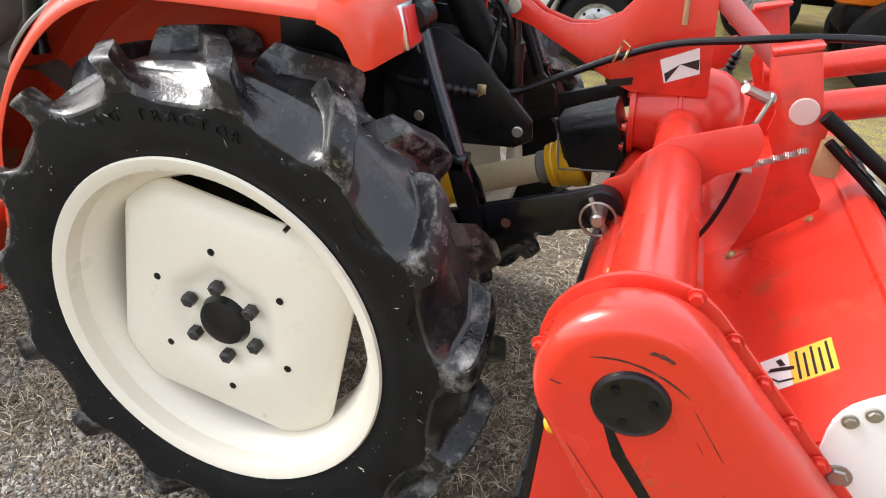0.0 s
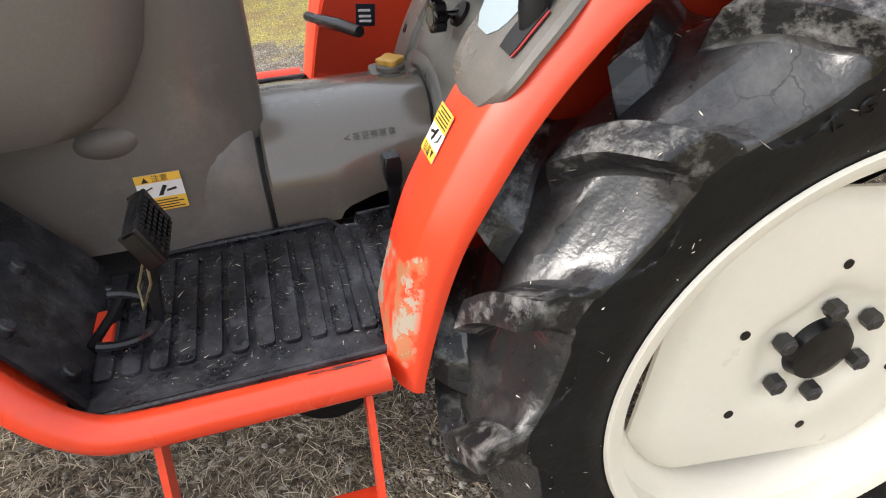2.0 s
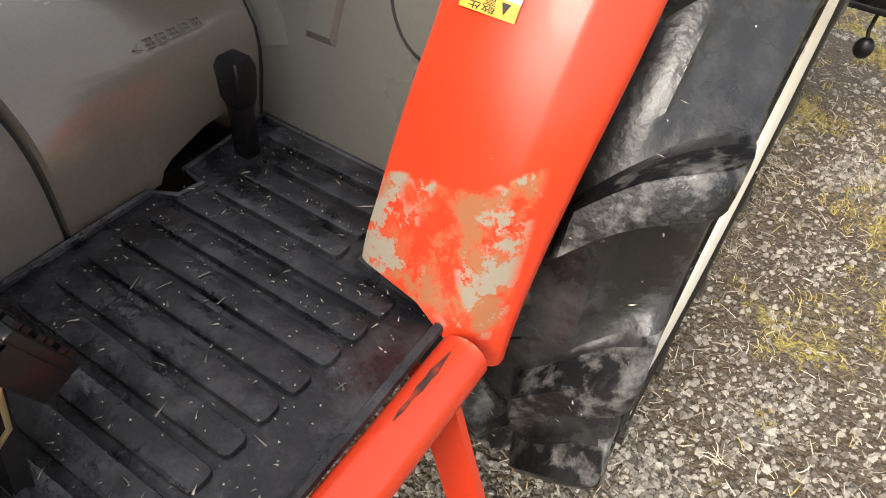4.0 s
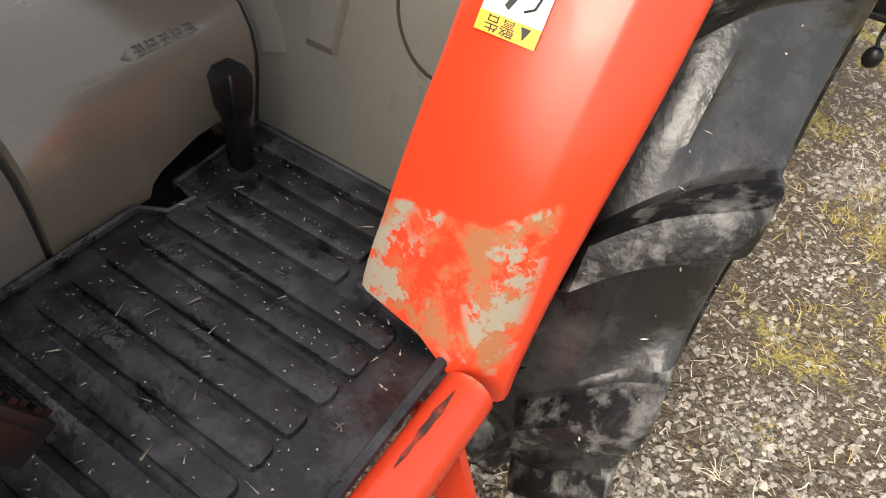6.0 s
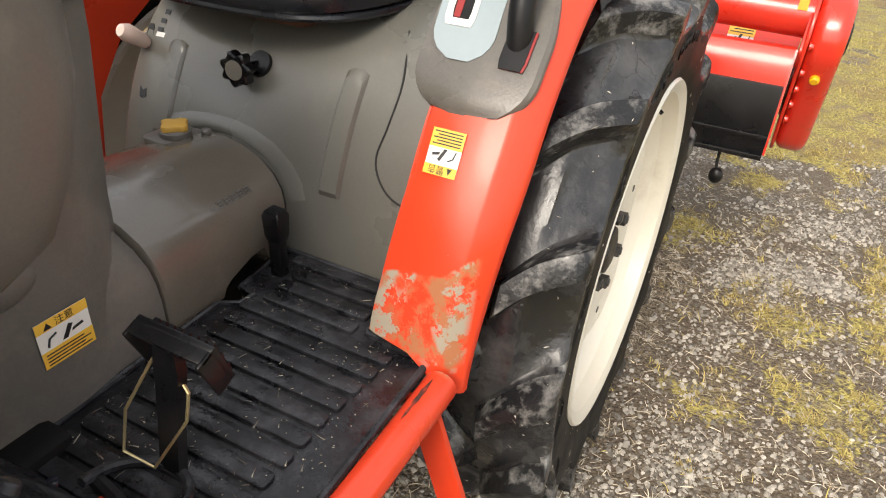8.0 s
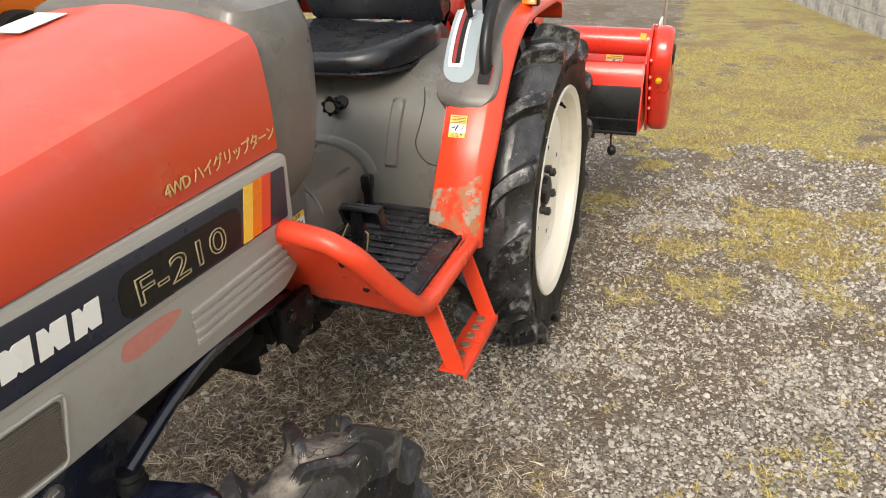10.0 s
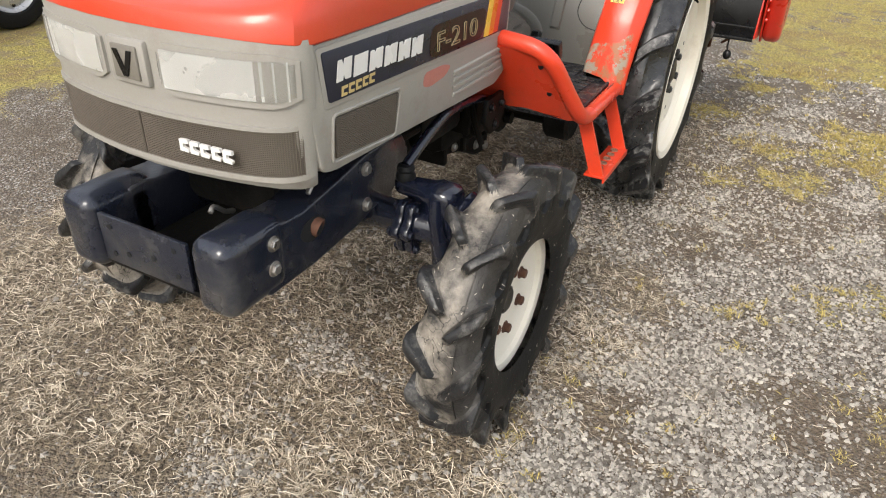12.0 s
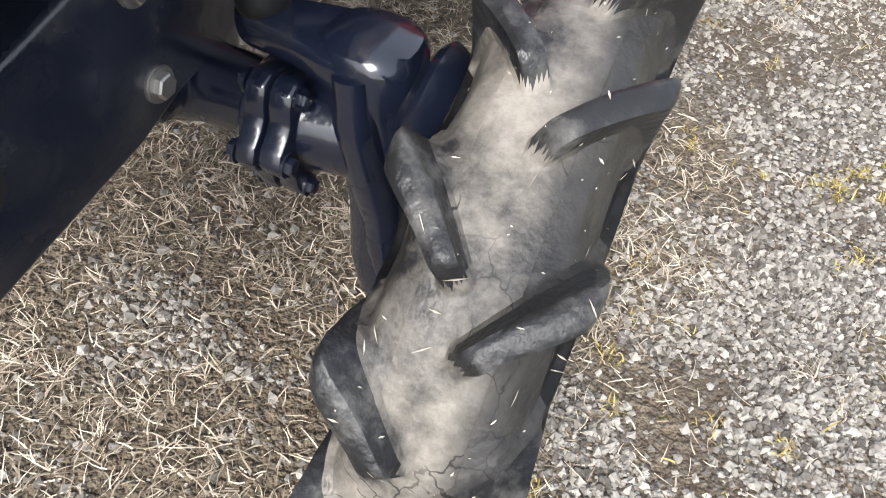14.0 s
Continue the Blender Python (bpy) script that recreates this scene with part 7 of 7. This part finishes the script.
tube(bm, [(.484, YC - .050, .70), (.474, YC - .050, .765), (.470, YC - .034, .797), (.470, YC + .034, .797)], .0022, 6)
tube(bm, [(.484, YC - .052, .697), (.60, YC - .068, .718)], .0022, 6)
part("guard_edge", bm, MESH_GREY, sg)
for yy in (.016, .058):
    bm = bmesh.new()
    mast = [(.345, 1.030), (.362, 1.040), (.385, 1.034), (.42, 1.012), (.47, .998), (.515, 1.002), (.555, 1.022), (.585, 1.06), (.605, 1.12), (.62, 1.20), (.665, 1.24), (.70, 1.20), (.722, 1.0), (.735, .90), (.60, .890), (.56, .905), (.50, .935), (.40, .985), (.355, .998), (.342, 1.012)]
    prism(bm, mast[::-1], 'y', yy, yy + .006, .001)
    ms = part("mast_plate", bm, RED_TILLER, tiller, "red painted mast plate")
    bm = bmesh.new()
    cyl(bm, (.364, yy, 1.017), (.364, yy - .010, 1.017), .014, n=22, edge=.002)
    part("mast_pin", bm, STEEL, ms)
for lo, hi in (((.345, .022, 1.0), (.352, .058, 1.035)), ((.58, .022, 1.03), (.585, .058, 1.06))):
    bm = bmesh.new()
    box(bm, lo, hi, .001)
    part("mast_web", bm, RED_TILLER, tiller)
bm = bmesh.new()
prism(bm, [(.640, .955), (.702, .985), (.712, .940), (.655, .915)], 'y', .0145, .0152)
dc = part("mast_decal", bm, STICKER_W, tiller, "white and dark diamond decal")
bm = bmesh.new()
prism(bm, [(.652, .932), (.676, .952), (.658, .917)], 'y', .0138, .0144)
prism(bm, [(.676, .952), (.706, .965), (.709, .946)], 'y', .0138, .0144)
part("print", bm, INK, dc)
bm = bmesh.new()
tube(bm, [(.668, .014, 1.02), (.664, .012, 1.06), (.668, .014, 1.10)], .005, 10)
part("pin_strap", bm, WOODTAN, tiller, "tan strap on the mast")
for side in (1, -1):
    def sy(y):
        return y if side == 1 else mir(y)
    # hitch plates with their pins
    for yy in (-.238,):
        bm = bmesh.new()
        hp = [(.583, .790), (.600, .812), (.625, .826), (.645, .862), (.680, .895), (.74, .918), (.795, .938), (.812, .915), (.806, .875), (.76, .85), (.715, .80), (.68, .775), (.650, .752), (.610, .742), (.588, .752), (.580, .770)]
        prism(bm, hp if side == -1 else hp[::-1], 'y', sy(yy), sy(yy + .007), .0015)
        part("hitch_plate", bm, RED_TILLER, tiller, "red painted hitch plate")
    bm = bmesh.new()
    sgn = -1 if side == 1 else 1
    cyl(bm, (.601, sy(-.225), .771), (.601, sy(-.315), .771), .0115, n=18, edge=.003)
    pn = part("hitch_pin", bm, STEEL, tiller, "steel hitch pin with a ring clip")
    bm = bmesh.new()
    tube(bm, [(.601 + .028 * math.cos(a), sy(-.296), .771 + .028 * math.sin(a) - .004) for a in [2 * math.pi * k / 32 for k in range(33)]], .0022, 8)
    tube(bm, [(.583, sy(-.292), .80), (.601, sy(-.298), .771), (.622, sy(-.298), .742), (.634, sy(-.296), .728)], [.004, .006, .005, .0035], 8)
    part("ring_clip", bm, STEEL, pn)
    # upright plate with its white disc
    bm = bmesh.new()
    upr = [(.822, .672), (.938, .776), (.935, .80), (.905, .84), (.912, .925), (.895, .945), (.868, 1.03), (.800, 1.012), (.812, .96), (.830, .93), (.825, .90), (.845, .86), (.846, .76)]
    prism(bm, upr if side == 1 else upr[::-1], 'y', sy(-.130), sy(-.123), .001)
    up_ = part("upright_plate", bm, RED_TILLER, tiller, "red painted upright plate")
    bm = bmesh.new()
    cyl(bm, (.869, sy(-.1302), .938), (.869, sy(-.1345), .938), .022, n=28, edge=.002)
    part("pivot_disc", bm, PALE_PINK, up_, "pale pinkish round pivot")
    bm = bmesh.new()
    prism(bm, [(.802, 1.014), (.868, 1.032), (.870, 1.040), (.800, 1.022)], 'y', sy(-.131), sy(-.08), .001)
    part("plate_flange", bm, RED_TILLER, up_)
    bm = bmesh.new()
    lo, hi = min(sy(-.131), sy(-.165)), max(sy(-.131), sy(-.165))
    prism(bm, [(.818, .667), (.942, .779), (.938, .784), (.814, .672)], 'y', lo, hi)
    part("foot_flange", bm, RED_TILLER, up_)
    for f in (.08, .88):
        bm = bmesh.new()
        hex_bolt(bm, (.816 + .124 * f, sy(-.150), .671 + .112 * f), (-.67, 0, .74), .008, .007)
        part("bolt", bm, BRASS, up_)
    # coil spring, boot and rods
    bm = bmesh.new()
    a, b = Vector((.815, sy(-.150), .845)), Vector((.888, sy(-.150), .885))
    n = 100
    tube(bm, [a + (b - a) * k / n + Vector((-.48 * .0055 * math.cos(k * 1.5), .0055 * math.sin(k * 1.5), .88 * .0055 * math.cos(k * 1.5))) for k in range(n + 1)], .0012, 5)
    part("coil_spring", bm, STEEL, tiller, "small steel coil spring")
    bm = bmesh.new()
    lathe(bm, [(.004, 0)] + [(.008 + .005 * (k % 2), .006 * k + .006) for k in range(9)] + [(.004, .064)], (.786, sy(-.165), .858), (.25, 0, 1), 18)
    part("rubber_boot", bm, BLACK, tiller, "black ribbed rubber boot")
    bm = bmesh.new()
    tube(bm, [(.776, sy(-.165), .835), (.79, sy(-.165), .865)], .004, 8)
    part("adjuster", bm, STEEL, tiller, "galvanised adjuster rod")
    bm = bmesh.new()
    tube(bm, [(.802, sy(-.165), .92), (.812, sy(-.165), .955), (.815, sy(-.16), .965)], .004, 8)
    tube(bm, [(.770, sy(-.19), .975), (.80, sy(-.165), .96), (.812, sy(-.15), .955)], [.008, .008, .012], 10)
    part("adjuster", bm, STEEL, tiller, "galvanised adjuster rod")
    bm = bmesh.new()
    box(bm, (.770, min(sy(-.175), sy(-.155)), .838), (.815, max(sy(-.175), sy(-.155)), .846), .001)
    part("adjuster_plate", bm, STEEL, tiller)
    bm = bmesh.new()
    tube(bm, [(.80, sy(-.165), .84), (.79, sy(-.168), .79), (.775, sy(-.17), .74), (.765, sy(-.16), .71)], .0045, 8, smooth=4)
    part("cable", bm, BLACK, tiller, "black bowden cable")
bm = bmesh.new()
tube(bm, [(.845, -.03, .905), (1.25, -.03, 1.02)], .026, 18)
part("rear_arm", bm, RED_TILLER, tiller, "red painted rear arm tube")
bm = bmesh.new()
tube(bm, [(.845, mir(-.03), .905), (1.25, mir(-.03), 1.02)], .026, 18)
part("rear_arm", bm, RED_TILLER, tiller, "red painted rear arm tube")
bm = bmesh.new()
tube(bm, [(.70, .037, 1.085), (.86, .037, .955), (.90, .037, .92)], .018, 16)
part("brace_tube", bm, FADED_RED, tiller, "faded pinkish brace tube")
bm = bmesh.new()
tube(bm, [(.895, -.155, .942), (.94, -.155, .912), (1.25, -.155, .70)], .0115, 12)
tube(bm, [(.91, -.16, .905), (1.2, -.16, .68)], .008, 10)
part("depth_rod", bm, DARK_IN, tiller, "dark greasy depth rod")
bm = bmesh.new()
box(bm, (.905, -.15, .845), (.94, -.10, .90), .003)
part("rod_block", bm, WOODTAN, tiller)
# control cable across the gap
bm = bmesh.new()
tube(bm, [(.15, -.02, .858), (.26, -.02, .852), (.335, -.010, .852), (.40, -.006, .868), (.48, -.005, .910), (.572, -.005, .957), (.66, -.015, .992), (.76, -.045, 1.016), (.90, -.06, 1.04), (1.2, -.07, 1.06)], .0068, 10, smooth=6)
cb = part("control_cable", bm, BLACK, tiller, "black control cable")
bm = bmesh.new()
lathe(bm, [(.007, 0)] + [(.010 + .003 * (k % 2), .008 * k + .006) for k in range(14)] + [(.007, .125)], (.195, -.02, .856), (1, 0, -.03), 16)
part("bellows", bm, BLACK, cb, "black ribbed bellows")
bm = bmesh.new()
cyl(bm, (.318, -.013, .851), (.352, -.008, .854), .0095, n=6)
cyl(bm, (.352, -.008, .854), (.372, -.007, .859), .006, n=10)
box(bm, (.316, -.022, .852), (.334, -.004, .872), .002)
tube(bm, [(.345 + .010 * math.cos(a), -.012, .876 + .012 * math.sin(a)) for a in [2 * math.pi * k / 20 for k in range(21)]], .0014, 6)
part("cable_end", bm, BRASS, cb, "brass cable end")
bm = bmesh.new()
for d in (-.008, .008):
    tube(bm, [(.572 + d + .010 * math.cos(a) * .4, -.006 + .011 * math.sin(a), .957 + .013 * math.cos(a)) for a in [2 * math.pi * k / 20 for k in range(21)]], .0022, 6)
tube(bm, [(.57, -.006, .968), (.572, -.008, .985), (.585, -.008, .975)], .0022, 6)
part("cable_clip", bm, BRASS, cb, "wire cable clip")
bm = bmesh.new()
prism(bm, [(.55, .905), (.60, .918), (.60, .905), (.56, .893)], 'y', .012, .060)
part("web", bm, BLACK, tiller)

# ---- surroundings ----
# block wall along the yard: each block a piece of its own
p0, p1 = Vector((3.2, -3.02)), Vector((13.5, -.47))
wd = (p1 - p0).normalized()
wn_ = Vector((-wd.y, wd.x))
wall_m = Matrix(((wd.x, wn_.x, 0, p0.x), (wd.y, wn_.y, 0, p0.y), (0, 0, 1, 0), (0, 0, 0, 1)))
bm = bmesh.new()
L = (p1 - p0).length
box(bm, (0, -.135, -.05), (L, -.012, .575), 0)
box(bm, (-.01, -.145, .575), (L + .01, .012, .600), .006)
wall = place("wall_north", bm, CONCRETE)
wall.matrix_basis = wall_m
tagged(wall, "weathered grey concrete block wall", "wall", kind="structure")
bm = bmesh.new()
box(bm, (0, -.012, 0), (.393, 0, .187), .004, None, 1)
bmesh.ops.recalc_face_normals(bm, faces=bm.faces)
bme = bpy.data.meshes.new("block")
bm.to_mesh(bme)
bm.free()
bme.materials.append(CONCRETE)
for row in range(3):
    k = 0
    x = -.2 if row % 2 else 0.0
    while x + .39 < L:
        if x >= 0:
            o = new("block", bme)
            o.parent = wall
            o.location = (x, random.uniform(-.002, .002), -.005 + .192 * row)
        x += .40
        k += 1
# pale building wall behind it
bm = bmesh.new()
box(bm, (-1, -2.2, 0), (L + 6, -2.05, 3.2), 0)
for k in range(9):
    box(bm, (1.0 + 1.9 * k, -2.05, 0), (1.06 + 1.9 * k, -2.02, 3.2), .002)
bw = place("wall_building", bm, WHITE)
bw.matrix_basis = wall_m
tagged(bw, "pale sheet-clad building wall", "wall", kind="structure")


def road_wheel(parent, x, y, r, name="wheel"):
    bm = bmesh.new()
    lathe(bm, [(.62 * r, -.07), (.66 * r, -.082), (.80 * r, -.086), (.94 * r, -.080), (.985 * r, -.066), (r, -.05), (r, .05), (.985 * r, .066), (.8 * r, .08), (.62 * r, .07)], (0, 0, 0), (0, 1, 0), 48, close=True)
    w = part(name, bm, RUBBER, parent, "black tyre on a silver steel wheel")
    w.location = (x, y, r)
    bm = bmesh.new()
    lathe(bm, [(.64 * r, -.070), (.62 * r, -.076), (.58 * r, -.060), (.52 * r, -.050), (.44 * r, -.064), (.30 * r, -.066), (.26 * r, -.055), (.16 * r, -.055), (.14 * r, -.075), (0, -.078)], (0, 0, 0), (0, 1, 0), 48)
    rim = part("rim", bm, SILVER, w)
    for k in range(8):
        a = 2 * math.pi * k / 8
        bm = bmesh.new()
        cyl(bm, (.47 * r * math.cos(a), -.060, .47 * r * math.sin(a)), (.47 * r * math.cos(a), -.064, .47 * r * math.sin(a)), .035 * r * 1.2, n=10)
        part("vent_hole", bm, BLACK, w)
    return w


# white van across the yard
van = thing("van", "white small delivery van parked across the yard", "van")
VX, VY = -2.38, 3.80
bm = bmesh.new()
side = [(0, .42), (-.02, .75), (.10, 1.05), (.42, 1.62), (.55, 1.74), (3.15, 1.76), (3.26, 1.6), (3.28, .42), (3.18, .30), (2.86, .30), (2.80, .52), (2.62, .64), (2.42, .64), (2.24, .52), (2.18, .30), (1.14, .30), (1.08, .52), (.90, .64), (.70, .64), (.52, .52), (.46, .30), (.08, .30)]
prism(bm, [(VX + x, z) for x, z in side], 'y', VY, VY + 1.45, .03)
part("body", bm, WHITE, van, "white painted body")
for x0, x1 in ((.45, 1.05), (1.15, 1.95), (2.05, 3.0)):
    bm = bmesh.new()
    prism(bm, rounded([(VX + x0 + .12 * (x0 < .5), 1.08), (VX + x1, 1.08), (VX + x1, 1.55), (VX + x0 + .22 * (x0 < .5), 1.55)], .04), 'y', VY - .006, VY + .004)
    part("window", bm, GLASS_DARK, van, "dark window glass")
for x in (1.10, 2.0):
    bm = bmesh.new()
    box(bm, (VX + x, VY - .002, .36), (VX + x + .006, VY + .002, 1.62))
    part("door_seam", bm, BLACK, van)
bm = bmesh.new()
box(bm, (VX + .95, VY - .02, .92), (VX + 1.06, VY, .945), .004)
part("door_handle", bm, BLACK, van)
for c in (.80, 2.52):
    bm = bmesh.new()
    tube(bm, [(VX + c + .37 * math.cos(a), VY - .004, .29 + .37 * math.sin(a)) for a in [math.pi * k / 18 for k in range(19)]], .018, 8)
    part("arch_trim", bm, BLACK, van)
bm = bmesh.new()
box(bm, (VX + .5, VY + .25, .10), (VX + 3.1, VY + 1.2, .45), .03)
part("underbody", bm, DARK_IN, van)
for c in (.80, 2.52):
    road_wheel(van, VX + c, VY + .09, .285)
    road_wheel(van, VX + c, VY + 1.36, .285)
bm = bmesh.new()
box(bm, (VX + 1.13, VY + .03, .08), (VX + 1.145, VY + .18, .34), .003)
part("mud_flap", bm, BLACK, van)

# white truck farther back
truck = thing("truck", "white light truck with a grey load bed", "truck")
TX, TY = .8, 5.6
bm = bmesh.new()
prism(bm, [(TX - .1, .45), (TX - .1, 1.1), (TX + .35, 1.8), (TX + 1.5, 1.85), (TX + 1.5, .45)], 'y', TY, TY + 1.6, .03)
part("cab", bm, WHITE, truck, "white painted cab")
bm = bmesh.new()
box(bm, (TX + 1.55, TY - .02, .62), (TX + 4.6, TY + 1.62, .70), .005)
for k in range(4):
    box(bm, (TX + 1.56 + .76 * k, TY - .03, .70), (TX + 2.29 + .76 * k, TY, 1.05), .006)
part("load_bed", bm, MESH_GREY, truck, "grey load bed")
bm = bmesh.new()
box(bm, (TX + .2, TY + .3, .35), (TX + 4.5, TY + 1.3, .6), .02)
part("chassis", bm, DARK_IN, truck)
bm = bmesh.new()
prism(bm, rounded([(TX + .45, 1.2), (TX + 1.35, 1.2), (TX + 1.35, 1.68), (TX + .68, 1.68)], .04), 'y', TY - .006, TY + .004)
part("window", bm, GLASS_DARK, truck, "dark window glass")
for c in (.55, 3.6):
    road_wheel(truck, TX + c, TY + .09, .33)
    road_wheel(truck, TX + c, TY + 1.5, .33)

# pale hall at the far side of the yard
bm = bmesh.new()
box(bm, (-16, 9.0, 0), (14, 9.3, 4.5), 0)
for k in range(60):
    box(bm, (-15.9 + .5 * k, 8.985, 0), (-15.8 + .5 * k, 9.0, 4.5))
hb = place("wall_hall", bm, MESH_GREY)
tagged(hb, "grey corrugated hall wall", "wall", kind="structure")

# an orange tractor farther along the yard
neigh = thing("orange_tractor", "orange tractor parked farther along the yard", "tractor")
NX, NY = 3.6, 4.2
bm = bmesh.new()
lathe(bm, [(.20, -.10), (.30, -.13), (.46, -.12), (.50, -.06), (.50, .06), (.46, .12), (.30, .13), (.20, .10)], (0, 0, 0), (0, 1, 0), 40, close=True)
w = part("rear_wheel", bm, RUBBER, neigh, "black rear tyre")
w.location = (NX, NY, .5)
bm = bmesh.new()
lathe(bm, [(.30, -.10), (.28, -.04), (.10, -.05), (.0, -.05)], (0, 0, 0), (0, 1, 0), 36)
part("rim", bm, SILVER, w)
bm = bmesh.new()
sheet(bm, [[(NX + .56 * math.cos(a), y, .52 + .56 * math.sin(a)) for y in (NY - .12, NY + .16)] for a in [radians(30 + 10 * k) for k in range(13)]], .006)
part("fender", bm, ORANGE_F, neigh, "orange fender")
bm = bmesh.new()
box(bm, (NX - 1.9, NY + .25, .55), (NX - .7, NY + .80, 1.15), .06)
part("bonnet", bm, ORANGE_F, neigh, "orange bonnet")
bm = bmesh.new()
box(bm, (NX - 1.8, NY + .3, .35), (NX + .3, NY + .75, .56), .04)
box(bm, (NX - .3, NY + .3, .56), (NX + .25, NY + .75, .95), .05)
part("chassis", bm, DARK_IN, neigh)
for yy in (NY + .1, NY + .95):
    bm = bmesh.new()
    lathe(bm, [(.14, -.07), (.22, -.09), (.31, -.08), (.33, -.04), (.33, .04), (.31, .08), (.22, .09), (.14, .07)], (0, 0, 0), (0, 1, 0), 36, close=True)
    lathe(bm, [(.16, -.06), (.05, -.04), (0, -.04)], (0, 0, 0), (0, 1, 0), 24)
    w = part("front_wheel", bm, RUBBER, neigh)
    w.location = (NX - 1.45, yy, .33)
bm = bmesh.new()
lathe(bm, [(.20, -.10), (.30, -.13), (.46, -.12), (.50, -.06), (.50, .06), (.46, .12), (.30, .13), (.20, .10)], (0, 0, 0), (0, 1, 0), 40, close=True)
w = part("rear_wheel", bm, RUBBER, neigh, "black rear tyre")
w.location = (NX, NY + 1.05, .5)
